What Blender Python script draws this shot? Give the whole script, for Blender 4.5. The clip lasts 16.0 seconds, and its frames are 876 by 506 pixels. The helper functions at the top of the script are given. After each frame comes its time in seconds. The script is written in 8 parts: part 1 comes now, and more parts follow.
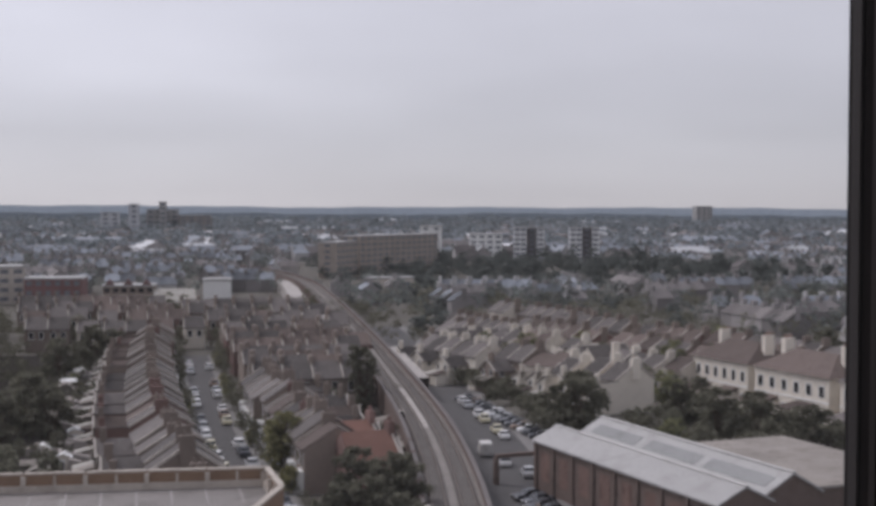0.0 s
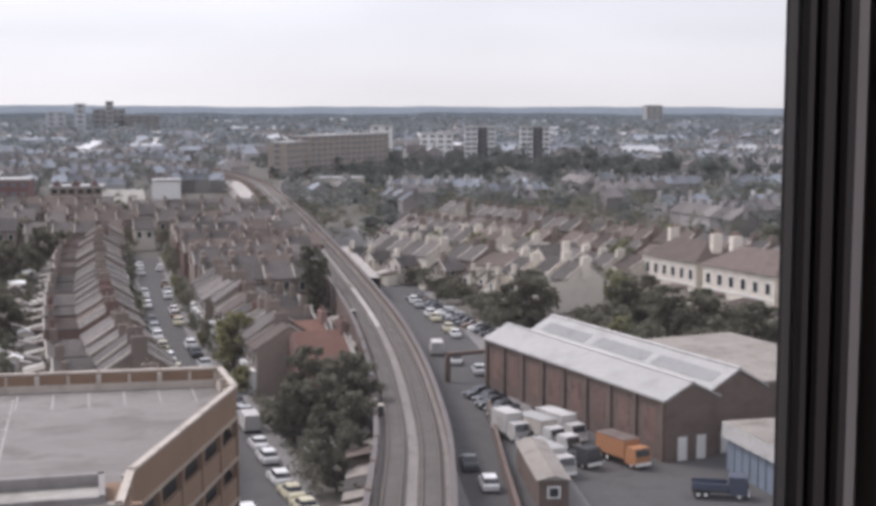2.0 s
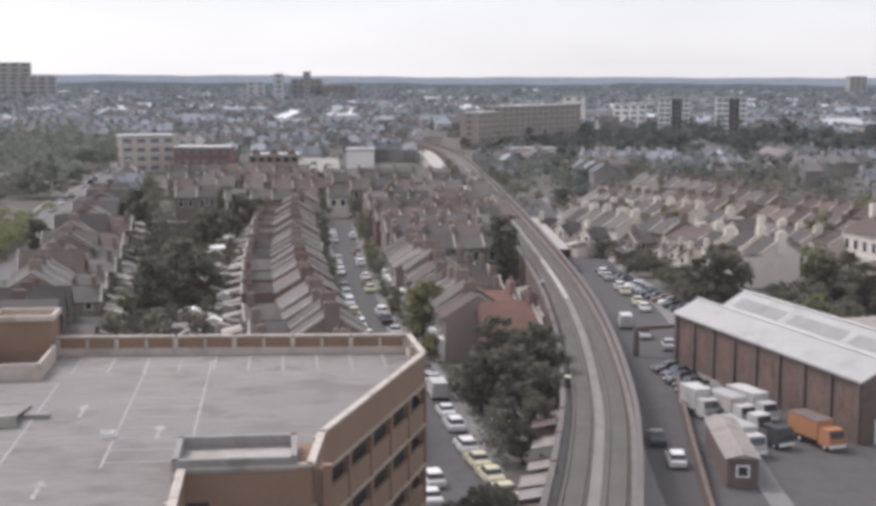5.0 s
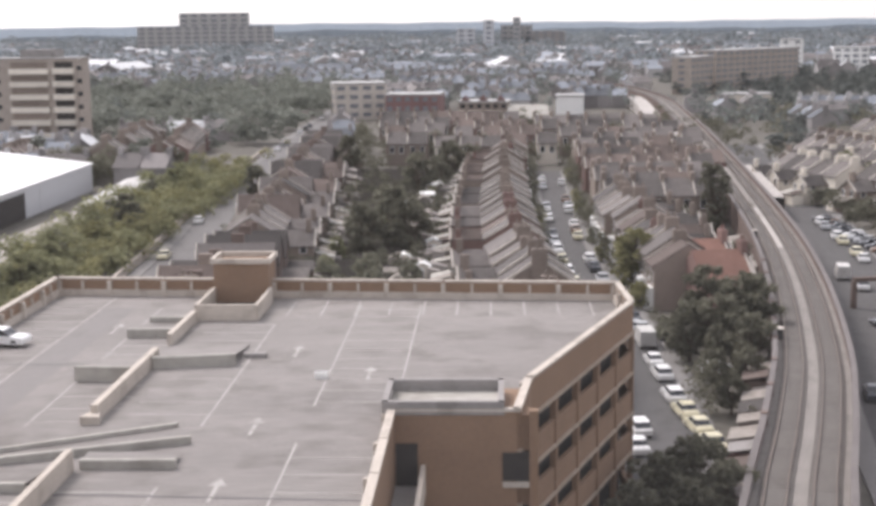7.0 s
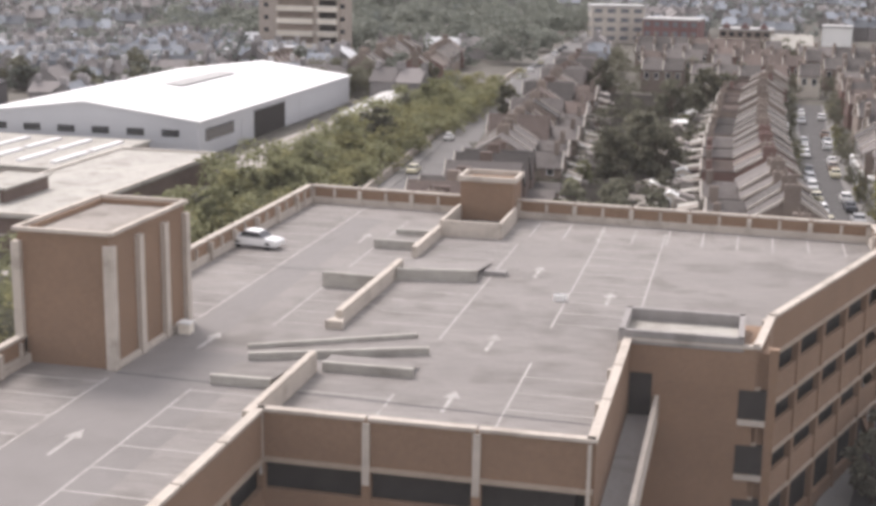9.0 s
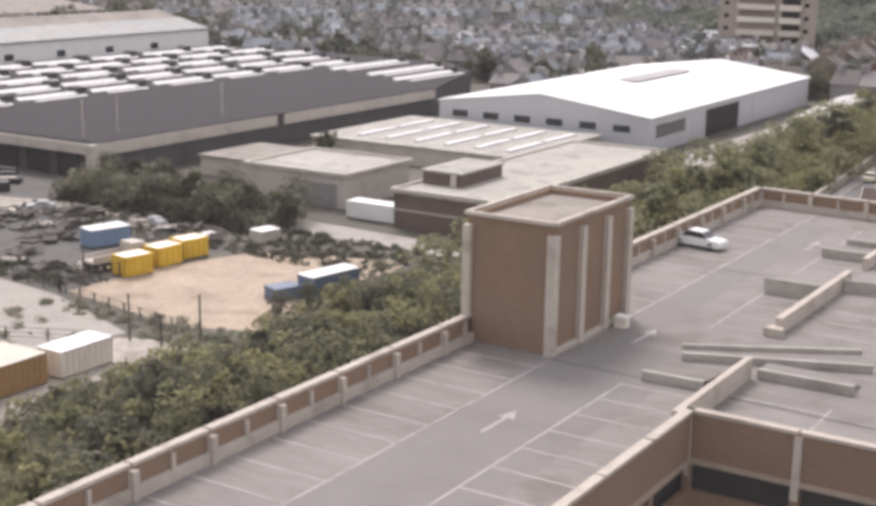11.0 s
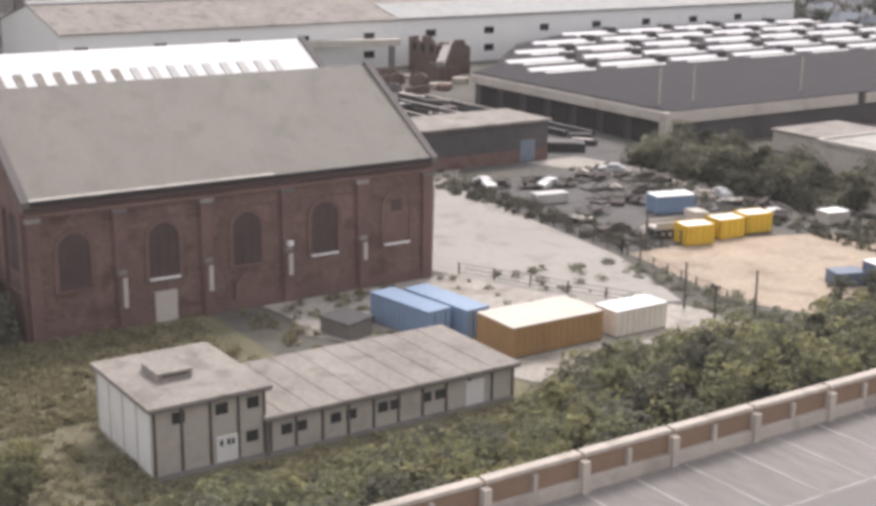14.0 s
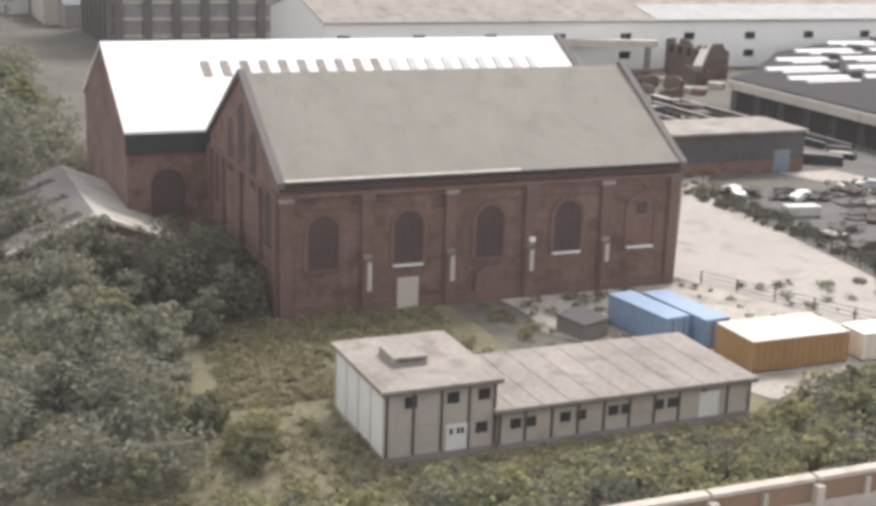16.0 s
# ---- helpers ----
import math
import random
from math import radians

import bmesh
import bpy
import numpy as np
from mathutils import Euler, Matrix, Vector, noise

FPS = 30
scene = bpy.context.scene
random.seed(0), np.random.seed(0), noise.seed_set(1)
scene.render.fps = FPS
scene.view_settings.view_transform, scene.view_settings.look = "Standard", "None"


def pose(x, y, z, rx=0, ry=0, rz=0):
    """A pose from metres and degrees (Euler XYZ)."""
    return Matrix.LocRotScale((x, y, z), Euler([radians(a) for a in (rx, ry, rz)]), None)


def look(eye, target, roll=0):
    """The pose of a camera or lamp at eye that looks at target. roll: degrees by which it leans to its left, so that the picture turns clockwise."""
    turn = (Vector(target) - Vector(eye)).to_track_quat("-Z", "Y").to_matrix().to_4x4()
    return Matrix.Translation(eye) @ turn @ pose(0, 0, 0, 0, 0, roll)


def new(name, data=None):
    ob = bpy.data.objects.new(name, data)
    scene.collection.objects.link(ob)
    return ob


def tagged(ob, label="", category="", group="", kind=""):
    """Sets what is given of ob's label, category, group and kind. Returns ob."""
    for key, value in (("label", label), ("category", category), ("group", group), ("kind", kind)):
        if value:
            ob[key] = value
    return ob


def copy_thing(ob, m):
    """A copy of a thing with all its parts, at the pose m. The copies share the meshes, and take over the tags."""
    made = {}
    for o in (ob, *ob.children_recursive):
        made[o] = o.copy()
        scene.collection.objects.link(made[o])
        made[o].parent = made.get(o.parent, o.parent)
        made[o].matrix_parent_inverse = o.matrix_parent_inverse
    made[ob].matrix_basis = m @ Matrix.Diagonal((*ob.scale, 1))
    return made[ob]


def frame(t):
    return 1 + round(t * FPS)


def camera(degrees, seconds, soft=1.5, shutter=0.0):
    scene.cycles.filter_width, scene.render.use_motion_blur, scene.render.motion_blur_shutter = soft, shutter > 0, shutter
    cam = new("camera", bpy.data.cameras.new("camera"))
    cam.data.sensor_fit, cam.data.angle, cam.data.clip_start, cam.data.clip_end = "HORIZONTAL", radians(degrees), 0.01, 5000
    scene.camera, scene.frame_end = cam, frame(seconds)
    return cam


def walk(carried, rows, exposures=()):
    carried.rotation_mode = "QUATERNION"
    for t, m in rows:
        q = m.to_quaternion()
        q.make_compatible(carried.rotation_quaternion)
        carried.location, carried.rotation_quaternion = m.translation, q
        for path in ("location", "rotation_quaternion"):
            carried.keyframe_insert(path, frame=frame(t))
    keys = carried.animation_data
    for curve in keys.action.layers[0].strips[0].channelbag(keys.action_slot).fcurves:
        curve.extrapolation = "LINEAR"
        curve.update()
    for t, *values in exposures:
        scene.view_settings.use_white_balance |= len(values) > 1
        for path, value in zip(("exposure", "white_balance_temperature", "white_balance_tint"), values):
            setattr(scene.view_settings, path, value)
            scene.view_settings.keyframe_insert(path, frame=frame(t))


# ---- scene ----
EYE = (0.0, 0.0, 35.8)
cam = camera(36.0, 16.0, soft=3.8)
# seconds, yaw, pitch, roll: the camera turns at a high window and stays where it is
PATH = [
    (0.0, -12.52, -1.91, 0.12),
    (0.5, -13.64, -3.70, 0.06),
    (1.0, -15.36, -4.57, 0.81),
    (1.5, -15.42, -5.64, 0.22),
    (2.0, -14.61, -6.16, 0.03),
    (2.5, -14.42, -6.31, -0.05),
    (3.0, -13.53, -6.16, -0.22),
    (3.5, -12.30, -6.22, -0.03),
    (3.7, -11.68, -6.25, 0.05),
    (5.8, -2.68, -7.93, 0.20),
    (6.0, -1.77, -7.97, 0.25),
    (6.5, -0.52, -9.16, 0.01),
    (7.0, 2.42, -9.63, -0.66),
    (7.5, 5.82, -10.03, -1.15),
    (8.0, 8.34, -11.72, 0.51),
    (8.2, 8.84, -12.09, 0.72),
    (10.3, 23.95, -13.20, 1.19),
    (10.5, 25.77, -12.91, 1.31),
    (11.0, 32.04, -13.36, 0.92),
    (11.5, 37.13, -14.14, 0.80),
    (12.0, 42.21, -13.91, 0.56),
    (12.5, 46.17, -13.08, 0.56),
    (13.0, 50.00, -13.59, 0.16),
    (13.5, 51.78, -14.06, 0.27),
    (14.0, 56.24, -14.91, 0.73),
    (14.5, 57.70, -14.98, 0.58),
    (15.0, 60.56, -14.80, -0.78),
    (15.5, 64.27, -15.19, 0.41),
    (16.0, 66.81, -15.24, 2.00),
]


def eye_pose(t, yaw, pitch, roll):
    y, p = radians(yaw), radians(pitch)
    eye = Vector(EYE) + Vector((-0.006 * max(0.0, 1.0 - t), 0, 0))
    ahead = Vector((-math.sin(y) * math.cos(p), math.cos(y) * math.cos(p), math.sin(p)))
    return look(eye, eye + ahead * 100, roll)


EXPOSURES = [(0, 0.02, 6240, 20), (0.5, 0.38, 6260, 18), (1.2, 0.58, 6300, 19), (2.5, 0.72, 6310, 19), (3.7, 0.65, 6330, 19), (5, 0.74, 6350, 18), (6, 0.82, 6450, 18), (6.5, 0.99, 6490, 18), (7, 1.04, 6550, 18), (8.2, 1.14, 6650, 18), (10.5, 0.98, 6720, 19), (12.5, 0.90, 6620, 18), (14, 1.00, 6670, 17), (16, 1.22, 6700, 14)]
walk(cam, [(t, eye_pose(t, yaw, pitch, roll)) for t, yaw, pitch, roll in PATH], EXPOSURES)

# ---------------------------------------------------------------- light
world = bpy.data.worlds.new("overcast_sky")
scene.world = world
world.use_nodes = True
wn, wl = world.node_tree.nodes, world.node_tree.links
wn.clear()
w_out, w_bg, w_sky = wn.new("ShaderNodeOutputWorld"), wn.new("ShaderNodeBackground"), wn.new("ShaderNodeTexSky")
w_hsv, w_co, w_noise, w_ramp, w_mix = wn.new("ShaderNodeHueSaturation"), wn.new("ShaderNodeTexCoord"), wn.new("ShaderNodeTexNoise"), wn.new("ShaderNodeMapRange"), wn.new("ShaderNodeMix")
w_map = wn.new("ShaderNodeMapping")
w_sky.sky_type, w_sky.sun_disc = "NISHITA", False
SUN_AZ, SUN_EL = 45.0, 50.0
w_sky.sun_elevation, w_sky.sun_rotation = radians(SUN_EL), radians(-SUN_AZ)
w_sky.dust_density, w_sky.air_density, w_sky.ozone_density = 0.1, 1.0, 4.0
w_hsv.inputs["Saturation"].default_value = 0.12
w_map.inputs["Scale"].default_value = (2.0, 2.0, 9.0)
# an overcast sky: the zenith is about three times as bright as the horizon
w_sep, w_over, w_mix2 = wn.new("ShaderNodeSeparateXYZ"), wn.new("ShaderNodeMapRange"), wn.new("ShaderNodeMix")
w_over.inputs["To Min"].default_value, w_over.inputs["To Max"].default_value = 0.55, 1.7
w_mix2.data_type, w_mix2.blend_type = "RGBA", "MULTIPLY"
w_mix2.inputs[0].default_value = 1.0
w_noise.inputs["Scale"].default_value, w_noise.inputs["Detail"].default_value = 1.6, 6.0
w_ramp.inputs["To Min"].default_value, w_ramp.inputs["To Max"].default_value = 0.80, 1.17
w_mix.data_type, w_mix.blend_type = "RGBA", "MULTIPLY"
w_mix.inputs[0].default_value = 1.0
wl.new(w_co.outputs["Generated"], w_map.inputs["Vector"])
wl.new(w_map.outputs["Vector"], w_noise.inputs["Vector"])
wl.new(w_noise.outputs["Fac"], w_ramp.inputs["Value"])
wl.new(w_sky.outputs["Color"], w_hsv.inputs["Color"])
wl.new(w_hsv.outputs["Color"], w_mix.inputs[6])
wl.new(w_ramp.outputs["Result"], w_mix.inputs[7])
wl.new(w_co.outputs["Generated"], w_sep.inputs["Vector"])
wl.new(w_sep.outputs["Z"], w_over.inputs["Value"])
wl.new(w_mix.outputs[2], w_mix2.inputs[6])
wl.new(w_over.outputs["Result"], w_mix2.inputs[7])
w_tint = wn.new("ShaderNodeMix")
w_tint.data_type, w_tint.blend_type = "RGBA", "MULTIPLY"
w_tint.inputs[0].default_value, w_tint.inputs[7].default_value = 1.0, (0.99, 1.0, 1.0, 1)
wl.new(w_mix2.outputs[2], w_tint.inputs[6])
wl.new(w_tint.outputs[2], w_bg.inputs["Color"])
w_bg.inputs["Strength"].default_value = 0.128
wl.new(w_bg.outputs["Background"], w_out.inputs["Surface"])
sun = new("sun", bpy.data.lights.new("sun", "SUN"))
sun.data.energy, sun.data.angle, sun.data.color = 1.5, radians(20), (1.0, 0.96, 0.9)
_a, _e = radians(SUN_AZ), radians(SUN_EL)
SUN_FROM = Vector((-math.sin(_a) * math.cos(_e), math.cos(_a) * math.cos(_e), math.sin(_e)))
sun.matrix_world = look(SUN_FROM * 300, (0, 0, 0))

# ---------------------------------------------------------------- materials
def mat(name, col, rough=0.85, var=0.25, scale=1.0, bump=0.25, metal=0.0, rnd=0.0, island=0.0, stain=0.0, stretch=(1, 1, 1), spec=0.3):
    """A surface with grain and slow stains at real size; rnd and island vary it from object to object and piece to piece."""
    m = bpy.data.materials.new(name)
    m.use_nodes = True
    n, l = m.node_tree.nodes, m.node_tree.links
    b = n["Principled BSDF"]
    b.inputs["Roughness"].default_value, b.inputs["Metallic"].default_value = rough, metal
    b.inputs["Specular IOR Level"].default_value = spec
    geo, mp = n.new("ShaderNodeNewGeometry"), n.new("ShaderNodeMapping")
    mp.inputs["Scale"].default_value = stretch
    l.new(geo.outputs["Position"], mp.inputs["Vector"])
    fine, slow = n.new("ShaderNodeTexNoise"), n.new("ShaderNodeTexNoise")
    fine.inputs["Scale"].default_value, fine.inputs["Detail"].default_value = 3.0 * scale, 5.0
    slow.inputs["Scale"].default_value, slow.inputs["Detail"].default_value = 0.22 * scale, 4.0
    l.new(mp.outputs["Vector"], fine.inputs["Vector"])
    l.new(mp.outputs["Vector"], slow.inputs["Vector"])

    def math_node(op, a, c):
        k = n.new("ShaderNodeMath")
        k.operation = op
        for i, v in enumerate((a, c)):
            if isinstance(v, (int, float)):
                k.inputs[i].default_value = v
            else:
                l.new(v, k.inputs[i])
        return k.outputs[0]

    v = math_node("ADD", math_node("MULTIPLY", fine.outputs["Fac"], 0.5), math_node("MULTIPLY", slow.outputs["Fac"], 0.5))
    v = math_node("MULTIPLY", math_node("SUBTRACT", v, 0.5), var * 4.0)
    if rnd:
        info = n.new("ShaderNodeObjectInfo")
        v = math_node("ADD", v, math_node("MULTIPLY", math_node("SUBTRACT", info.outputs["Random"], 0.5), rnd * 2))
    if island:
        v = math_node("ADD", v, math_node("MULTIPLY", math_node("SUBTRACT", geo.outputs["Random Per Island"], 0.5), island * 2))
    v = math_node("MAXIMUM", math_node("ADD", v, 1.0), 0.15)
    mix = n.new("ShaderNodeMix")
    mix.data_type, mix.blend_type = "RGBA", "MULTIPLY"
    mix.inputs[0].default_value, mix.inputs[6].default_value = 1.0, (*col, 1)
    l.new(v, mix.inputs[7])
    out = mix.outputs[2]
    if stain:
        st, rng, mix2 = n.new("ShaderNodeTexNoise"), n.new("ShaderNodeMapRange"), n.new("ShaderNodeMix")
        st.inputs["Scale"].default_value, st.inputs["Detail"].default_value = 0.6 * scale, 7.0
        l.new(geo.outputs["Position"], st.inputs["Vector"])
        rng.inputs["From Min"].default_value, rng.inputs["From Max"].default_value = 0.52, 0.68
        rng.inputs["To Max"].default_value = stain
        l.new(st.outputs["Fac"], rng.inputs["Value"])
        mix2.data_type = "RGBA"
        l.new(rng.outputs["Result"], mix2.inputs[0])
        l.new(out, mix2.inputs[6])
        mix2.inputs[7].default_value = (col[0] * 0.45, col[1] * 0.43, col[2] * 0.4, 1)
        out = mix2.outputs[2]
    l.new(out, b.inputs["Base Color"])
    if bump:
        bp = n.new("ShaderNodeBump")
        bp.inputs["Strength"].default_value, bp.inputs["Distance"].default_value = bump, 0.05
        l.new(fine.outputs["Fac"], bp.inputs["Height"])
        l.new(bp.outputs["Normal"], b.inputs["Normal"])
    return m


def leaf_mat(name, col, var=0.35):
    m = mat(name, col, rough=0.7, var=0.2, scale=0.8, bump=0, rnd=0.2, island=var, spec=0.1)
    n, l = m.node_tree.nodes, m.node_tree.links
    b = n["Principled BSDF"]
    tl, mx = n.new("ShaderNodeBsdfTranslucent"), n.new("ShaderNodeMixShader")
    l.new(b.inputs["Base Color"].links[0].from_socket, tl.inputs["Color"])
    mx.inputs[0].default_value = 0.4
    l.new(b.outputs[0], mx.inputs[1])
    l.new(tl.outputs[0], mx.inputs[2])
    l.new(mx.outputs[0], n["Material Output"].inputs["Surface"])
    return m


GRASS = mat("rough_grass", (0.150, 0.138, 0.083), var=0.5, scale=0.9, bump=0.6, stain=0.5)
EARTH = mat("town_ground", (0.112, 0.104, 0.088), var=0.45, scale=0.25, bump=0.3, stain=0.5)
ASPHALT = mat("worn_asphalt", (0.09, 0.087, 0.086), rough=0.9, var=0.15, scale=0.8, bump=0.15, stain=0.3)
PAVING = mat("paving", (0.195, 0.187, 0.18), var=0.15, scale=1.0)
DIRT = mat("pale_dirt", (0.375, 0.345, 0.305), var=0.45, scale=0.45, bump=0.4, stain=0.55)
SAND = mat("bare_sand", (0.395, 0.318, 0.242), var=0.32, scale=0.5, bump=0.4, stain=0.4)
SCRAP_GROUND = mat("oily_yard", (0.11, 0.105, 0.10), var=0.4, scale=1.2, bump=0.6, stain=0.3)
DECK = mat("deck_asphalt", (0.222, 0.206, 0.194), rough=0.85, var=0.26, scale=0.55, bump=0.15, stain=0.45, stretch=(0.35, 1.6, 1))
DECK_NEW = mat("deck_asphalt_grey", (0.203, 0.19, 0.182), rough=0.85, var=0.08, scale=0.5, bump=0.1, stain=0.15)
CONCRETE = mat("pale_concrete", (0.48, 0.43, 0.375), var=0.2, scale=1.0, bump=0.25, stain=0.45)
CONCRETE_DK = mat("grey_concrete", (0.27, 0.255, 0.245), var=0.2, scale=1.0, bump=0.2, stain=0.35)
LEDGE = mat("tan_concrete", (0.36, 0.295, 0.235), var=0.2, scale=1.0, bump=0.2, stain=0.4)
CP_BRICK = mat("carpark_brick", (0.243, 0.16, 0.108), var=0.14, scale=1.6, bump=0.3, rnd=0.05)
HALL_BRICK = mat("dark_red_brick", (0.181, 0.117, 0.098), var=0.45, scale=0.9, bump=0.4, stain=0.65)
HALL_TRIM = mat("hall_trim_brick", (0.170, 0.106, 0.092), var=0.35, scale=1.2, bump=0.4)
HALL_BLIND = mat("sooty_boarding_eaves_shade", (0.085, 0.06, 0.056), var=0.25, scale=1.5, bump=0.3)
COPING_DK = mat("dark_coping_stone", (0.15, 0.135, 0.13), var=0.25, scale=1.2, bump=0.3)
LORRY_W = mat("dirty_white_paint", (0.52, 0.51, 0.49), rough=0.55, var=0.15, scale=1.2, bump=0.05, stain=0.4)
TOWER_BR = mat("pale_tower_brick", (0.36, 0.315, 0.275), var=0.15, scale=0.6, bump=0.2, stain=0.2)
DULL_STRIP = mat("dull_rooflight", (0.25, 0.255, 0.25), rough=0.6, var=0.2, scale=0.8, bump=0.05, stain=0.3)
# far window colour, lightened and blued to stand for distance haze
FAR_PANE = mat("haze_paled_window", (0.17, 0.18, 0.20), rough=0.5, var=0.1, scale=0.5, bump=0)
ROOF_PALE = mat("pale_flat_roof", (0.385, 0.37, 0.335), rough=0.85, var=0.25, scale=0.6, bump=0.1, stain=0.5)
LANE = mat("grey_dusty_lane", (0.345, 0.322, 0.292), var=0.15, scale=0.5, bump=0.2, stain=0.35)
ROAD_PALE = mat("dusty_road", (0.15, 0.144, 0.14), rough=0.9, var=0.15, scale=0.6, bump=0.15, stain=0.3)
STORE_DK = mat("dark_store_wall", (0.105, 0.098, 0.10), var=0.2, scale=0.8, bump=0.2, stain=0.3)
SHED_BRICK = mat("shed_brown_brick", (0.15, 0.112, 0.096), var=0.22, scale=1.2, bump=0.35, stain=0.3)
BLUE_PALE = mat("pale_blue_cladding", (0.19, 0.225, 0.275), rough=0.6, var=0.1, scale=0.8, bump=0.1, stain=0.25)
STOCK_BRICK = mat("stock_brick", (0.225, 0.185, 0.158), var=0.2, scale=1.4, bump=0.3, rnd=0.2)
RED_BRICK = mat("red_brick", (0.20, 0.128, 0.112), var=0.2, scale=1.4, bump=0.3, rnd=0.2)
OFFICE_RED = mat("red_office_brick", (0.21, 0.125, 0.118), var=0.2, scale=0.8, bump=0.2, stain=0.3)
RENDER_W = mat("cream_render", (0.68, 0.63, 0.55), var=0.1, scale=0.8, bump=0.1, rnd=0.12, stain=0.2)
SLATE = mat("slate_roof", (0.116, 0.104, 0.098), rough=0.85, var=0.2, scale=1.5, bump=0.3, rnd=0.5, stain=0.35)
TILE_BR = mat("brown_tile_roof", (0.118, 0.092, 0.081), var=0.2, scale=1.5, bump=0.35, rnd=0.4, stain=0.3)
TILE_RED = mat("red_tile_roof", (0.21, 0.115, 0.09), var=0.2, scale=1.5, bump=0.35, rnd=0.2)
SLATE_HALL = mat("hall_slates", (0.219, 0.205, 0.180), rough=0.75, var=0.13, scale=0.7, bump=0.2, stretch=(0.5, 2.0, 1), stain=0.24)
ROOF_GREY = mat("sheet_roof", (0.37, 0.365, 0.355), rough=0.55, var=0.12, scale=0.6, bump=0.1, stain=0.25)
ROOF_WHITE = mat("white_sheet_roof", (0.72, 0.72, 0.72), rough=0.7, var=0.03, scale=0.4, bump=0.05)
ROOF_DARK = mat("dark_sheet_roof", (0.036, 0.033, 0.036), rough=0.95, var=0.15, scale=0.6, bump=0.15)
ROOF_FELT = mat("felt_roof", (0.278, 0.252, 0.226), rough=0.9, var=0.36, scale=0.8, bump=0.2, stain=0.5)
PAINT_W = mat("white_paint", (0.78, 0.78, 0.76), rough=0.5, var=0.06, scale=1.0, bump=0.05, stain=0.1)
PANEL_GREY = mat("grey_panel", (0.50, 0.46, 0.41), rough=0.7, var=0.12, scale=0.9, bump=0.1, stain=0.3)
CLAD = mat("grey_cladding", (0.50, 0.51, 0.53), rough=0.5, var=0.06, scale=0.8, bump=0.05)
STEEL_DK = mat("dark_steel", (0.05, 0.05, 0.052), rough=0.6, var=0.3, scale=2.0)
GLASS = mat("window_glass", (0.03, 0.033, 0.038), rough=0.12, var=0.2, scale=0.3, bump=0, spec=0.6)
# near-black fill that paints the shade inside openings and hollow places
SHADE_FILL = mat("interior_shade", (0.05, 0.046, 0.043), rough=1.0, var=0.3, scale=0.5, bump=0)
LINE = mat("faded_white_line", (0.375, 0.36, 0.34), var=0.25, scale=1.5, bump=0, stain=0.5)
BALLAST = mat("ballast", (0.125, 0.115, 0.105), var=0.3, scale=2.0, bump=0.8, stain=0.3)
BALLAST_LT = mat("pale_cess", (0.225, 0.207, 0.19), var=0.25, scale=1.5, bump=0.6, stain=0.3)
SLEEPER = mat("sleeper", (0.13, 0.117, 0.106), var=0.3, scale=2.0, bump=0.3, island=0.2)
RAIL = mat("rail_steel", (0.20, 0.15, 0.12), rough=0.4, var=0.2, scale=2.0, metal=0.6)
BARK = mat("bark", (0.09, 0.07, 0.055), var=0.3, scale=3.0, bump=0.6)
LEAF_A = leaf_mat("leaves_green", (0.255, 0.258, 0.152))
LEAF_B = leaf_mat("leaves_dark", (0.165, 0.162, 0.122))
LEAF_C = leaf_mat("leaves_grey_green", (0.262, 0.26, 0.198))
LEAF_D = leaf_mat("leaves_yellow_green", (0.30, 0.288, 0.152))
LEAF_W = leaf_mat("weed_leaves", (0.30, 0.272, 0.165))
# furthest foliage: distance haze is mixed into the leaf colour as pale blue-grey
LEAF_FAR_HAZED = leaf_mat("leaves_far_hazed", (0.245, 0.272, 0.285), 0.35)
LEAF_PARK = leaf_mat("leaves_park", (0.212, 0.225, 0.195), 0.35)
# middle-distance foliage, its colour shifted to blue to stand for haze
LEAF_HAZED = leaf_mat("leaves_hazed", (0.165, 0.18, 0.168), 0.4)
BLUE = mat("blue_paint", (0.21, 0.30, 0.43), rough=0.45, var=0.1, scale=1.0, bump=0.05, stain=0.15)
BLUE_TR = mat("dull_blue_paint", (0.13, 0.17, 0.24), rough=0.5, var=0.12, scale=1.0, bump=0.05, stain=0.25)
BLUE_DK = mat("blue_truck_paint", (0.07, 0.085, 0.12), rough=0.4, var=0.1, scale=1.0, bump=0.05)
YELLOW = mat("yellow_paint", (0.72, 0.47, 0.05), rough=0.5, var=0.1, scale=1.0, bump=0.05, stain=0.15)
ORANGE = mat("ochre_paint", (0.34, 0.205, 0.09), rough=0.6, var=0.14, scale=1.0, bump=0.08, stain=0.25)
ORANGE_TR = mat("orange_truck_paint", (0.42, 0.20, 0.10), rough=0.45, var=0.08, scale=1.0, bump=0.05)
RUST = mat("rust", (0.10, 0.086, 0.078), var=0.4, scale=2.0, bump=0.4)
TYRE = mat("tyre_rubber", (0.02, 0.02, 0.02), rough=0.8, var=0.2, bump=0)
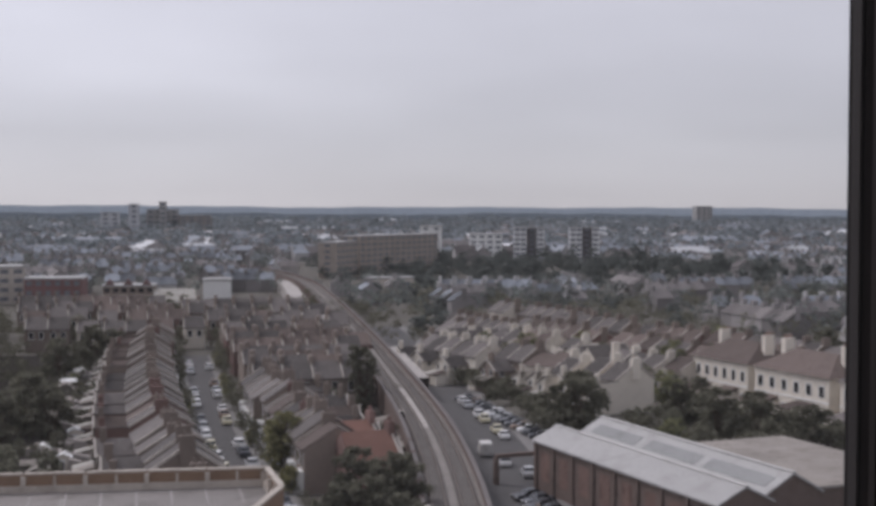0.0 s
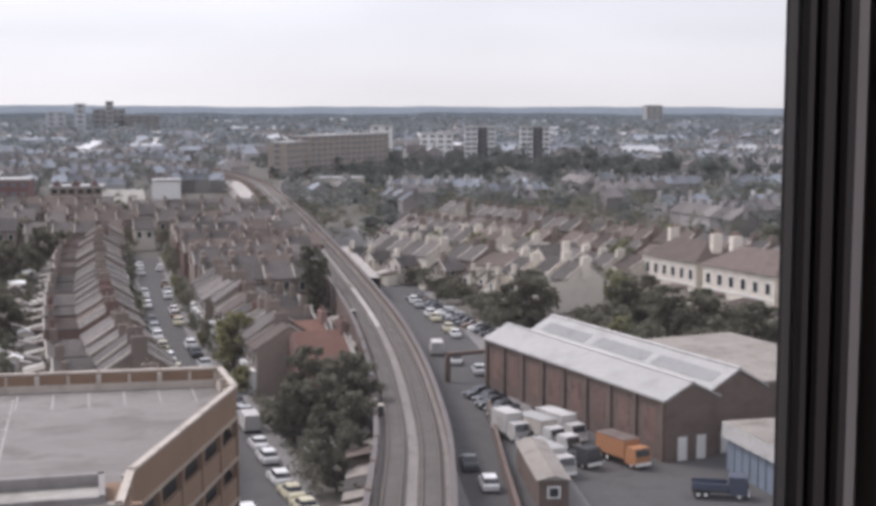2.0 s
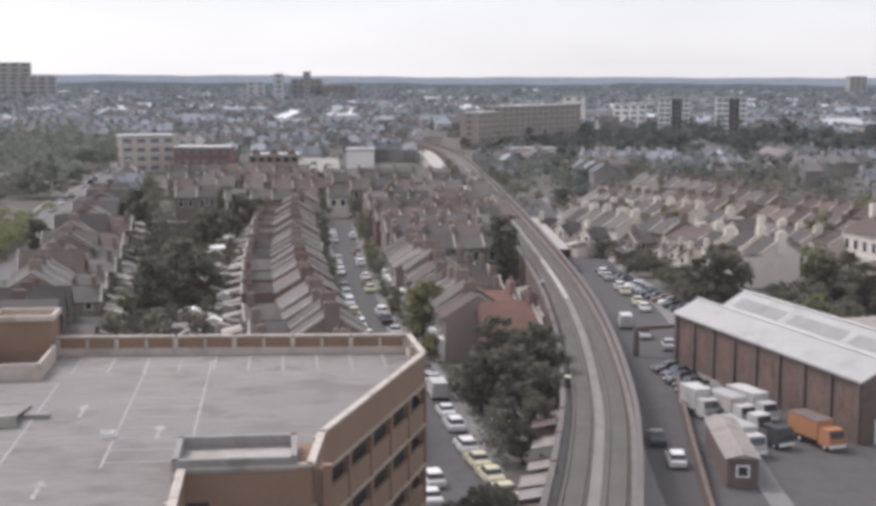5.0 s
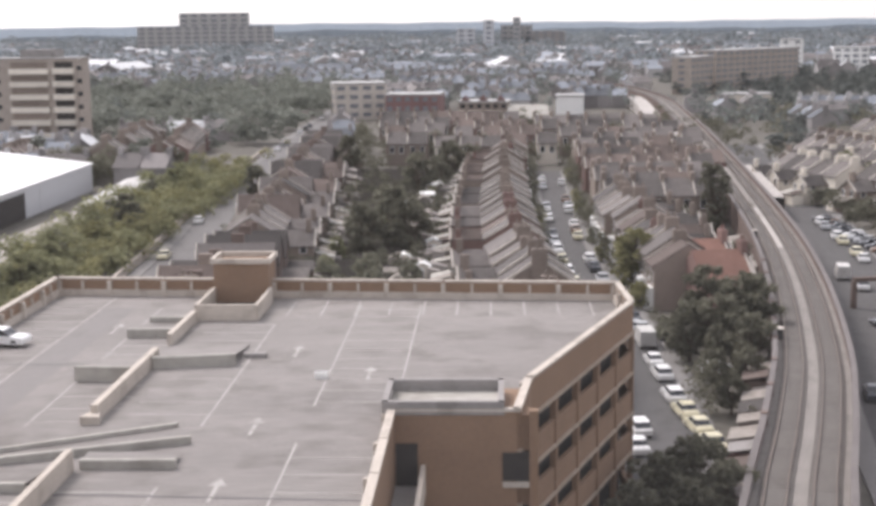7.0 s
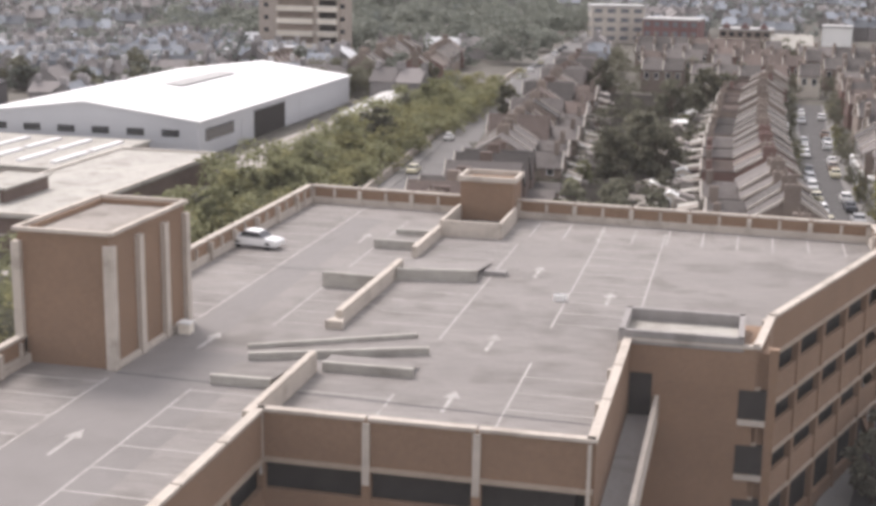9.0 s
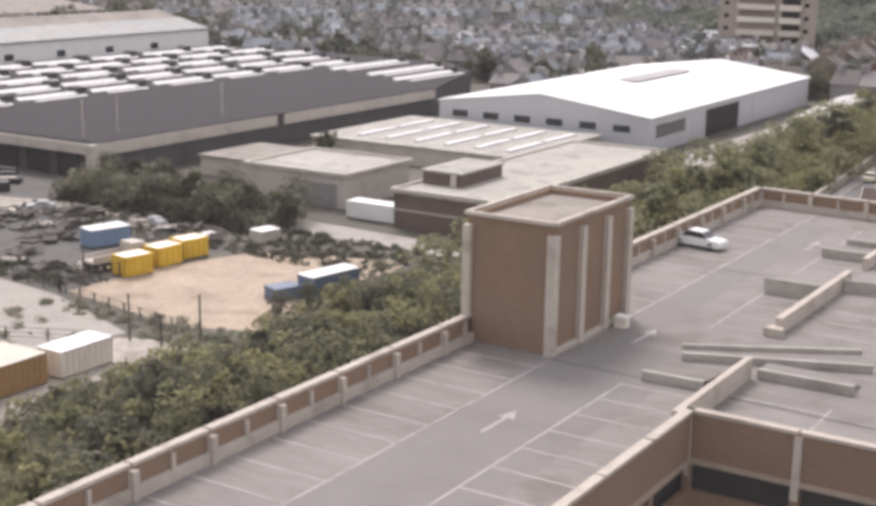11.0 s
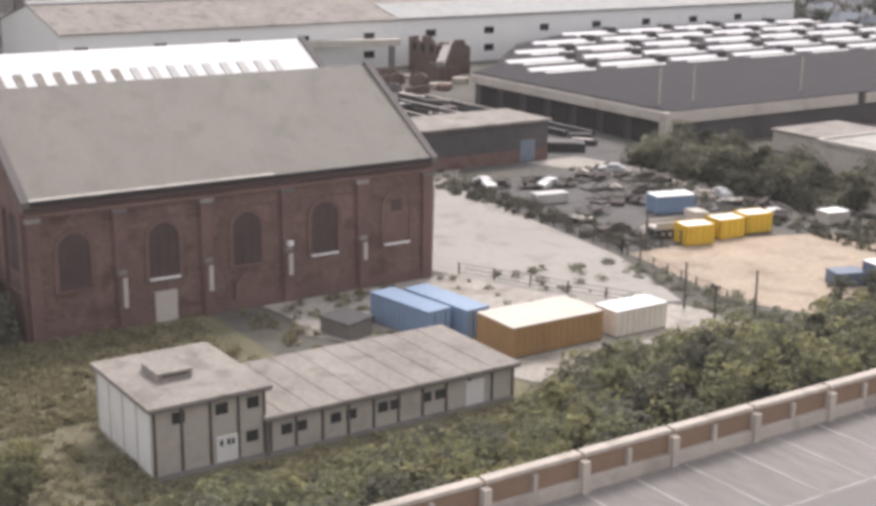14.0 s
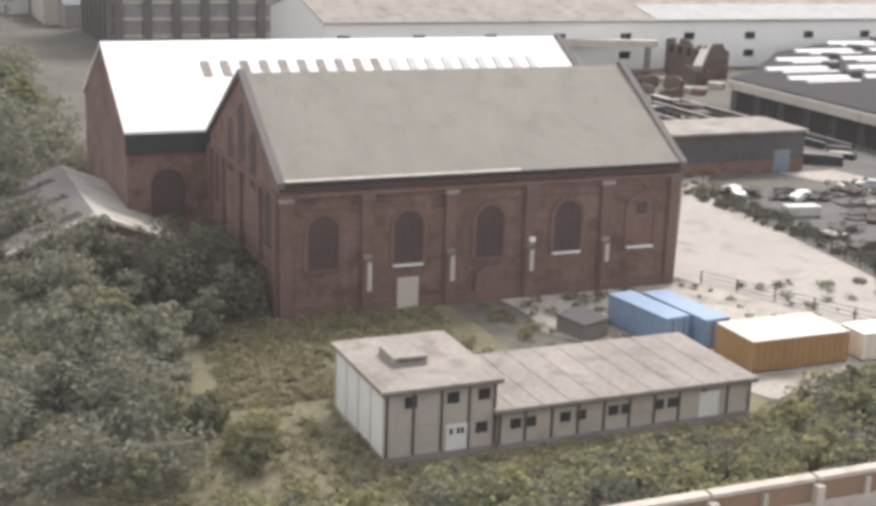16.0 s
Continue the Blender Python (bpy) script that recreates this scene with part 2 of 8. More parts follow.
CAR_PAINTS = [mat("car_paint_" + k, c, rough=0.3, var=0.03, bump=0, spec=0.5) for k, c in (
    ("white", (0.75, 0.75, 0.74)), ("silver", (0.45, 0.46, 0.47)), ("dark", (0.05, 0.055, 0.065)), ("blue", (0.07, 0.095, 0.15)),
    ("red", (0.32, 0.05, 0.045)), ("cream", (0.62, 0.58, 0.42)), ("brown", (0.18, 0.11, 0.07)))]


# ---------------------------------------------------------------- mesh tools
class Mesh:
    """Collects faces of one part."""

    def __init__(self):
        self.v, self.f, self.glass = [], [], []

    def poly(self, pts):
        i = len(self.v)
        self.v += [tuple(p) for p in pts]
        self.f.append(tuple(range(i, i + len(pts))))
        return self

    def box(self, x0, y0, z0, x1, y1, z1):
        i = len(self.v)
        self.v += [(x0, y0, z0), (x1, y0, z0), (x1, y1, z0), (x0, y1, z0), (x0, y0, z1), (x1, y0, z1), (x1, y1, z1), (x0, y1, z1)]
        self.f += [tuple(i + k for k in q) for q in ((3, 2, 1, 0), (4, 5, 6, 7), (0, 1, 5, 4), (1, 2, 6, 5), (2, 3, 7, 6), (3, 0, 4, 7))]
        return self

    def prism(self, poly, z0, z1):
        """An upright prism over a plan polygon, counter-clockwise."""
        i, k = len(self.v), len(poly)
        self.v += [(x, y, z0) for x, y in poly] + [(x, y, z1) for x, y in poly]
        self.f.append(tuple(i + j for j in reversed(range(k))))
        self.f.append(tuple(i + k + j for j in range(k)))
        self.f += [(i + j, i + (j + 1) % k, i + k + (j + 1) % k, i + k + j) for j in range(k)]
        return self

    def bar(self, a, b, w, h, z0, z1=None):
        """A straight upright wall from plan point a to b, w thick, h high, standing on z0 (z1 at its end)."""
        z1 = z0 if z1 is None else z1
        (ax, ay), (bx, by) = a, b
        d = math.hypot(bx - ax, by - ay)
        nx, ny = -(by - ay) / d * w / 2, (bx - ax) / d * w / 2
        i = len(self.v)
        self.v += [(ax - nx, ay - ny, z0), (bx - nx, by - ny, z1), (bx + nx, by + ny, z1), (ax + nx, ay + ny, z0)]
        self.v += [(ax - nx, ay - ny, z0 + h), (bx - nx, by - ny, z1 + h), (bx + nx, by + ny, z1 + h), (ax + nx, ay + ny, z0 + h)]
        self.f += [tuple(i + k for k in q) for q in ((3, 2, 1, 0), (4, 5, 6, 7), (0, 1, 5, 4), (1, 2, 6, 5), (2, 3, 7, 6), (3, 0, 4, 7))]
        return self

    def extrude(self, profile, axis, a, b):
        """A profile of (u, z) swept straight along 'x' (u is y) or 'y' (u is x) from a to b."""
        i, k = len(self.v), len(profile)
        put = (lambda u, z, s: (s, u, z)) if axis == "x" else (lambda u, z, s: (u, s, z))
        self.v += [put(u, z, a) for u, z in profile] + [put(u, z, b) for u, z in profile]
        self.f.append(tuple(i + j for j in range(k)))
        self.f.append(tuple(i + k + j for j in reversed(range(k))))
        self.f += [(i + j, i + k + j, i + k + (j + 1) % k, i + (j + 1) % k) for j in range(k)]
        return self

    def face_prism(self, o, u, n, poly, a, b):
        """A polygon of (along u, z) on an upright plane through o, pushed out along n from a to b."""
        i, k = len(self.v), len(poly)
        for d in (a, b):
            self.v += [(o[0] + u[0] * s + n[0] * d, o[1] + u[1] * s + n[1] * d, o[2] + z) for s, z in poly]
        self.f.append(tuple(i + j for j in reversed(range(k))))
        self.f.append(tuple(i + k + j for j in range(k)))
        self.f += [(i + j, i + (j + 1) % k, i + k + (j + 1) % k, i + k + j) for j in range(k)]
        return self

    def pane(self, o, u, n, poly, a, b):
        """The same, in glass."""
        k = len(self.f)
        self.face_prism(o, u, n, poly, a, b)
        self.glass += range(k, len(self.f))
        return self

    def tube(self, a, b, r0, r1, k=7):
        a, b = Vector(a), Vector(b)
        d = (b - a).normalized()
        u = d.orthogonal().normalized()
        w = d.cross(u)
        i = len(self.v)
        for c, r in ((a, r0), (b, r1)):
            self.v += [tuple(c + (u * math.cos(2 * math.pi * j / k) + w * math.sin(2 * math.pi * j / k)) * r) for j in range(k)]
        self.f += [(i + j, i + (j + 1) % k, i + k + (j + 1) % k, i + k + j) for j in range(k)]
        self.f += [tuple(i + j for j in reversed(range(k))), tuple(i + k + j for j in range(k))]
        return self

    def data(self, name, material):
        me = bpy.data.meshes.new(name)
        me.from_pydata(self.v, [], self.f)
        bm = bmesh.new()
        bm.from_mesh(me)
        bmesh.ops.recalc_face_normals(bm, faces=bm.faces)
        bm.to_mesh(me)
        bm.free()
        me.materials.append(material)
        if self.glass:
            me.materials.append(GLASS)
            for k in self.glass:
                me.polygons[k].material_index = 1
        return me


def arch(w, z0, z1, k=9):
    """Outline of a round-headed opening, w wide, from z0 to the crown z1."""
    r = w / 2
    return [(-r, z0), (r, z0)] + [(r * math.cos(math.pi * j / k), z1 - r + r * math.sin(math.pi * j / k)) for j in range(k + 1)]


def rect(a, z0, b, z1):
    return [(a, z0), (b, z0), (b, z1), (a, z1)]


def raw(name, v, f, material):
    me = bpy.data.meshes.new(name)
    me.from_pydata(v, [], f)
    me.materials.append(material)
    return me


def part(name, m, material, parent, label=""):
    ob = new(name, m.data(name, material) if isinstance(m, Mesh) else m)
    ob.parent = parent
    return tagged(ob, label)


def thing(name, label, category, at=(0, 0, 0), rz=0.0, group=""):
    ob = new(name)
    ob.matrix_basis = pose(*at, 0, 0, rz)
    return tagged(ob, label, category, group)


def structure(name, m, material, label):
    return tagged(new(name, m.data(name, material) if isinstance(m, Mesh) else m), label, kind="structure")


def along(line, s):
    """Point and unit direction at s metres along a plan polyline."""
    for (ax, ay), (bx, by) in zip(line, line[1:]):
        d = math.hypot(bx - ax, by - ay)
        if s <= d or (bx, by) == line[-1]:
            return Vector((ax + (bx - ax) * s / d, ay + (by - ay) * s / d)), Vector(((bx - ax) / d, (by - ay) / d))
        s -= d


def length(line):
    return sum(math.hypot(bx - ax, by - ay) for (ax, ay), (bx, by) in zip(line, line[1:]))


def smooth(points, step=6.0):
    """A smooth plan curve through a few points."""
    out, k = [], len(points)
    for i in range(k - 1):
        p0, p1, p2, p3 = (Vector(points[max(0, min(k - 1, i + j))]) for j in (-1, 0, 1, 2))
        n = max(2, int((p2 - p1).length / step))
        for j in range(n):
            t = j / n
            q = 0.5 * (2 * p1 + (p2 - p0) * t + (2 * p0 - 5 * p1 + 4 * p2 - p3) * t * t + (3 * p1 - p0 - 3 * p2 + p3) * t ** 3)
            out.append((q.x, q.y))
    return out + [tuple(points[-1])]


def ribbon(m, line, profile):
    """Sweeps an open profile of (offset to the right, z) along a plan curve."""
    i, k, n = len(m.v), len(profile), len(line)
    for j in range(n):
        a, b = Vector(line[max(0, j - 1)]), Vector(line[min(n - 1, j + 1)])
        d = (b - a).normalized()
        for off, z in profile:
            m.v.append((line[j][0] + d.y * off, line[j][1] - d.x * off, z))
    for j in range(n - 1):
        for q in range(k - 1):
            m.f.append((i + j * k + q, i + j * k + q + 1, i + (j + 1) * k + q + 1, i + (j + 1) * k + q))
    return m

# ---------------------------------------------------------------- ground, roads
def sheet(name, pts, z, material, label):
    return structure(name, Mesh().poly([(x, y, z) for x, y in pts]), material, label)


def ground_sheet():
    m, n, r = Mesh(), 48, 4900.0
    for ring in (0.0, 400.0, 1500.0, 3200.0, 4100.0, r):
        for k in range(n):
            a = 2 * math.pi * k / n
            m.v.append((ring * math.sin(a), ring * math.cos(a), 0.0))
    for q in range(5):
        for k in range(n):
            a, b = q * n + k, q * n + (k + 1) % n
            m.f.append((a, b, b + n, a + n) if q else (a, b + n, a + n))
    return structure("ground", raw("ground", m.v, m.f, EARTH), EARTH, "town ground of mixed earth and gardens")


ground_sheet()
VIADUCT = smooth([(11.0, -60.0), (12.0, 0.0), (14.6, 60.0), (20.0, 85.5), (25.4, 106.0), (31.0, 130.0), (38.0, 171.0), (43.8, 220.0), (53.0, 325.0), (64.5, 480.0), (69.0, 590.0), (58.0, 700.0), (20.0, 820.0)], 5.0)
MAIN_ROAD = smooth([(-43.0, 60.0), (-45.0, 120.0), (-48.0, 195.0), (-54.5, 289.0), (-61.0, 420.0), (-66.0, 640.0)], 12.0)
STREET = smooth([(6.5, 60.0), (11.6, 92.0), (14.9, 118.0), (15.3, 147.0), (12.5, 195.0), (12.0, 240.0), (13.5, 330.0)], 12.0)
EAST_ROAD = smooth([(30.0, 60.0), (36.5, 110.0), (42.0, 140.0), (48.5, 172.0), (53.5, 205.0), (57.0, 240.0), (63.0, 300.0), (72.0, 400.0)], 8.0)


def road(name, line, half, label, z=0.03, surface=ASPHALT):
    structure(name, ribbon(Mesh(), line, [(-half, z), (half, z)]), surface, label)
    for s in (-1, 1):
        edge = [(s * half, z - 0.02), (s * half, 0.14), (s * (half + 2.0), 0.14), (s * (half + 2.0), 0.0)]
        structure("pavement", ribbon(Mesh(), line, edge if s > 0 else edge[::-1]), PAVING, "grey paved footway with a raised kerb")


road("road_main", MAIN_ROAD, 3.7, "dusty pale grey main road past the terraces", 0.03, ROAD_PALE)
road("road_street", STREET, 2.7, "grey asphalt side street beside the car park")
road("road_east", EAST_ROAD, 4.4, "grey asphalt road along the railway")
sheet("road_works", [(-150, 98.5), (-137, 91.0), (-106.5, 70.5), (-88, 78.0), (-86, 84.5), (-101, 90.0), (-138, 94.5), (-150, 104)], 0.03, LANE, "pale dusty lane past the brick hall")
sheet("yard_hall", [(-104.5, 51), (-104.5, 72), (-84, 84), (-76, 86), (-76, 60), (-84, 57), (-86, 53.5), (-91, 53), (-95, 50.5), (-100, 51.5)], 0.02, DIRT, "pale dusty yard in front of the brick hall")
sheet("yard_sand", [(-101.5, 91.5), (-84, 88.5), (-76, 92), (-80, 122.5), (-97, 116), (-101, 104)], 0.025, SAND, "bare sandy yard")
sheet("yard_scrap", [(-138, 95), (-101.5, 91.0), (-100.5, 116), (-118, 122), (-139, 118)], 0.02, SCRAP_GROUND, "dark oily scrap yard")
sheet("grass_hall", [(-112, -10), (-112, 30), (-105, 30), (-105, 46), (-90, 46), (-84, 58), (-60, 62), (-40, 50), (-40, -10)], 0.015, GRASS, "rough grass round the huts")
sheet("grass_west", [(-300, -40), (-300, 26), (-157, 22), (-129, 22), (-129, 29), (-112, 29), (-112, -40)], 0.012, GRASS, "rough overgrown ground south of the halls")
sheet("yard_depot", [(-240, 100), (-157.5, 94), (-146.8, 96), (-139.5, 119), (-139.5, 131), (-144, 136), (-240, 136)], 0.018, SCRAP_GROUND, "dark dirty yard of the depot")
sheet("lane_north", [(-140, 131), (-101.5, 127), (-70, 126.0), (-70, 131.5), (-101, 133), (-140, 137)], 0.03, LANE, "pale concrete lane")
sheet("lane_shed", [(-86, 200), (-72.5, 200), (-72.5, 250), (-75.5, 290), (-78.5, 376), (-88, 376), (-87, 320), (-83, 270)], 0.03, LANE, "pale concrete lane beside the white warehouse")
sheet("yard_lorry", [(38, 100), (44, 135), (50, 165), (58, 150), (72, 118), (66, 90)], 0.035, ASPHALT, "grey asphalt lorry yard")
sheet("yard_station", [(64.0, 655), (74.0, 632), (68.5, 580), (61.5, 478), (53.0, 405), (46.5, 418), (54.0, 480), (58.0, 580)], 0.034, DIRT, "pale concrete yard beside the railway")
sheet("parking_east", [(53, 192), (64, 192), (62, 246), (57, 246)], 0.036, ASPHALT, "grey asphalt parking strip")

# ---------------------------------------------------------------- the room of the camera
def veil_glass():
    """Clear thin glass with an added pale film that veils the view, and a weak grazing gloss."""
    m = bpy.data.materials.new("veil_glass")
    m.use_nodes = True
    n, l = m.node_tree.nodes, m.node_tree.links
    clear_, veil, gloss = n.new("ShaderNodeBsdfTransparent"), n.new("ShaderNodeBsdfTranslucent"), n.new("ShaderNodeBsdfGlossy")
    film, top, facing, power = n.new("ShaderNodeMixShader"), n.new("ShaderNodeMixShader"), n.new("ShaderNodeLayerWeight"), n.new("ShaderNodeMath")
    veil.inputs["Color"].default_value = (0.80, 0.80, 0.82, 1)
    gloss.inputs["Roughness"].default_value = 0.05
    facing.inputs["Blend"].default_value = 0.5
    power.operation, power.inputs[1].default_value = "POWER", 12.0
    # the film is added to lift dark tones with scattered sky light
    film.inputs[0].default_value = 0.0105
    l.new(facing.outputs["Facing"], power.inputs[0])
    l.new(power.outputs[0], top.inputs[0])
    l.new(clear_.outputs[0], film.inputs[1])
    l.new(veil.outputs[0], film.inputs[2])
    l.new(film.outputs[0], top.inputs[1])
    l.new(gloss.outputs[0], top.inputs[2])
    l.new(top.outputs[0], n["Material Output"].inputs["Surface"])
    return m


def room():
    ux, uy = -0.985, -0.172          # along the window wall, to the left
    nx, ny = -0.172, 0.985           # outwards
    jx, jy = 0.301, 0.545            # foot of the near jamb
    z = EYE[2]

    def p(u, v):
        return (jx + ux * u + nx * v, jy + uy * u + ny * v)

    def slab(u0, u1, v0, v1, z0, z1):
        return Mesh().prism([p(u0, v0), p(u0, v1), p(u1, v1), p(u1, v0)], z0, z1)

    bead = mat("glazing_bead", (0.024, 0.019, 0.018), rough=0.7, var=0.2, scale=3, bump=0)
    inner = mat("room_paint", (0.30, 0.28, 0.26), var=0.05)
    frame_dk = mat("dark_window_frame", (0.011, 0.009, 0.009), rough=0.9, var=0.2, scale=3, bump=0, spec=0.05)
    curtain = mat("grey_curtain", (0.17, 0.156, 0.156), rough=0.9, var=0.25, scale=3.0, bump=0, stretch=(6, 6, 0.3))
    structure("wall_window", slab(-3.0, -0.25, -0.03, 0.2, z - 1.6, z + 1.1), CONCRETE_DK, "grey concrete wall beside the high window")
    structure("wall_sill", slab(-0.25, 4.6, 0.0, 0.08, z - 1.6, z - 1.45), CONCRETE_DK, "low concrete upstand under the high window")
    structure("wall_head", slab(-0.25, 4.6, 0.0, 0.25, z + 0.75, z + 1.1), CONCRETE_DK, "concrete wall over the high window")
    structure("wall_end", slab(4.6, 5.0, -4.0, 0.25, z - 1.6, z + 1.1), inner, "plain painted room wall")
    structure("wall_side", slab(-3.4, -3.0, -4.0, 0.25, z - 1.6, z + 1.1), inner, "plain painted room wall")
    structure("wall_back", slab(-3.0, 4.6, -4.2, -4.0, z - 1.6, z + 1.1), inner, "plain painted room wall")
    structure("floor", slab(-3.4, 5.0, -4.2, 0.25, z - 1.8, z - 1.6), inner, "room floor")
    structure("ceiling", slab(-3.4, 5.0, -4.2, 0.25, z + 1.1, z + 1.3), inner, "room ceiling")
    win = tagged(new("window_1"), "dark-framed high window with a pane that veils the view", kind="structure")
    pane = part("pane", slab(0.001, 4.6, -0.016, -0.010, z - 1.42, z + 0.75), veil_glass(), win, "window glass with an added pale veil")
    pane.visible_shadow = False
    part("window_frame", slab(-0.25, 0.0, -0.042, 0.0, z - 1.42, z + 0.75), frame_dk, win, "dark metal jamb")
    part("bead", slab(-0.012, 0.0, -0.046, -0.042, z - 1.42, z + 0.75), bead, win, "brown-grey glazing bead")
    for v0, v1 in ((-0.036, -0.029), (-0.022, -0.018), (-0.010, -0.004)):
        part("reveal_groove", slab(0.0, 0.0015, v0, v1, z - 1.42, z + 0.75), bead, win, "brown-grey reveal strip")
    part("window_sill", slab(0.0, 4.6, -0.05, 0.1, z - 1.45, z - 1.42), frame_dk, win)
    cur = Mesh()
    for k in range(20):
        u = 0.012 - k * 0.026
        cur.prism([p(u, -0.060), p(u - 0.012, -0.048), p(u - 0.026, -0.060), p(u - 0.026, -0.066), p(u - 0.012, -0.054), p(u, -0.066)], z - 1.4, z + 0.95)
    c = tagged(new("curtain", cur.data("curtain", curtain)), "dark grey hanging curtain beside the window", "curtain")
    shaft = Mesh().prism([p(-3.4, -14), p(-3.4, 0.25), p(5.0, 0.25), p(5.0, -14)], 0.0, z - 1.8)
    structure("tower_shaft", shaft, CONCRETE_DK, "concrete shaft of the tower under the camera's room")


room()

# ---------------------------------------------------------------- multi-storey car park
DECK_Z, CP_TOP = 13.8, 15.3
CP = [(-36.6, 8.0), (-20.6, 8.0), (-20.6, 54.4), (-5.6, 54.4), (-5.6, 70.4), (1.2, 70.4), (2.0, 77.0), (10.2, 99.0), (9.8, 106.5), (-36.6, 109.5)]


def car_park():
    cp = thing("car_park", "brown brick multi-storey car park with pale concrete bands", "car park")
    # deck slab and storeys
    part("deck", Mesh().prism(CP, DECK_Z - 0.5, DECK_Z), DECK, cp, "worn pale grey asphalt roof deck")
    inset = [(-36.0, 8.6), (-21.2, 8.6), (-21.2, 55.0), (-6.3, 55.0), (-6.3, 71.5), (0.3, 71.5), (1.2, 77.3), (9.4, 99.0), (9.1, 105.9), (-36.0, 108.9)]
    # a solid dark block paints the shade of the parking levels
    part("core", Mesh().prism(inset, 0.0, DECK_Z - 0.5), SHADE_FILL, cp, "parking levels as a solid fill of painted shade")
    part("deck_patch", Mesh().poly([(-31.0, 20.0, DECK_Z + 0.004), (-24.5, 20.0, DECK_Z + 0.004), (-24.5, 66.0, DECK_Z + 0.004), (-28.5, 66.0, DECK_Z + 0.004), (-28.5, 104.0, DECK_Z + 0.004), (-31.0, 104.0, DECK_Z + 0.004)]), DECK_NEW, cp, "smoother grey driving aisle")
    edges = [(CP[i], CP[(i + 1) % len(CP)]) for i in range(len(CP))]
    solid = {2}
    for i, (a, b) in enumerate(edges):
        d = math.hypot(b[0] - a[0], b[1] - a[1])
        ux, uy = (b[0] - a[0]) / d, (b[1] - a[1]) / d
        ox, oy = uy, -ux                                   # outwards

        def at(s, o):
            return (a[0] + ux * s + ox * o, a[1] + uy * s + oy * o)

        # bands of brick at each storey, with concrete ledges, and openings between them
        for level in range(1 if i in (3, 4) else 5):
            z0 = DECK_Z - 0.75 - level * 3.1
            top = CP_TOP - 0.12 if level == 0 else z0 + 1.55
            if level == 4:
                part("brick_band", Mesh().bar(at(0, 0.0), at(d, 0.0), 0.3, 1.0, 0.0), CP_BRICK, cp)
                continue
            part("brick_band", Mesh().bar(at(0, 0.0), at(d, 0.0), 0.3, top - z0, z0), CP_BRICK, cp)
            if i not in (3, 4):
                part("ledge", Mesh().bar(at(-0.1, 0.06), at(d + 0.1, 0.06), 0.45, 0.22, z0 - 0.22), LEDGE, cp, "tan concrete ledge")
        n = max(1, round(d / 4.7))
        if i in (3, 4):
            part("brick_face", Mesh().bar(at(0, 0.0), at(d, 0.0), 0.3, DECK_Z - 0.75, 0.0), CP_BRICK, cp, "plain brown brick face")
        for k in range(0 if i in (3, 4) else n + 1):
            s = d * k / n
            part("pier", Mesh().bar(at(max(s - 0.2, 0), 0.05), at(min(s + 0.2, d), 0.05), 0.42, DECK_Z - 0.9, 0.0), CP_BRICK, cp)
        # coping and inner concrete of the parapet
        for k in range(n):
            part("coping", Mesh().bar(at(d * k / n + (0.07 if k else -0.15), 0.0), at(d * (k + 1) / n - (0.07 if k < n - 1 else -0.15), 0.0), 0.46, 0.16, CP_TOP - 0.12), CONCRETE, cp, "pale concrete coping")
        part("upstand", Mesh().bar(at(0.2, -0.26), at(d - 0.2, -0.26), 0.2, 0.55, DECK_Z), CONCRETE, cp, "pale concrete upstand")
        for k in range(n + 1):
            s = min(max(d * k / n, 0.3), d - 0.3)
            w = 0.17
            part("post", Mesh().box(*(min(p, q) for p, q in zip(at(s - w, -0.16), at(s + w, -0.5))), DECK_Z, *(max(p, q) for p, q in zip(at(s - w, -0.16), at(s + w, -0.5))), CP_TOP - 0.22), CONCRETE, cp, "concrete parapet post")
            if k < n:
                s2 = d * (k + 0.5) / n
                part("short_post", Mesh().bar(at(s2 - 0.1, -0.22), at(s2 + 0.1, -0.22), 0.2, 0.7, DECK_Z + 0.55), CONCRETE, cp)
        if i in solid:
            for k in range(n + 1):
                s = d * k / n
                part("facing_pier", Mesh().bar(at(max(s - 0.17, 0), 0.2), at(min(s + 0.17, d), 0.2), 0.2, 2.9, DECK_Z - 1.6), CONCRETE, cp, "pale concrete facing pier")
    # stair tower on the west parapet
    t = part("stair_tower", Mesh().prism([(-36.7, 61.8), (-31.5, 61.8), (-31.5, 71.2), (-36.7, 71.2)], 0.0, 20.6), CP_BRICK, cp, "brown brick stair tower")
    rim = Mesh()
    for a, b in (((-36.8, 61.7), (-31.4, 61.7)), ((-31.4, 61.65), (-31.4, 71.35)), ((-31.4, 71.3), (-36.8, 71.3)), ((-36.8, 71.35), (-36.8, 61.65))):
        rim.bar(a, b, 0.28, 0.2, 20.95)
    part("tower_rim", rim, CONCRETE, t, "pale concrete roof rim")
    kerb = Mesh()
    for a, b in (((-36.7, 61.9), (-31.5, 61.9)), ((-31.62, 62.1), (-31.62, 70.9)), ((-31.5, 71.1), (-36.7, 71.1)), ((-36.58, 70.9), (-36.58, 62.1))):
        kerb.bar(a, b, 0.22, 0.35, 20.6)
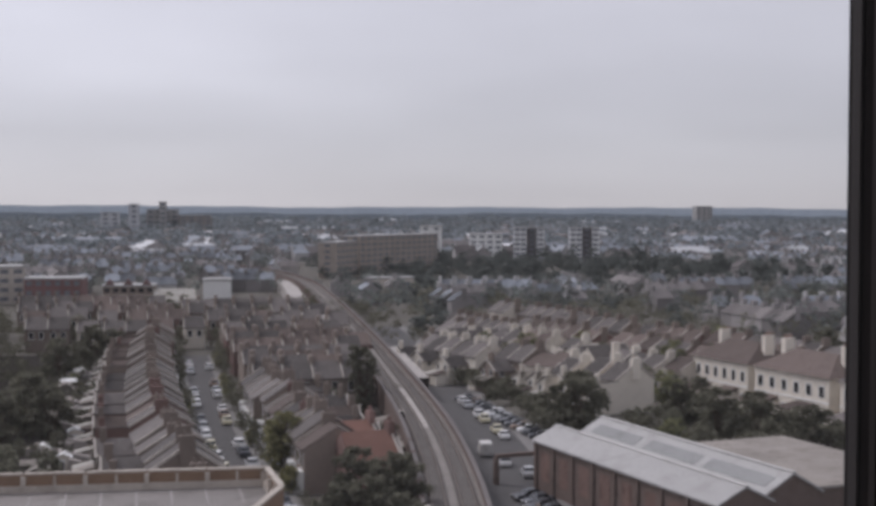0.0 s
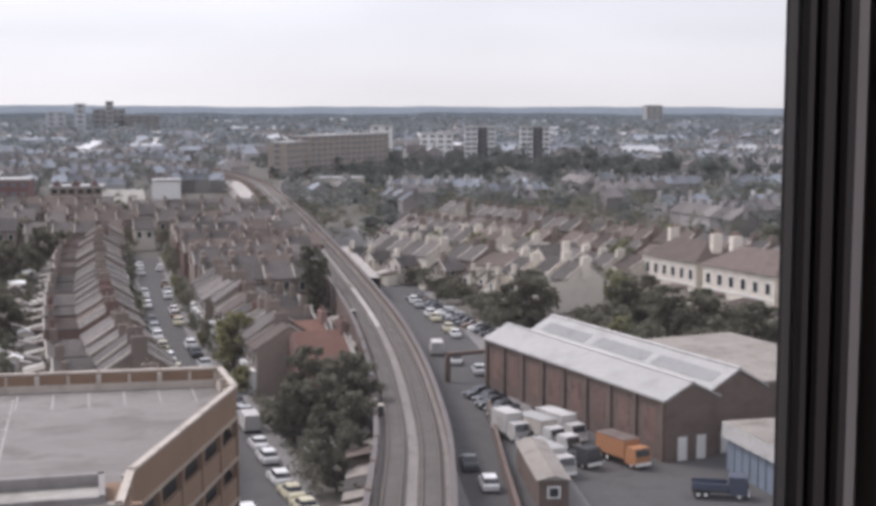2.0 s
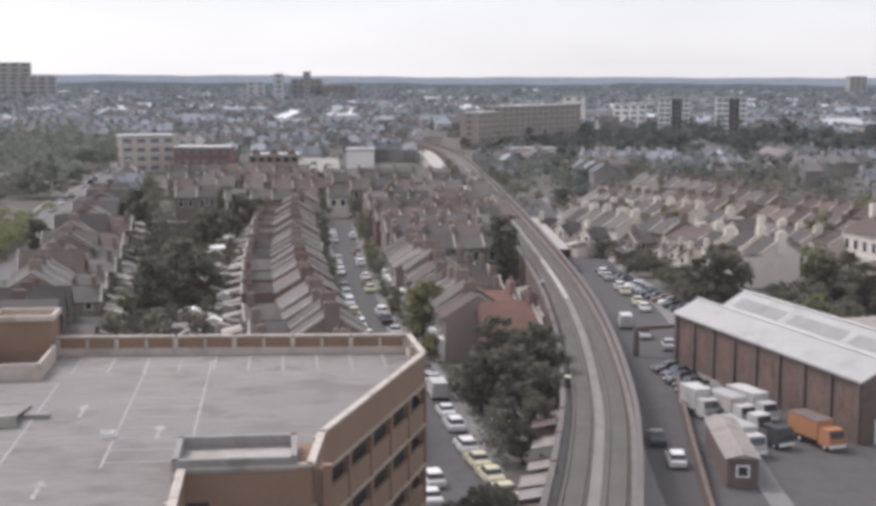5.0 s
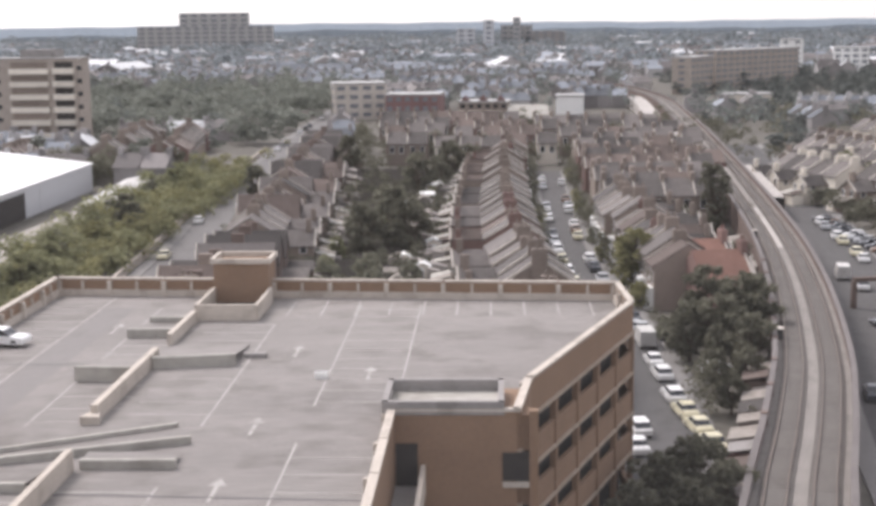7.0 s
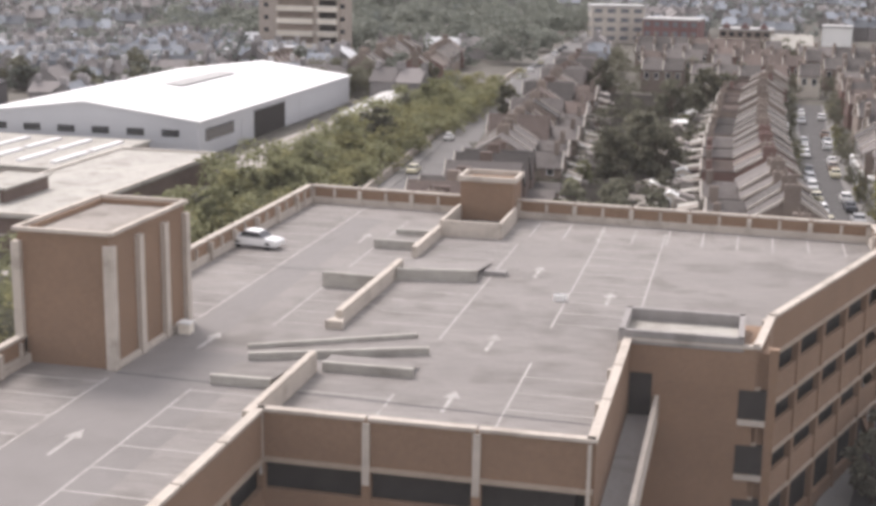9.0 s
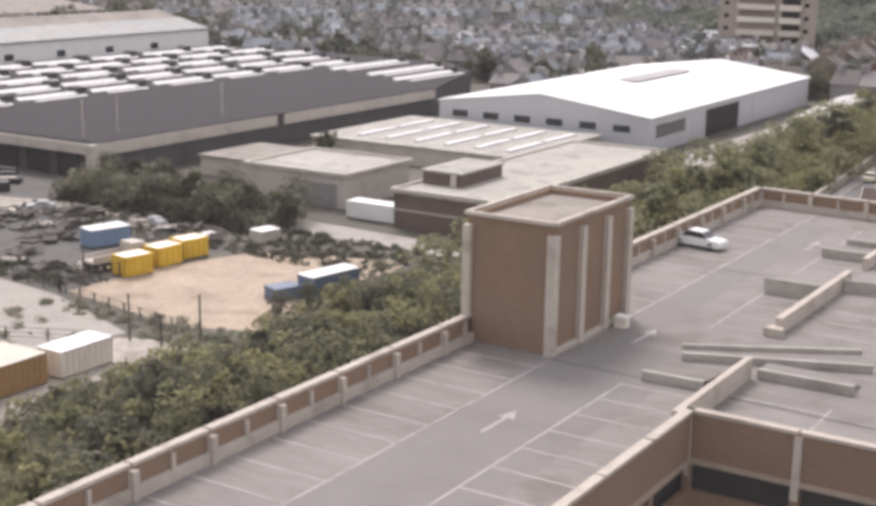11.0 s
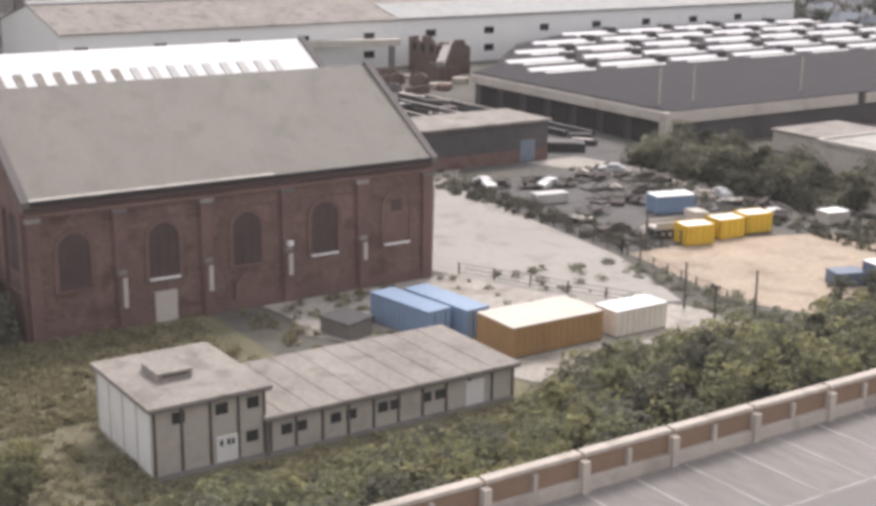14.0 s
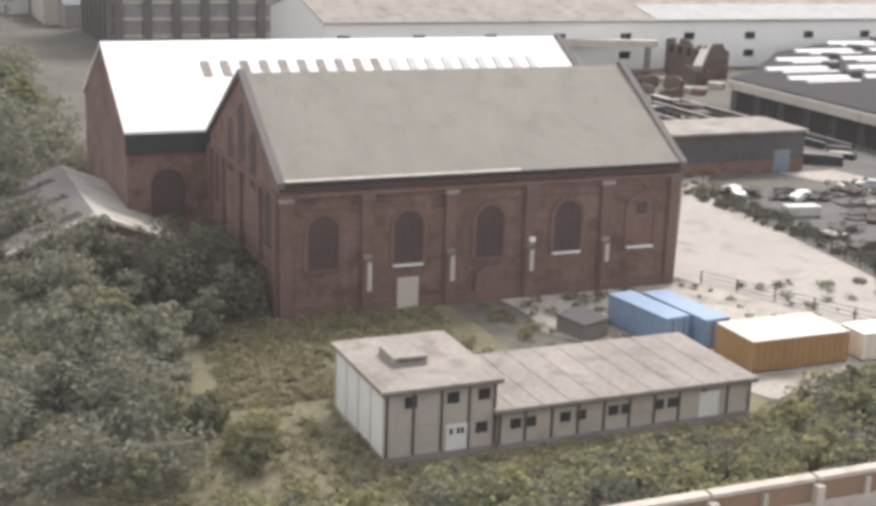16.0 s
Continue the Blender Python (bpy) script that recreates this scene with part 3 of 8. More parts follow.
    part("tower_kerb", kerb, CP_BRICK, t, "brown brick roof kerb")
    part("tower_roof", Mesh().box(-36.5, 62.0, 20.6, -31.6, 71.0, 20.68), ROOF_FELT, t)
    for x, y, w in ((-36.7, 61.7, 0.5), (-31.5, 61.75, 0.55)):
        part("tower_pier", Mesh().box(x - w / 2, y - 0.2, 0.0 if x < -33 else DECK_Z, x + w / 2, y + 0.3, 20.4), CONCRETE, t, "pale concrete corner pier")
    for y in (65.0, 68.2, 71.1):
        part("tower_pier", Mesh().box(-31.55, y - 0.28, DECK_Z, -31.2, y + 0.28, 20.4), CONCRETE, t)
    part("tower_plinth", Mesh().box(-31.5, 62.0, DECK_Z, -31.3, 71.2, DECK_Z + 0.3), CONCRETE, t)
    # stair head at the south-east corner
    h = part("stair_head", Mesh().prism([(-6.0, 70.3), (0.4, 70.3), (0.4, 75.0), (-6.0, 75.0)], 0.0, 15.0), CP_BRICK, cp, "brown brick stair head with a sunk roof")
    rim = Mesh()
    for a, b in (((-6.1, 70.35), (0.5, 70.35)), ((0.35, 70.2), (0.35, 75.1)), ((0.5, 74.95), (-6.1, 74.95)), ((-5.95, 75.1), (-5.95, 70.2))):
        rim.bar(a, b, 0.32, 0.75, 15.0)
    part("rim", rim, CONCRETE_DK, h, "weathered concrete rim")
    part("head_roof", Mesh().box(-5.8, 70.5, 15.0, 0.2, 74.8, 15.08), ROOF_PALE, h, "pale sunk felt roof")
    part("head_link", Mesh().box(0.4, 70.6, 0.0, 1.9, 76.0, 14.9), CP_BRICK, cp)
    for k in range(4):
        # flat dark panel in place of the shade inside the stair
        part("stair_opening", Mesh().box(0.4, 70.2, 11.3 - 3.1 * k, 1.85, 70.62, 12.9 - 3.1 * k), SHADE_FILL, cp, "stair opening with its shade painted dark")
        part("ledge", Mesh().box(0.4, 70.1, 10.95 - 3.1 * k, 1.85, 70.7, 11.25 - 3.1 * k), CONCRETE, cp)
    part("corner_pier", Mesh().box(1.85, 70.3, 0.0, 2.35, 70.85, 15.2), CP_BRICK, cp, "brown brick corner pier")
    # outer stair ramp south of the stair head
    part("stair_floor", Mesh().box(-5.6, 54.4, 10.8, -4.0, 70.3, 11.0), CONCRETE_DK, cp)
    part("stair_wall", Mesh().bar((-3.9, 54.4), (-3.9, 70.3), 0.25, 1.6, 10.6), CONCRETE, cp)
    part("stair_door", Mesh().box(-5.4, 70.2, 11.0, -4.2, 70.31, 13.4), SHADE_FILL, cp)
    # stub tower on the north parapet
    s = part("lift_stub", Mesh().box(-22.6, 106.0, 0.0, -18.2, 109.6, 17.0), CP_BRICK, cp, "brick lift head on the parapet")
    rim = Mesh()
    for a, b in (((-22.8, 106.0), (-18.0, 106.0)), ((-18.1, 105.9), (-18.1, 109.7)), ((-18.0, 109.6), (-22.8, 109.6)), ((-22.7, 109.7), (-22.7, 105.9))):
        rim.bar(a, b, 0.3, 0.4, 17.0)
    part("rim", rim, CONCRETE, s, "pale concrete rim")
    well = Mesh()
    for a, b in (((-22.6, 99.2), (-18.0, 99.2)), ((-22.6, 99.2), (-22.6, 106.0)), ((-18.0, 99.2), (-18.0, 106.0))):
        well.bar(a, b, 0.25, 1.25, DECK_Z)
    part("well_wall", well, CONCRETE, cp, "pale concrete wall round the lift well")
    # dark sheet on the deck for the shade down in the well
    part("well_floor", Mesh().poly([(-22.4, 99.4, DECK_Z + 0.006), (-18.2, 99.4, DECK_Z + 0.006), (-18.2, 106, DECK_Z + 0.006), (-22.4, 106, DECK_Z + 0.006)]), SHADE_FILL, cp)
    # spine wall between the half decks, with ramp kerbs across it
    part("spine_wall", Mesh().bar((-21.4, 54.6), (-21.4, 64.4), 0.35, 1.15, DECK_Z), CONCRETE, cp, "pale concrete spine wall")
    part("spine_wall", Mesh().bar((-22.7, 73.0), (-22.6, 86.9), 0.42, 0.95, DECK_Z), CONCRETE, cp, "pale concrete spine wall")
    part("spine_wall", Mesh().bar((-22.75, 91.3), (-22.7, 99.0), 0.38, 0.85, DECK_Z), CONCRETE, cp, "pale concrete spine wall")
    part("spine_end", Mesh().prism([(-23.3, 72.2), (-22.2, 72.2), (-22.48, 73.6), (-22.92, 73.6)], DECK_Z, DECK_Z + 0.5), CONCRETE, cp, "splayed wall end")
    for (a, b, hgt, w) in (((-25.4, 65.3), (-16.3, 69.0), 0.42, 0.28), ((-26.2, 67.3), (-17.7, 72.0), 0.24, 0.25), ((-25.8, 61.1), (-22.6, 61.2), 0.5, 0.3), ((-21.0, 64.7), (-16.1, 64.8), 0.5, 0.3),
                           ((-26.5, 81.7), (-22.95, 81.5), 1.0, 0.3), ((-22.3, 84.8), (-17.0, 85.7), 0.8, 0.3), ((-26.4, 93.7), (-23.0, 93.8), 0.65, 0.3), ((-26.0, 98.6), (-23.0, 98.7), 0.45, 0.3)):
        part("ramp_wall", Mesh().bar(a, b, w, hgt, DECK_Z), ROOF_PALE, cp, "worn pale concrete ramp wall")
    part("kerb_block", Mesh().box(-16.9, 87.6, DECK_Z, -15.4, 88.4, DECK_Z + 0.3), CONCRETE_DK, cp, "low grey kerb block")
    for x0, y0, x1, y1, h0, h1 in ((-26.4, 81.85, -22.95, 87.5, 0.85, 0.02), (-22.3, 85.9, -17.1, 91.5, 0.65, 0.02), (-26.3, 93.95, -23.0, 98.4, 0.5, 0.02), (-21.1, 64.95, -16.3, 66.6, 0.35, 0.3), (-25.6, 61.4, -22.6, 64.6, 0.4, 0.1)):
        part("ramp_slope", Mesh().poly([(x0, y0, DECK_Z + h0), (x1, y0, DECK_Z + h0), (x1, y1, DECK_Z + h1), (x0, y1, DECK_Z + h1)]), DECK, cp, "worn grey ramp slope")
    for a, b in (((-31.2, 61.4), (-21.6, 61.0)), ((-21.2, 60.9), (-6.0, 60.2)), ((-36.0, 86.0), (-22.9, 85.8))):
        part("deck_joint", Mesh().bar(a, b, 0.14, 0.005, DECK_Z + 0.006), STEEL_DK, cp, "dark tarred expansion joint")
    # painted bays
    def line(a, b, w=0.12):
        part("bay_line", Mesh().bar(a, b, w, 0.006, DECK_Z + 0.003), LINE, cp)

    for k in range(38):
        y = 10.0 + 2.62 * k
        if not 60.5 < y < 72:
            line((-36.1, y), (-31.2, y))
        if y < 60 or 72 < y < 104:
            line((-26.4, y), (-21.9 if y > 54 else -20.9, y))
    line((-31.2, 10), (-31.2, 60.5)), line((-31.2, 72), (-31.2, 108)), line((-26.4, 10), (-26.4, 60)), line((-26.4, 72), (-26.4, 104))
    for k in range(20):
        y = 56.0 + 2.62 * k
        if y < 62 or y > 72:
            line((-21.2, y), (-16.4, y))
        if y < 69 or 76 < y < 105:
            line((-10.6, y), (-6.0 if y < 76 else -5.8, y))
    line((-16.4, 56), (-16.4, 62)), line((-16.4, 72), (-16.4, 98)), line((-10.6, 56), (-10.6, 69)), line((-10.6, 76), (-10.6, 105)), line((-5.8, 76), (-5.8, 105))
    for k in range(10):
        x = -16.0 + 2.62 * k
        line((x, 101.0), (x, 106.3))
    for x, y in ((-28.8, 50.0), (-28.8, 66.5), (-13.5, 60.0), (-13.4, 70.5), (-13.5, 88.0), (-28.0, 95.0), (-8.0, 82.0)):
        arrow = Mesh().bar((x, y), (x, y + 2.4), 0.22, 0.006, DECK_Z + 0.005)
        arrow.poly([(x - 0.45, y + 2.2, DECK_Z + 0.012), (x + 0.45, y + 2.2, DECK_Z + 0.012), (x, y + 3.3, DECK_Z + 0.012)])
        part("arrow", arrow, LINE, cp, "faded white painted arrow")


car_park()

# ---------------------------------------------------------------- roofed blocks
def gable_building(name, label, x0, x1, y0, y1, eave, ridge, axis, wall_m, roof_m, over=0.4, cat="building", thick=0.25):
    """Walls with gables and a two-sided roof. axis: the way the ridge runs."""
    b = thing(name, label, cat)
    if axis == "y":
        c = (x0 + x1) / 2
        prof = [(x0, 0), (x1, 0), (x1, eave), (c, ridge), (x0, eave)]
        part("wall", Mesh().extrude(prof, "y", y0, y1), wall_m, b)
        s = (ridge - eave) / (c - x0)
        for u, v, sg in ((x0 - over, c, 1), (c, x1 + over, -1)):
            za, zb = (eave - over * s, ridge) if sg == 1 else (ridge, eave - over * s)
            part("roof", Mesh().extrude([(u, za + 0.02), (v, zb + 0.02), (v, zb + thick), (u, za + thick)], "y", y0 - over * 0.5, y1 + over * 0.5), roof_m, b)
    else:
        c = (y0 + y1) / 2
        prof = [(y0, 0), (y1, 0), (y1, eave), (c, ridge), (y0, eave)]
        part("wall", Mesh().extrude(prof, "x", x0, x1), wall_m, b)
        s = (ridge - eave) / (c - y0)
        for u, v, sg in ((y0 - over, c, 1), (c, y1 + over, -1)):
            za, zb = (eave - over * s, ridge) if sg == 1 else (ridge, eave - over * s)
            part("roof", Mesh().extrude([(u, za + 0.02), (v, zb + 0.02), (v, zb + thick), (u, za + thick)], "x", x0 - over * 0.5, x1 + over * 0.5), roof_m, b)
    return b


def flat_building(name, label, x0, x1, y0, y1, h, wall_m, roof_m, rim=0.35, cat="building"):
    b = thing(name, label, cat)
    part("wall", Mesh().box(x0, y0, 0, x1, y1, h), wall_m, b)
    part("roof", Mesh().box(x0 - rim, y0 - rim, h, x1 + rim, y1 + rim, h + 0.3), roof_m, b)
    return b


HX, HY0, HY1, HE, HR = -105.0, 30.5, 69.3, 11.8, 18.9
hall = gable_building("brick_hall", "old dark red brick hall with arched windows and slate roof", -129.0, HX, HY0, HY1, HE, HR, "y", HALL_BRICK, SLATE_HALL)
hall_2 = gable_building("brick_hall", "old brick hall with a bright white sheet roof", -156.0, -130.2, 22.5, 75.5, HE, 18.8, "y", HALL_BRICK, ROOF_WHITE)
hut = flat_building("site_hut", "two-storey grey panel hut with a flat felt roof", -84.0, -74.4, 28.6, 36.4, 4.7, PANEL_GREY, ROOF_FELT)
hut_low = flat_building("site_hut", "long single-storey grey panel hut with a flat felt roof", -84.0, -74.2, 36.5, 56.4, 2.6, PANEL_GREY, ROOF_FELT)
white_shed = gable_building("warehouse", "long warehouse with a bright white roof and grey cladding", -131.0, -89.5, 209.0, 296.0, 6.0, 8.6, "y", CLAD, ROOF_WHITE)
depot_front = thing("bus_depot", "wide depot with a dark flat roof and white rooflights", "depot")
DEPOT = [(-144.5, 137.5), (-144.5, 228.0), (-156.0, 262.0), (-172.0, 278.0), (-244.5, 278.0), (-244.5, 205.0), (-238.0, 190.0), (-228.0, 172.0), (-212.0, 157.0), (-201.0, 147.0), (-194.5, 137.5)]
part("wall", Mesh().prism(DEPOT, 0.0, 5.2), STORE_DK, depot_front)
part("roof", Mesh().prism([(x + (0.3 if x > -150 else -0.3), y + (0.3 if y > 220 else -0.3)) for x, y in DEPOT], 5.2, 5.5), ROOF_DARK, depot_front, "dark felt roof")
low_brick = flat_building("workshop", "low brown brick workshop with a flat pale roof", -92.0, -77.0, 136.5, 186.0, 4.4, SHED_BRICK, ROOF_PALE)
garage = flat_building("garage_block", "grey rendered garage block with a flat pale roof", -120.0, -103.3, 141.5, 157.0, 4.2, PANEL_GREY, ROOF_PALE)
dark_block = flat_building("store_block", "dark brick store block with a flat roof", -157.0, -147.0, 94.0, 116.5, 5.4, STORE_DK, ROOF_FELT)
white_works = gable_building("works_building", "long white works with a grey roof", -282.0, -245.5, 80.0, 275.0, 9.9, 14.0, "y", PAINT_W, ROOF_FELT)
SHED_AT = pose(56.0, 123.4, 0, 0, 0, 9.9)
shed_a = gable_building("goods_shed", "brown brick goods shed with a pale sheet roof", 0.0, 6.2, 0.0, 40.7, 6.4, 7.9, "y", SHED_BRICK, ROOF_GREY)
shed_b = gable_building("goods_shed", "brown brick goods shed with a higher pale sheet roof", 6.25, 13.0, 1.0, 40.7, 6.7, 8.6, "y", SHED_BRICK, ROOF_GREY)
shed_c = flat_building("goods_shed", "brown brick shed extension with a flat roof", 13.4, 30.0, 3.0, 30.0, 6.4, SHED_BRICK, ROOF_FELT)
for b_ in (shed_a, shed_b, shed_c):
    b_.matrix_basis = SHED_AT
for k in range(9):
    part("pier", Mesh().box(-0.25, 0.3 + 5.0 * k - (0.3 if k == 8 else 0), 0, 0.0, 0.9 + 5.0 * k - (0.3 if k == 8 else 0), 6.2), SHED_BRICK, shed_a)
for k in range(8):
    part("blind_window", Mesh().face_prism((0, 2.9 + 5.0 * k, 0), (0, 1), (-1, 0), rect(-1.1, 1.6, 1.1, 5.2), 0.0, 0.03), HALL_BRICK, shed_a, "reddish bricked-up window")
for x, w in ((2.0, 1.1), (4.3, 1.1), (8.2, 1.4), (10.8, 1.4)):
    part("doorway", Mesh().face_prism((x, 0.0 if x < 6 else 1.0, 0), (1, 0), (0, -1), rect(-w / 2, 0, w / 2, 2.5), 0.0, 0.05), PAINT_W if x < 9 else BLUE_DK, shed_a if x < 6 else shed_b, "pale doorway panel")
for k in range(3):
    part("rooflight", Mesh().extrude([(6.9, 7.28), (8.4, 8.13), (8.4, 8.21), (6.9, 7.36)], "y", 2.2 + 13.0 * k, 13.6 + 12.6 * k), DULL_STRIP, shed_b, "dull grey rooflight")
part("ridge_cap", Mesh().box(9.4, 0.8, 8.82, 9.85, 40.9, 8.95), LORRY_W, shed_b, "pale ridge capping")
part("ridge_cap", Mesh().box(2.9, -0.2, 8.12, 3.3, 40.9, 8.22), LORRY_W, shed_a, "pale ridge capping")
blue_shed = flat_building("yard_building", "light blue clad yard building with a pale fascia", 60.8, 76.0, 104.0, 119.5, 4.6, BLUE_PALE, ROOF_FELT)
part("fascia", Mesh().box(60.4, 103.6, 3.3, 60.8, 119.9, 4.85), LORRY_W, blue_shed, "pale fascia")
for k in range(9):
    part("cladding_rib", Mesh().box(60.7, 105.0 + 1.6 * k, 0, 60.8, 105.15 + 1.6 * k, 3.7), BLUE_PALE, blue_shed)
part("fascia", Mesh().box(60.8, 103.5, 3.3, 76.4, 103.65, 4.85), LORRY_W, blue_shed, "pale fascia")
part("shutter", Mesh().box(64.0, 103.9, 0.0, 69.0, 104.0, 3.2), STEEL_DK, blue_shed)
tower_block = flat_building("tower_block", "pale brown brick tower block with stacked balconies", -142.0, -116.5, 378.0, 388.0, 27.5, TOWER_BR, ROOF_GREY)

# ---------------------------------------------------------------- hall details
def hall_details(h, x, y0, y1):
    o, u, n = (x, y0, 0.0), (0, 1), (1, 0)
    step = (y1 - y0) / 5
    for k in range(6):
        s = min(max(k * step, 0.55), y1 - y0 - 0.55)
        part("pilaster", Mesh().face_prism(o, u, n, rect(s - 0.55, 0, s + 0.55, 10.4), 0, 0.35), HALL_TRIM, h)
        part("pilaster_cap", Mesh().face_prism(o, u, n, rect(s - 0.65, 10.0, s + 0.65, 10.4), 0.002, 0.45), (COPING_DK if k % 2 else ROOF_FELT), h, "weathered stone cap")
        if k in (1, 2, 3, 4):
            part("weathering_stone", Mesh().face_prism(o, u, n, rect(s - 0.36, 4.75, s + 0.36, 5.1), 0.3, 0.6), ROOF_FELT, h)
            part("lower_pier", Mesh().face_prism(o, u, n, rect(s - 0.42, 0, s + 0.42, 4.7), 0.3, 0.58), HALL_TRIM, h)
            part("downpipe", Mesh().face_prism(o, u, n, rect(s - 0.05, 1.6 + 0.3 * k, s + 0.36, 4.5), 0.58, 0.66), PANEL_GREY, h, "pale patched downpipe")
    for z0, z1, d in ((10.4, 10.75, 0.45), (11.0, 11.45, 0.32), (9.2, 9.35, 0.12), (0.0, 0.9, 0.2)):
        # the top course is a cornice coloured dark to add the eaves' shadow line
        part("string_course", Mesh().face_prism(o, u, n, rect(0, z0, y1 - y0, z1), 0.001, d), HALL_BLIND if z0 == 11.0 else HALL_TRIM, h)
    for k in range(60):
        s = 0.4 + k * (y1 - y0 - 0.8) / 59
        part("dentil", Mesh().face_prism(o, u, n, rect(s - 0.14, 10.75, s + 0.14, 11.0), 0.001, 0.18), HALL_TRIM, h)
    for k in range(5):
        c = (k + 0.5) * step
        oc = (x, y0 + c, 0.0)
        ring, outer = arch(3.5, 3.7, 9.15), arch(2.7, 4.0, 8.7)
        surround = Mesh()
        for j in range(1, len(ring)):
            a, b, cc, d = ring[j], ring[(j + 1) % len(ring)], outer[(j + 1) % len(outer)], outer[j]
            surround.face_prism(oc, u, n, [a, b, cc, d], 0.001, 0.14)
        part("arch_surround", surround, HALL_TRIM, h)
        if k < 4:
            w = part("window", Mesh().face_prism(oc, u, n, outer, 0.004, 0.03), HALL_BLIND, h, "dark boarded round-headed window")
            bars = Mesh()
            for s in (-0.45, 0.45):
                bars.face_prism(oc, u, n, rect(s - 0.04, 4.0, s + 0.04, 8.3), 0.03, 0.07)
            for z in (5.0, 6.0, 7.0, 7.9):
                bars.face_prism(oc, u, n, rect(-1.3, z - 0.04, 1.3, z + 0.04), 0.03, 0.06)
            part("glazing_bar", bars, HALL_BLIND, w)
        else:
            part("window", Mesh().face_prism(oc, u, n, rect(-0.6, 7.0, 0.6, 8.1), 0.004, 0.03), HALL_BLIND, h, "small dark square window")
            part("blind_panel", Mesh().face_prism(oc, u, n, arch(2.6, 4.4, 6.6), 0.001, 0.06), HALL_TRIM, h)
        part("sill", Mesh().face_prism(oc, u, n, rect(-1.4, 3.76, 1.4, 3.92), 0.0, 0.3), PAINT_W if k in (1, 3, 4) else HALL_TRIM, h, "stone window sill")
    part("door", Mesh().face_prism((x, y0 + 1.5 * step, 0), u, n, rect(-1.0, 0, 1.0, 2.7), 0.0, 0.24), PANEL_GREY, h, "pale boarded door")
    part("door", Mesh().face_prism((x, y0 + 2.5 * step, 0), u, n, arch(2.6, 0, 3.2), 0.0, 0.24), HALL_TRIM, h, "brown bricked-up doorway")
    part("lamp", Mesh().box(x + 0.6, y0 + 3 * step - 0.25, 5.3, x + 1.0, y0 + 3 * step + 0.25, 5.7), PAINT_W, h, "white wall lamp")
    part("eaves_flashing", Mesh().extrude([(x + 0.25, HE + 0.145), (x + 0.48, HE + 0.01), (x + 0.48, HE + 0.05), (x + 0.25, HE + 0.185)], "y", y0 + 0.4, y0 + 22.0), PANEL_GREY, h, "pale lead flashing along the eaves")
    part("gutter", Mesh().box(x + 0.36, y0 - 0.2, HE - 0.2, x + 0.55, y1 + 0.2, HE - 0.02), STEEL_DK, h, "dark iron gutter")
    for yy, sg in ((y0, -1), (y1, 1)):
        c = Mesh()
        prof = [(-129.6, HE - 0.5), (-117.0, HR + 0.2), (-104.4, HE - 0.5), (-104.4, HE + 0.02), (-117.0, HR + 0.62), (-129.6, HE + 0.02)]
        for a, b in ((0, 1), (1, 2)):
            c.extrude([prof[a], prof[b], prof[5 - b], prof[5 - a]], "y", yy - 0.35, yy + 0.35)
        part("gable_coping", c, COPING_DK, h, "dark stone gable coping")
    # south gable
    for s in (-3.2, -8.0, -12.0, -16.0, -20.8):
        hh = 10.4 if s in (-3.2, -20.8) else 14.5 if s != -12.0 else 16.5
        oc = (-105.0 + s, y0, 0.0)
        part("gable_window", Mesh().face_prism(oc, (1, 0), (0, -1), arch(2.2, hh - 5.0, hh), 0.004, 0.03), HALL_BLIND, h, "dark round-headed window")
    for z in (3.4, 10.4):
        part("string_course", Mesh().box(-129, y0 - 0.22, z, -105, y0, z + 0.35), HALL_TRIM, h)
    for xx in (-105.5, -110.5, -117.0, -123.5, -128.5):
        part("pilaster", Mesh().box(xx - 0.5, y0 - 0.35, 0, xx + 0.5, y0, 10.4), HALL_TRIM, h)


hall_details(hall, HX, HY0, HY1)
for k in range(19):
    y = 32.0 + 2.1 * k
    part("roof_vent", Mesh().extrude([(-139.6, 17.12), (-137.4, 15.93), (-137.4, 16.10), (-139.6, 17.30)], "y", y, y + 0.85), (ROOF_FELT if k < 10 else ROOF_GREY), hall_2, "dull grey roof vent strip")
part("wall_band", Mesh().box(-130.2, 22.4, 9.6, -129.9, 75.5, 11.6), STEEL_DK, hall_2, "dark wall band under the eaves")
part("gable_coping", Mesh().extrude([(-130.0, 11.4), (-143.1, 18.7), (-143.1, 19.4), (-130.0, 12.1)], "y", 75.3, 76.0), COPING_DK, hall_2)
part("blind_arch", Mesh().face_prism((-130.2, 26.5, 0), (0, 1), (1, 0), arch(3.4, 2.0, 8.0), 0.004, 0.03), HALL_BLIND, hall_2)
lean = gable_building("outbuilding", "low brick outbuilding with a pale patched roof full of holes", -143.5, -121.0, 10.6, 25.4, 2.8, 5.8, "x", HALL_BRICK, ROOF_PALE)
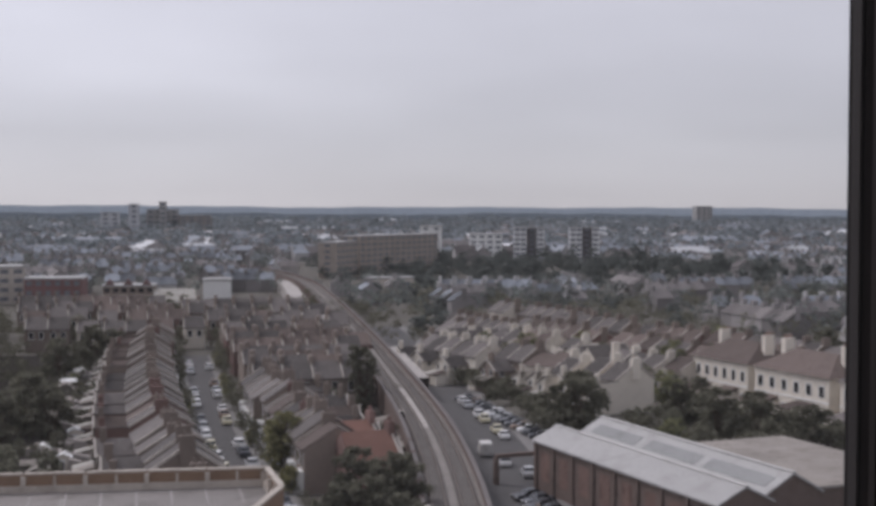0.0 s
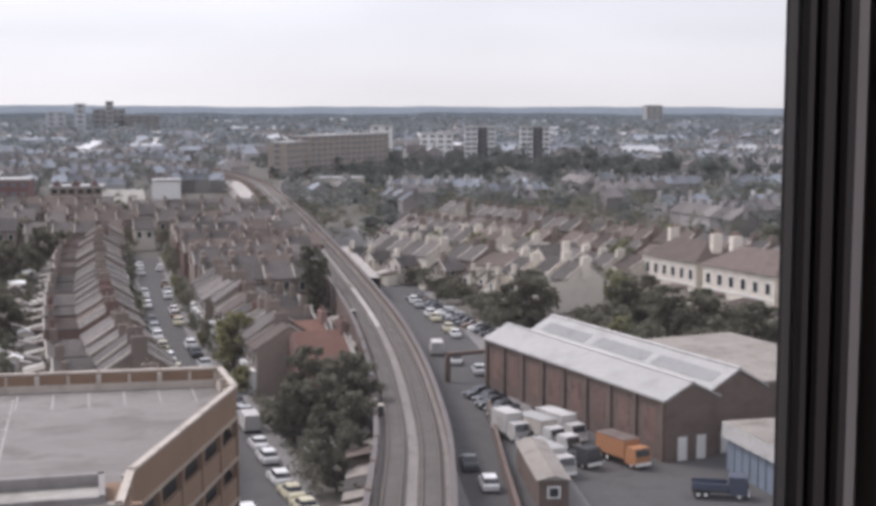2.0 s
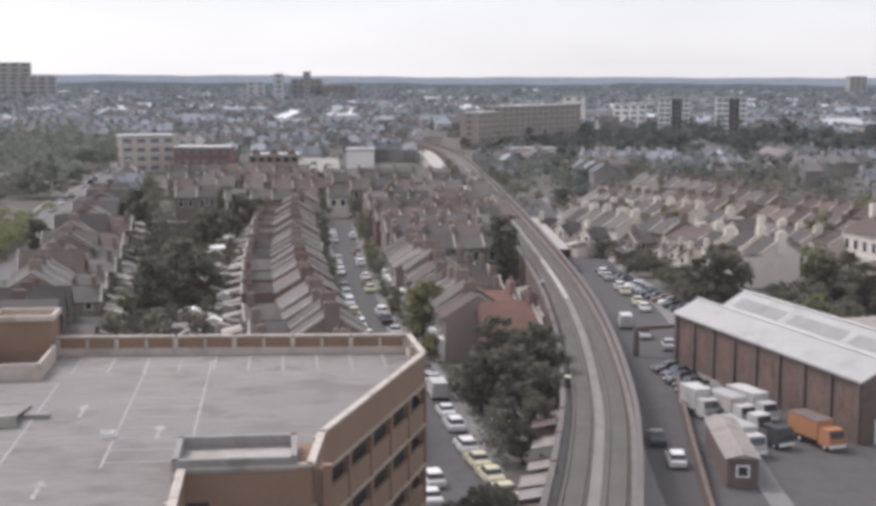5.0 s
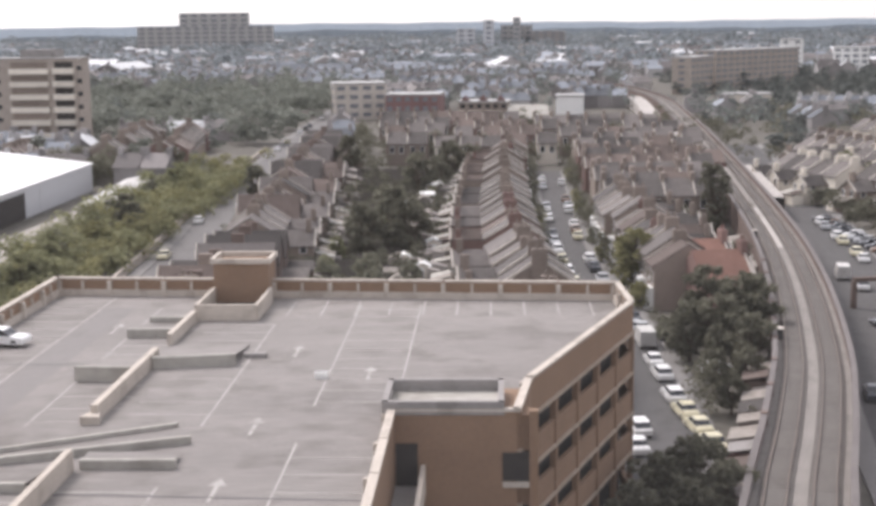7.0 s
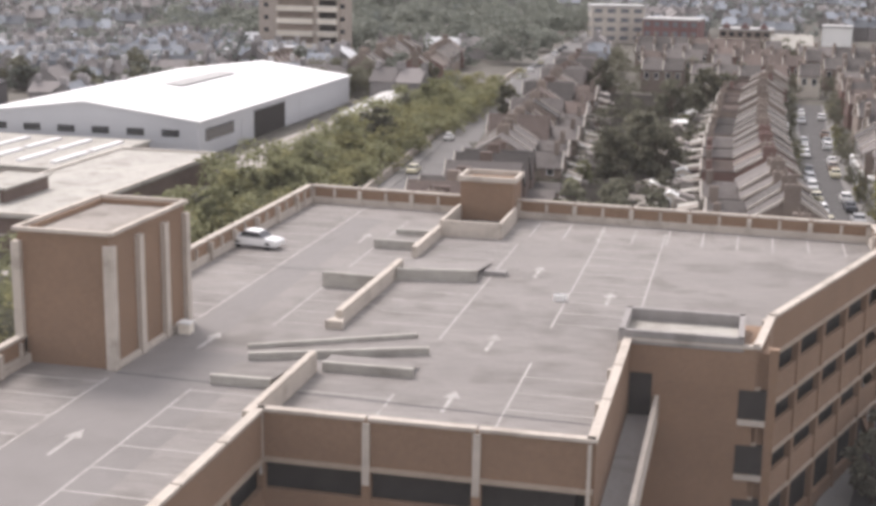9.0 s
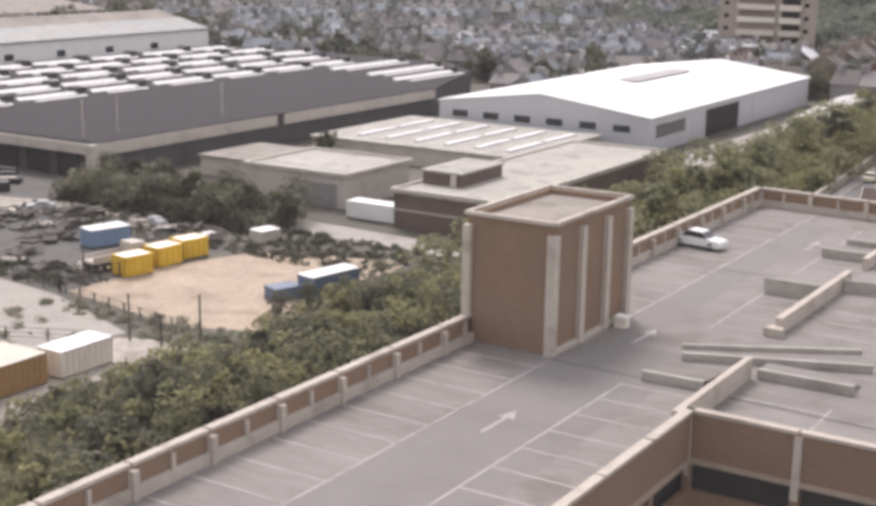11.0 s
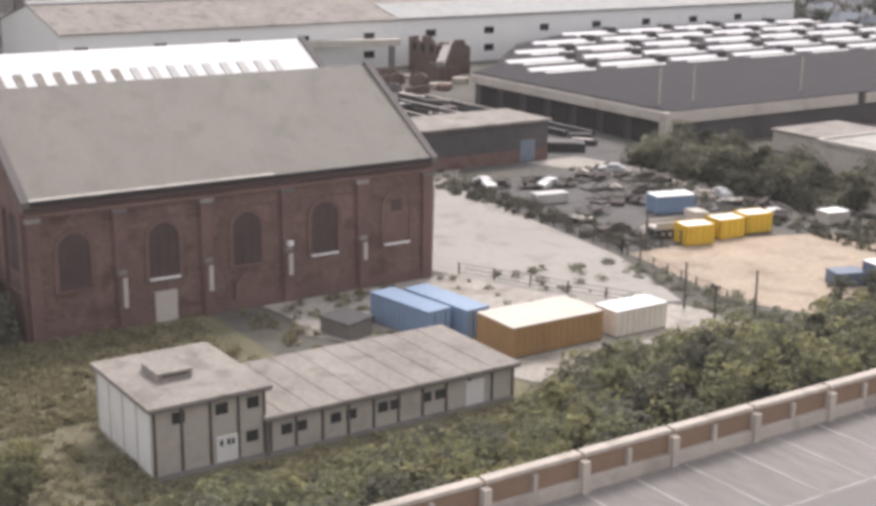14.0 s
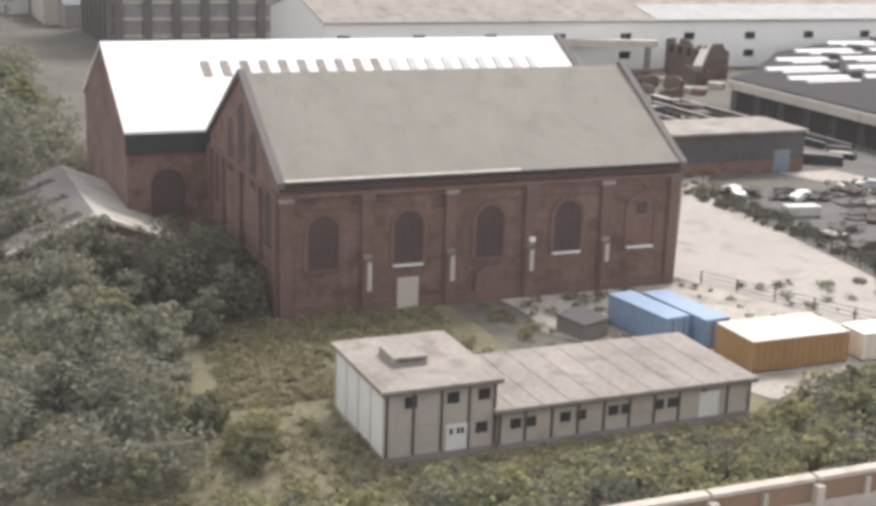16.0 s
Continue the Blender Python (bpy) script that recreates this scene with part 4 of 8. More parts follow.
for x, y0_, y1_ in ((-141.0, 11.2, 16.8), (-137.2, 11.0, 14.6), (-133.0, 11.4, 17.0), (-128.6, 11.0, 15.2), (-125.0, 12.4, 17.2)):
    def roof_z(y_):
        return 5.8 - 3.0 * abs(y_ - 18.0) / 7.4 + 0.256
    # dark patch laid on the slope as the shade under the hole
    part("roof_hole", Mesh().poly([(x, y0_, roof_z(y0_)), (x + 2.2, y0_ + 0.4, roof_z(y0_ + 0.4)), (x + 2.6, y1_, roof_z(y1_)), (x + 0.5, y1_ - 0.3, roof_z(y1_ - 0.3))]), SHADE_FILL, lean, "hole in the broken roof, its shade painted dark")
[c for c in lean.children if c.name.startswith("roof")][0].data.materials[0] = COPING_DK
part("verge", Mesh().extrude([(25.9, 2.6), (18.0, 5.8), (18.0, 6.15), (25.9, 2.95)], "x", -121.1, -120.7), RENDER_W, lean, "pale verge board")
part("verge", Mesh().extrude([(10.1, 2.6), (18.0, 5.8), (18.0, 6.15), (10.1, 2.95)], "x", -121.1, -120.7), PANEL_GREY, lean, "pale verge board")


# ---------------------------------------------------------------- huts
POST_BR = mat("brown_frame_post", (0.10, 0.085, 0.075), rough=0.8, var=0.2, scale=2.0)


def hut_details():
    for h, y0, y1, top, n in ((hut, 28.6, 36.4, 4.7, 4), (hut_low, 36.5, 56.4, 2.6, 10)):
        o, u, nn = (-74.4 if h is hut else -74.2, y0, 0.0), (0, 1), (1, 0)
        step = (y1 - y0) / n
        part("plinth", Mesh().face_prism(o, u, nn, rect(0, 0, y1 - y0, 0.35), 0, 0.1), CONCRETE_DK, h)
        part("fascia", Mesh().face_prism(o, u, nn, rect(-0.3, top - 0.02, y1 - y0 + 0.2, top + 0.1), 0.351, 0.39), COPING_DK, h, "dull roof fascia")
        for k in range(n + 1):
            s = min(max(k * step, 0.12), y1 - y0 - 0.12)
            part("post", Mesh().face_prism(o, u, nn, rect(s - 0.09, 0.35, s + 0.09, top), 0, 0.08), POST_BR, h, "dark brown frame post")

        def window(s, z, w=0.85, hh=0.75):
            part("window", Mesh().pane(o, u, nn, rect(s - w / 2, z, s + w / 2, z + hh), 0.0, 0.05), STEEL_DK, h, "small dark window")

        if h is hut:
            part("rail", Mesh().face_prism(o, u, nn, rect(0, 2.32, y1 - y0, 2.38), 0, 0.04), PANEL_GREY, h)
            window(1.75, 3.6), window(4.7, 3.6), window(6.9, 3.6), window(6.8, 1.3)
            d = part("door", Mesh().face_prism(o, u, nn, rect(4.25, 0.1, 5.75, 2.1), 0.0, 0.09), PAINT_W, h, "white double door with small panes")
            for s in (4.6, 5.1, 5.4):
                part("pane", Mesh().pane(o, u, nn, rect(s - 0.11, 1.45, s + 0.11, 1.85), 0.09, 0.1), STEEL_DK, d)
            b = Mesh().box(-81.0, 30.6, 5.0, -78.2, 33.0, 5.55)
            part("roof_hatch", b, ROOF_FELT, h, "raised roof hatch")
            part("hatch_lid", Mesh().box(-81.05, 30.55, 5.55, -78.15, 33.05, 5.62), ROOF_FELT, h)
            part("hatch_slit", Mesh().box(-78.2, 30.9, 5.3, -78.17, 32.7, 5.42), STEEL_DK, h, "dark louvred slit")
            for k in range(5):
                xx = -84.0 + 9.6 * k / 4
                part("post", Mesh().box(xx - 0.08, 28.5, 0.35, xx + 0.08, 28.6, 4.7), PANEL_GREY, h)
            for xx, z in ((-82.5, 3.4), (-79.5, 1.3), (-76.5, 3.4), (-80.5, 3.4)):
                part("window", Mesh().pane((xx, 28.6, 0), (1, 0), (0, -1), rect(-0.45, z, 0.45, z + 0.8), 0, 0.05), STEEL_DK, h)
            part("panel", Mesh().box(-83.8, 28.53, 0.4, -74.6, 28.6, 4.6), PAINT_W, h, "pale end panel")
        else:
            for s in (1.3, 2.4, 5.0, 6.2, 8.7, 9.7, 12.3, 13.4):
                window(s, 1.35, 0.8, 0.7)
            part("door", Mesh().face_prism(o, u, nn, rect(15.6, 0.1, 17.2, 2.2), 0.0, 0.09), PAINT_W, h, "plain white door")
            for k in range(9):
                yy = 37.5 + 2.1 * k
                part("roof_batten", Mesh().box(-84.3, yy, 2.9, -73.9, yy + 0.08, 2.935), ROOF_FELT, h)


hut_details()

# ---------------------------------------------------------------- containers, skips and lorries
def container(label, paint, l, w, h, at, rz, roof=None, name="container", cat="container"):
    c = thing(name, label, cat, at, rz)
    part("body", Mesh().box(0, 0, 0.15, l, w, h), paint, c)
    part("roof", Mesh().box(-0.04, -0.04, h, l + 0.04, w + 0.04, h + 0.08), roof or paint, c)
    ribs = max(4, int(l / 0.6))
    for k in range(ribs + 1):
        s = l * k / ribs
        part("rib", Mesh().box(max(0, s - 0.05), -0.05, 0.15, min(l, s + 0.05), 0.0, h), paint, c)
    for x, y in ((0, 0), (l - 0.25, 0), (0, w - 0.25), (l - 0.25, w - 0.25)):
        part("foot", Mesh().box(x, y, 0, x + 0.25, y + 0.25, 0.15), STEEL_DK, c)
    for y0, y1 in ((0.06, w / 2 - 0.03), (w / 2 + 0.03, w - 0.06)):
        d = part("door", Mesh().box(l, y0, 0.25, l + 0.06, y1, h - 0.1), paint, c)
        part("lock_rod", Mesh().box(l + 0.06, (y0 + y1) / 2 - 0.03, 0.3, l + 0.1, (y0 + y1) / 2 + 0.03, h - 0.15), STEEL_DK, d)
    return c


container("pale-roofed ochre steel store with ribbed sides", ORANGE, 9.2, 5.0, 2.6, (-81.1, 61.5, 0), 90.0, RENDER_W)
container("cream steel container with a pale roof", RENDER_W, 5.6, 2.8, 2.3, (-80.8, 72.0, 0), 90.0, PAINT_W)
container("light blue steel container", BLUE, 7.6, 2.4, 2.6, (-95.6, 57.0, 0), 8.0)
container("light blue steel container with a pale end", BLUE, 8.4, 2.4, 2.5, (-95.4, 60.3, 0), 6.0)
container("small blue cabin in the scrap yard", BLUE, 5.0, 2.6, 2.1, (-113.0, 106.0, 0), 75.0, PAINT_W)
container("low grey steel box on the sand", PANEL_GREY, 3.0, 2.2, 1.5, (-98.8, 119.0, 0), 80.0, PAINT_W)
container("dark blue flat-topped trailer body behind the bushes", BLUE_TR, 6.4, 2.3, 2.3, (-79.0, 103.0, 0), 80.0, PAINT_W)
container("low dark blue steel tank box behind the bushes", BLUE_TR, 3.2, 2.2, 1.3, (-81.5, 100.2, 0), 70.0)
container("white van body among the scrap", LORRY_W, 4.2, 1.8, 1.2, (-124.0, 97.0, 0), 80.0)
container("white site cabin by the workshop", PAINT_W, 7.5, 2.6, 2.2, (-100.0, 137.5, 0), 0.0)


def skip(at, rz):
    c = thing("waste_skip", "bright yellow steel waste skip with a pale load", "skip", at, rz, "yellow skips on the sandy yard")
    part("floor", Mesh().box(-1.7, -1.2, 0.12, 1.7, 1.2, 0.25), YELLOW, c)
    for a, b in (((-1.75, -1.2), (1.75, -1.2)), ((1.7, -1.25), (1.7, 1.25)), ((1.75, 1.2), (-1.75, 1.2)), ((-1.7, 1.25), (-1.7, -1.25))):
        part("side", Mesh().bar(a, b, 0.1, 2.0, 0.12), YELLOW, c)
        part("rim", Mesh().bar(a, b, 0.2, 0.14, 2.1), YELLOW, c)
    part("load", Mesh().prism([(-1.6, -1.1), (1.6, -1.1), (1.6, 1.1), (-1.6, 1.1)], 1.6, 2.22), PAINT_W, c, "pale heaped load")
    for x in (-1.2, -0.4, 0.4, 1.2):
        for y in (-1.32, 1.24):
            part("rib", Mesh().box(x - 0.07, y, 0.12, x + 0.07, y + 0.08, 2.1), YELLOW, c)
    for x in (-1.4, 1.4):
        part("runner", Mesh().box(x - 0.1, -1.2, 0, x + 0.1, 1.2, 0.12), STEEL_DK, c)
    return c


sk = skip((-101.2, 100.6, 0), 78.0)
for x, y, r in ((-101.6, 105.6, 84.0), (-101.8, 110.0, 80.0)):
    copy_thing(sk, pose(x, y, 0, 0, 0, r))


def wheel(parent, x, y, r, w, hub=True):
    t = part("wheel", Mesh().tube((x, y - w / 2, r), (x, y + w / 2, r), r, r, 10), TYRE, parent)
    if hub:
        part("hub", Mesh().tube((x, y - w / 2 - 0.01, r), (x, y + w / 2 + 0.01, r), r * 0.5, r * 0.5, 8), PAINT_W, t)


def car(paint, l=4.1, w=1.64, kind="saloon"):
    """A parked car, nose along local x."""
    words = {0: "white", 1: "silver", 2: "dark", 3: "blue", 4: "dark red", 5: "cream", 6: "brown"}[CAR_PAINTS.index(paint)]
    c = thing("car", "parked %s %s car" % (words, kind), "car")
    h = l / 2
    low = [(-h, 0.28), (h, 0.28), (h + 0.02, 0.62), (h - 0.15, 0.78), (0.95, 0.88), (-h + 0.25, 0.92), (-h, 0.75)]
    part("body", _side(low, w), paint, c)
    back = -h + (0.75 if kind == "saloon" else 0.2)
    part("glasshouse", _side([(back, 0.9), (1.0, 0.87), (0.4, 1.32), (back + 0.5, 1.34)], w - 0.16), GLASS, c, "dark windows")
    part("roof", _side([(back + 0.42, 1.32), (0.5, 1.30), (0.35, 1.38), (back + 0.6, 1.40)], w - 0.2), paint, c)
    for x in (-h + 0.75, h - 0.8):
        for y in (-w / 2 + 0.1, w / 2 - 0.1):
            wheel(c, x, y, 0.3, 0.18, False)
    for y in (-w / 2 + 0.25, w / 2 - 0.25):
        part("headlight", Mesh().box(h - 0.02, y - 0.14, 0.55, h + 0.04, y + 0.14, 0.68), PAINT_W, c)
    return c


def _side(profile, w):
    """A side profile of (x, z) pushed to the width w, narrower towards the top."""
    m, k = Mesh(), len(profile)
    top = max(z for _, z in profile)
    for s in (-1, 1):
        m.v += [(x, s * (w / 2 - 0.09 * max(0.0, z - 0.6) / max(0.3, top - 0.6)), z) for x, z in profile]
    m.f += [tuple(range(k)), tuple(range(2 * k - 1, k - 1, -1))]
    m.f += [(j, k + j, k + (j + 1) % k, (j + 1) % k) for j in range(k)]
    return m


def van(paint):
    c = thing("van", "parked pale panel van", "van")
    part("body", _side([(-2.1, 0.35), (2.2, 0.35), (2.3, 0.9), (1.9, 1.15), (1.35, 2.0), (-2.25, 2.05)], 1.85), paint, c)
    part("windscreen", _side([(1.88, 1.18), (1.4, 1.9), (1.46, 1.93), (1.96, 1.2)], 1.6), GLASS, c)
    for x in (-1.5, 1.5):
        for y in (-0.8, 0.8):
            wheel(c, x, y, 0.34, 0.2)
    return c


def lorry(label, body_m, cab_m, l, h, box_m=None, flat=False):
    c = thing("lorry", label, "lorry")
    part("chassis", Mesh().box(-l, -0.9, 0.7, 2.0, 0.9, 1.0), STEEL_DK, c)
    if flat:
        part("load_bed", Mesh().box(-l, -1.2, 1.0, -0.1, 1.2, 1.25), body_m, c)
        for s in (-1.2, 1.12):
            part("side_board", Mesh().box(-l, s, 1.25, -0.1, s + 0.08, 1.75), body_m, c)
    else:
        part("box_body", Mesh().box(-l, -1.22, 1.0, -0.1, 1.22, h), body_m, c)
        part("box_roof", Mesh().box(-l - 0.05, -1.26, h, -0.05, 1.26, h + 0.08), box_m or body_m, c, "pale roof")
    cab = part("cab", _side([(0.0, 0.6), (2.0, 0.6), (2.08, 1.5), (1.75, 2.55), (0.0, 2.6)], 2.35), cab_m, c)
    part("windscreen", _side([(2.02, 1.62), (1.8, 2.4), (1.86, 2.42), (2.1, 1.62)], 2.05), GLASS, cab)
    part("bumper", Mesh().box(2.0, -1.1, 0.5, 2.2, 1.1, 0.85), PAINT_W, c)
    for x in (1.1, -l * 0.62, -l * 0.82):
        for y in (-0.95, 0.95):
            wheel(c, x, y, 0.48, 0.28)
    return c


def yard_lorry(ob, x, y, rz, size=0.84):
    ob.matrix_basis = pose(x, y, 0.04, 0, 0, rz) @ Matrix.Diagonal((size, size, size, 1))


yard_lorry(lorry("orange box lorry with a brown roof", ORANGE_TR, ORANGE_TR, 5.6, 3.2, TILE_BR), 52.2, 123.0, -74)
yard_lorry(lorry("dirty white box lorry beside the goods shed", LORRY_W, LORRY_W, 5.8, 3.4), 49.6, 134.0, -73)
yard_lorry(lorry("pale grey box lorry between other lorries", PANEL_GREY, LORRY_W, 5.6, 3.2, ROOF_GREY), 46.9, 133.0, -74)
yard_lorry(lorry("white short box lorry in the yard", LORRY_W, LORRY_W, 4.0, 3.5), 44.0, 136.0, -78)
yard_lorry(lorry("white box lorry with a pale grey roof", LORRY_W, LORRY_W, 6.4, 3.1, ROOF_GREY), 43.9, 121.6, -78)
yard_lorry(lorry("dark flat-bed lorry in the yard", STEEL_DK, STEEL_DK, 4.6, 2.4, None, True), 47.4, 124.2, -68)
yard_lorry(lorry("white-cabbed flat lorry with a dark bed", STEEL_DK, LORRY_W, 4.4, 2.4, None, True), 47.2, 129.4, -70)
yard_lorry(lorry("dark blue open-backed lorry", BLUE_DK, BLUE_DK, 4.0, 2.4, None, True), 56.5, 110.5, -25)
lodge = thing("yard_lodge", "low brown brick lodge with a grey felt roof", "lodge", (38.4, 111.5, 0), -10.0)
part("wall", Mesh().box(0, 0, 0, 2.7, 14.0, 2.7), SHED_BRICK, lodge)
part("roof", Mesh().extrude([(-0.25, 2.7), (2.95, 2.7), (1.35, 3.15)], "y", -0.25, 14.25), ROOF_FELT, lodge, "dull grey felt roof")
wf = part("window", Mesh().face_prism((1.35, 0, 0), (1, 0), (0, -1), rect(-0.6, 1.0, 0.6, 2.1), 0.0, 0.08), PAINT_W, lodge, "white-framed window")
part("pane", Mesh().pane((1.35, 0, 0), (1, 0), (0, -1), rect(-0.42, 1.15, 0.42, 1.95), 0.08, 0.1), STEEL_DK, wf)
CARS = [car(p, l, 1.62, k) for p, l, k in ((CAR_PAINTS[0], 3.9, "hatchback"), (CAR_PAINTS[0], 4.3, "saloon"), (CAR_PAINTS[1], 4.2, "saloon"), (CAR_PAINTS[2], 4.2, "saloon"),
                                         (CAR_PAINTS[3], 4.1, "saloon"), (CAR_PAINTS[4], 3.8, "hatchback"), (CAR_PAINTS[5], 4.2, "saloon"), (CAR_PAINTS[6], 4.2, "saloon"))]
VAN = van(LORRY_W)
used_cars = set()


def park(k, x, y, rz, z=0.035):
    m = pose(x, y, z, 0, 0, rz)
    src = VAN if k < 0 else CARS[k]
    if k in used_cars:
        return copy_thing(src, m)
    used_cars.add(k)
    src.matrix_basis = m
    return src


roof_car = park(1, -34.7, 91.4, -8.0, DECK_Z + 0.008)
roof_car.matrix_basis = roof_car.matrix_basis @ Matrix.Diagonal((0.88, 0.92, 0.92, 1))
rnd = random.Random(5)
total = length(STREET)
for side in (-1, 1):
    s = 95.0
    while s < total - 20:
        p, d = along(STREET, s)
        if rnd.random() < 0.6:
            park(rnd.choice([0, 0, 1, 2, 3, 2, 3, 6, 7, 1, 4]), p.x + d.y * 2.1 * side, p.y - d.x * 2.1 * side, math.degrees(math.atan2(d.y, d.x)) + (180 if side < 0 else 0))
        s += rnd.uniform(5.6, 10.0)
for k in range(17):
    y = 193.5 + 3.0 * k
    park(rnd.choice([0, 2, 3, 1, 3, 7, 2, 3]), 61.2 - 0.045 * (y - 193), y, 170 + rnd.uniform(-5, 5), 0.04)
for k in range(9):
    y = 196 + 5.4 * k
    if rnd.random() < 0.7:
        park(rnd.choice([0, 1, 2, 6, 0]), 54.9 + 0.065 * (y - 196), y, 82, 0.04)
for k in range(9):
    park(rnd.choice([3, 2, 3, 3, 7]), 46.6 - 0.1 * k + (0.4 if k % 2 else 0), 158 - 2.9 * k, 195 + rnd.uniform(-6, 6), 0.04)
park(2, 50.6, 172.0, 80), park(0, 36.0, 119.0, 80), park(3, 36.2, 126.5, 80), park(0, 49.5, 180.0, 78), park(-1, 48.8, 188, 80)
total = length(MAIN_ROAD)
s = 75.0
while s < total - 60:
    p, d = along(MAIN_ROAD, s)
    side = rnd.choice([-1, 1])
    park(rnd.choice([0, 1, 2, 3, 5, 6]), p.x + d.y * 3.0 * side, p.y - d.x * 3.0 * side, math.degrees(math.atan2(d.y, d.x)))
    s += rnd.uniform(9, 30)
park(1, -51.2, 268.0, 98)
park(0, 17.0, 134.0, 95), park(1, 16.8, 139.6, 95), park(0, 17.1, 125.8, 96), park(6, 17.5, 120.6, 98), park(6, 18.0, 115.8, 99), park(6, 18.4, 110.9, 99), park(0, 12.7, 115.4, 97), park(1, 12.0, 110.2, 97), park(0, 22.9, 135.4, 20), park(-1, 16.9, 148.2, 92), park(2, 16.4, 155.3, 92)

# ---------------------------------------------------------------- depot, workshops, blocks of flats
part("fascia", Mesh().box(-144.4, 137.2, 3.6, -143.9, 178.0, 5.3), PANEL_GREY, depot_front, "pale concrete fascia")
part("fascia", Mesh().box(-144.4, 180.0, 3.6, -143.9, 228.0, 5.3), PANEL_GREY, depot_front, "pale concrete fascia")
part("fascia", Mesh().box(-194.5, 136.6, 3.7, -143.9, 137.1, 5.2), PANEL_GREY, depot_front, "pale concrete canopy fascia")
part("corner_post", Mesh().box(-145.2, 135.8, 0, -143.8, 137.2, 5.3), PANEL_GREY, depot_front)
for k in range(7):
    x = -148.0 - 6.6 * k
    part("canopy_post", Mesh().box(x - 0.15, 136.7, 0, x + 0.15, 137.0, 3.7), STEEL_DK, depot_front)
    # each bay is a dark panel painted as the shade under the canopy
    part("bay_opening", Mesh().box(x - 4.9, 137.3, 0.1, x - 0.6, 137.48, 3.6), SHADE_FILL, depot_front, "open bay with its shade painted dark")
for x, y in ((-150.0, 140.0), (-150.0, 147.0), (-150.0, 171.0)):
    part("vent_pipe", Mesh().tube((x, y, 5.5), (x, y, 11.0), 0.14, 0.14), PANEL_GREY, depot_front, "tall pale vent pipe")
# white upstanding rooflights in staggered rows, each with a thin strip before it
ROWS = ((-190.2, 146.5, 262.0), (-201.5, 150.0, 276.0), (-213.5, 161.0, 276.0), (-225.5, 174.5, 276.0), (-237.5, 192.0, 276.0))


def roof_light(x, y, long):
    part("rooflight", Mesh().extrude([(x - 1.15, 5.5), (x, 5.5), (x, 5.56), (x - 1.0, 6.05), (x - 1.15, 6.05)], "y", y, y + long), ROOF_WHITE, depot_front, "bright white rooflight")
    part("rooflight_apron", Mesh().extrude([(x + 2.4, 5.5), (x + 3.1, 5.5), (x + 3.1, 5.55), (x + 2.4, 5.8)], "y", y + 1.2, y + long - 0.6), LORRY_W, depot_front, "thin pale strip before the rooflight")
    part("rooflight_back", Mesh().box(x - 2.6, y + long - 0.2, 5.5, x - 0.4, y + long + 2.2, 6.7), STORE_DK, depot_front, "dark housing beside the rooflight")


for k, (x, y0, y1) in enumerate(ROWS):
    y, j = y0, 0
    while y < y1 - 9:
        long = (13.2, 14.0, 12.4, 14.6)[(j + k) % 4]
        roof_light(x, y, min(long, y1 - y))
        y, j = y + long + (3.2, 3.6, 4.4, 3.0)[(j + 2 * k) % 4], j + 1
for x, y, long in ((-181.0, 244.0, 27.0), (-168.0, 240.0, 27.0), (-158.0, 235.0, 23.0)):
    roof_light(x, y, long)
for k in range(6):
    xx = -99.5 - 5.6 * k
    if k == 0:
        strips = flat_building("workshop", "low workshop with a flat roof striped by white rooflights", -135.0, -97.0, 176.0, 206.0, 2.8, PANEL_GREY, ROOF_PALE)
    for y in (179.5, 191.5):
        part("rooflight", Mesh().box(xx - 1.0, y, 3.1, xx, y + 10.5, 3.45), ROOF_WHITE, strips, "long white rooflight")
part("plant_room", Mesh().box(-91.6, 142.5, 4.7, -86.0, 153.0, 6.3), SHED_BRICK, low_brick, "brick plant room")
part("plant_roof", Mesh().box(-91.9, 142.2, 6.3, -85.7, 153.3, 6.55), ROOF_PALE, low_brick)
for b_, x0, x1, y0, y1, z in ((low_brick, -92.35, -76.65, 136.15, 186.35, 4.7), (garage, -120.35, -102.95, 141.15, 157.35, 4.5)):
    for a, c in (((x0, y0 + 0.2), (x1, y0 + 0.2)), ((x1 - 0.2, y0 + 0.4), (x1 - 0.2, y1 - 0.4)), ((x1, y1 - 0.2), (x0, y1 - 0.2)), ((x0 + 0.2, y1 - 0.4), (x0 + 0.2, y0 + 0.4))):
        part("roof_kerb", Mesh().bar(a, c, 0.4, 0.3, z), PANEL_GREY, b_, "pale roof kerb")
part("brick_base", Mesh().box(-147.0, 94.0, 0, -146.9, 116.5, 1.7), HALL_BRICK, dark_block, "red brick base")
part("door", Mesh().box(-147.0, 111.6, 0.0, -146.85, 114.2, 3.0), BLUE_PALE, dark_block, "pale blue door")
part("plant_pier", Mesh().box(-87.4, 142.3, 4.7, -86.6, 142.5, 6.3), PANEL_GREY, low_brick)
part("string_course", Mesh().box(-92.1, 136.38, 2.2, -77.0, 136.5, 2.4), PANEL_GREY, low_brick, "pale concrete band")
part("wide_door", Mesh().box(-112.0, 141.35, 0.0, -104.5, 141.5, 3.2), CONCRETE_DK, garage, "grey roller door")
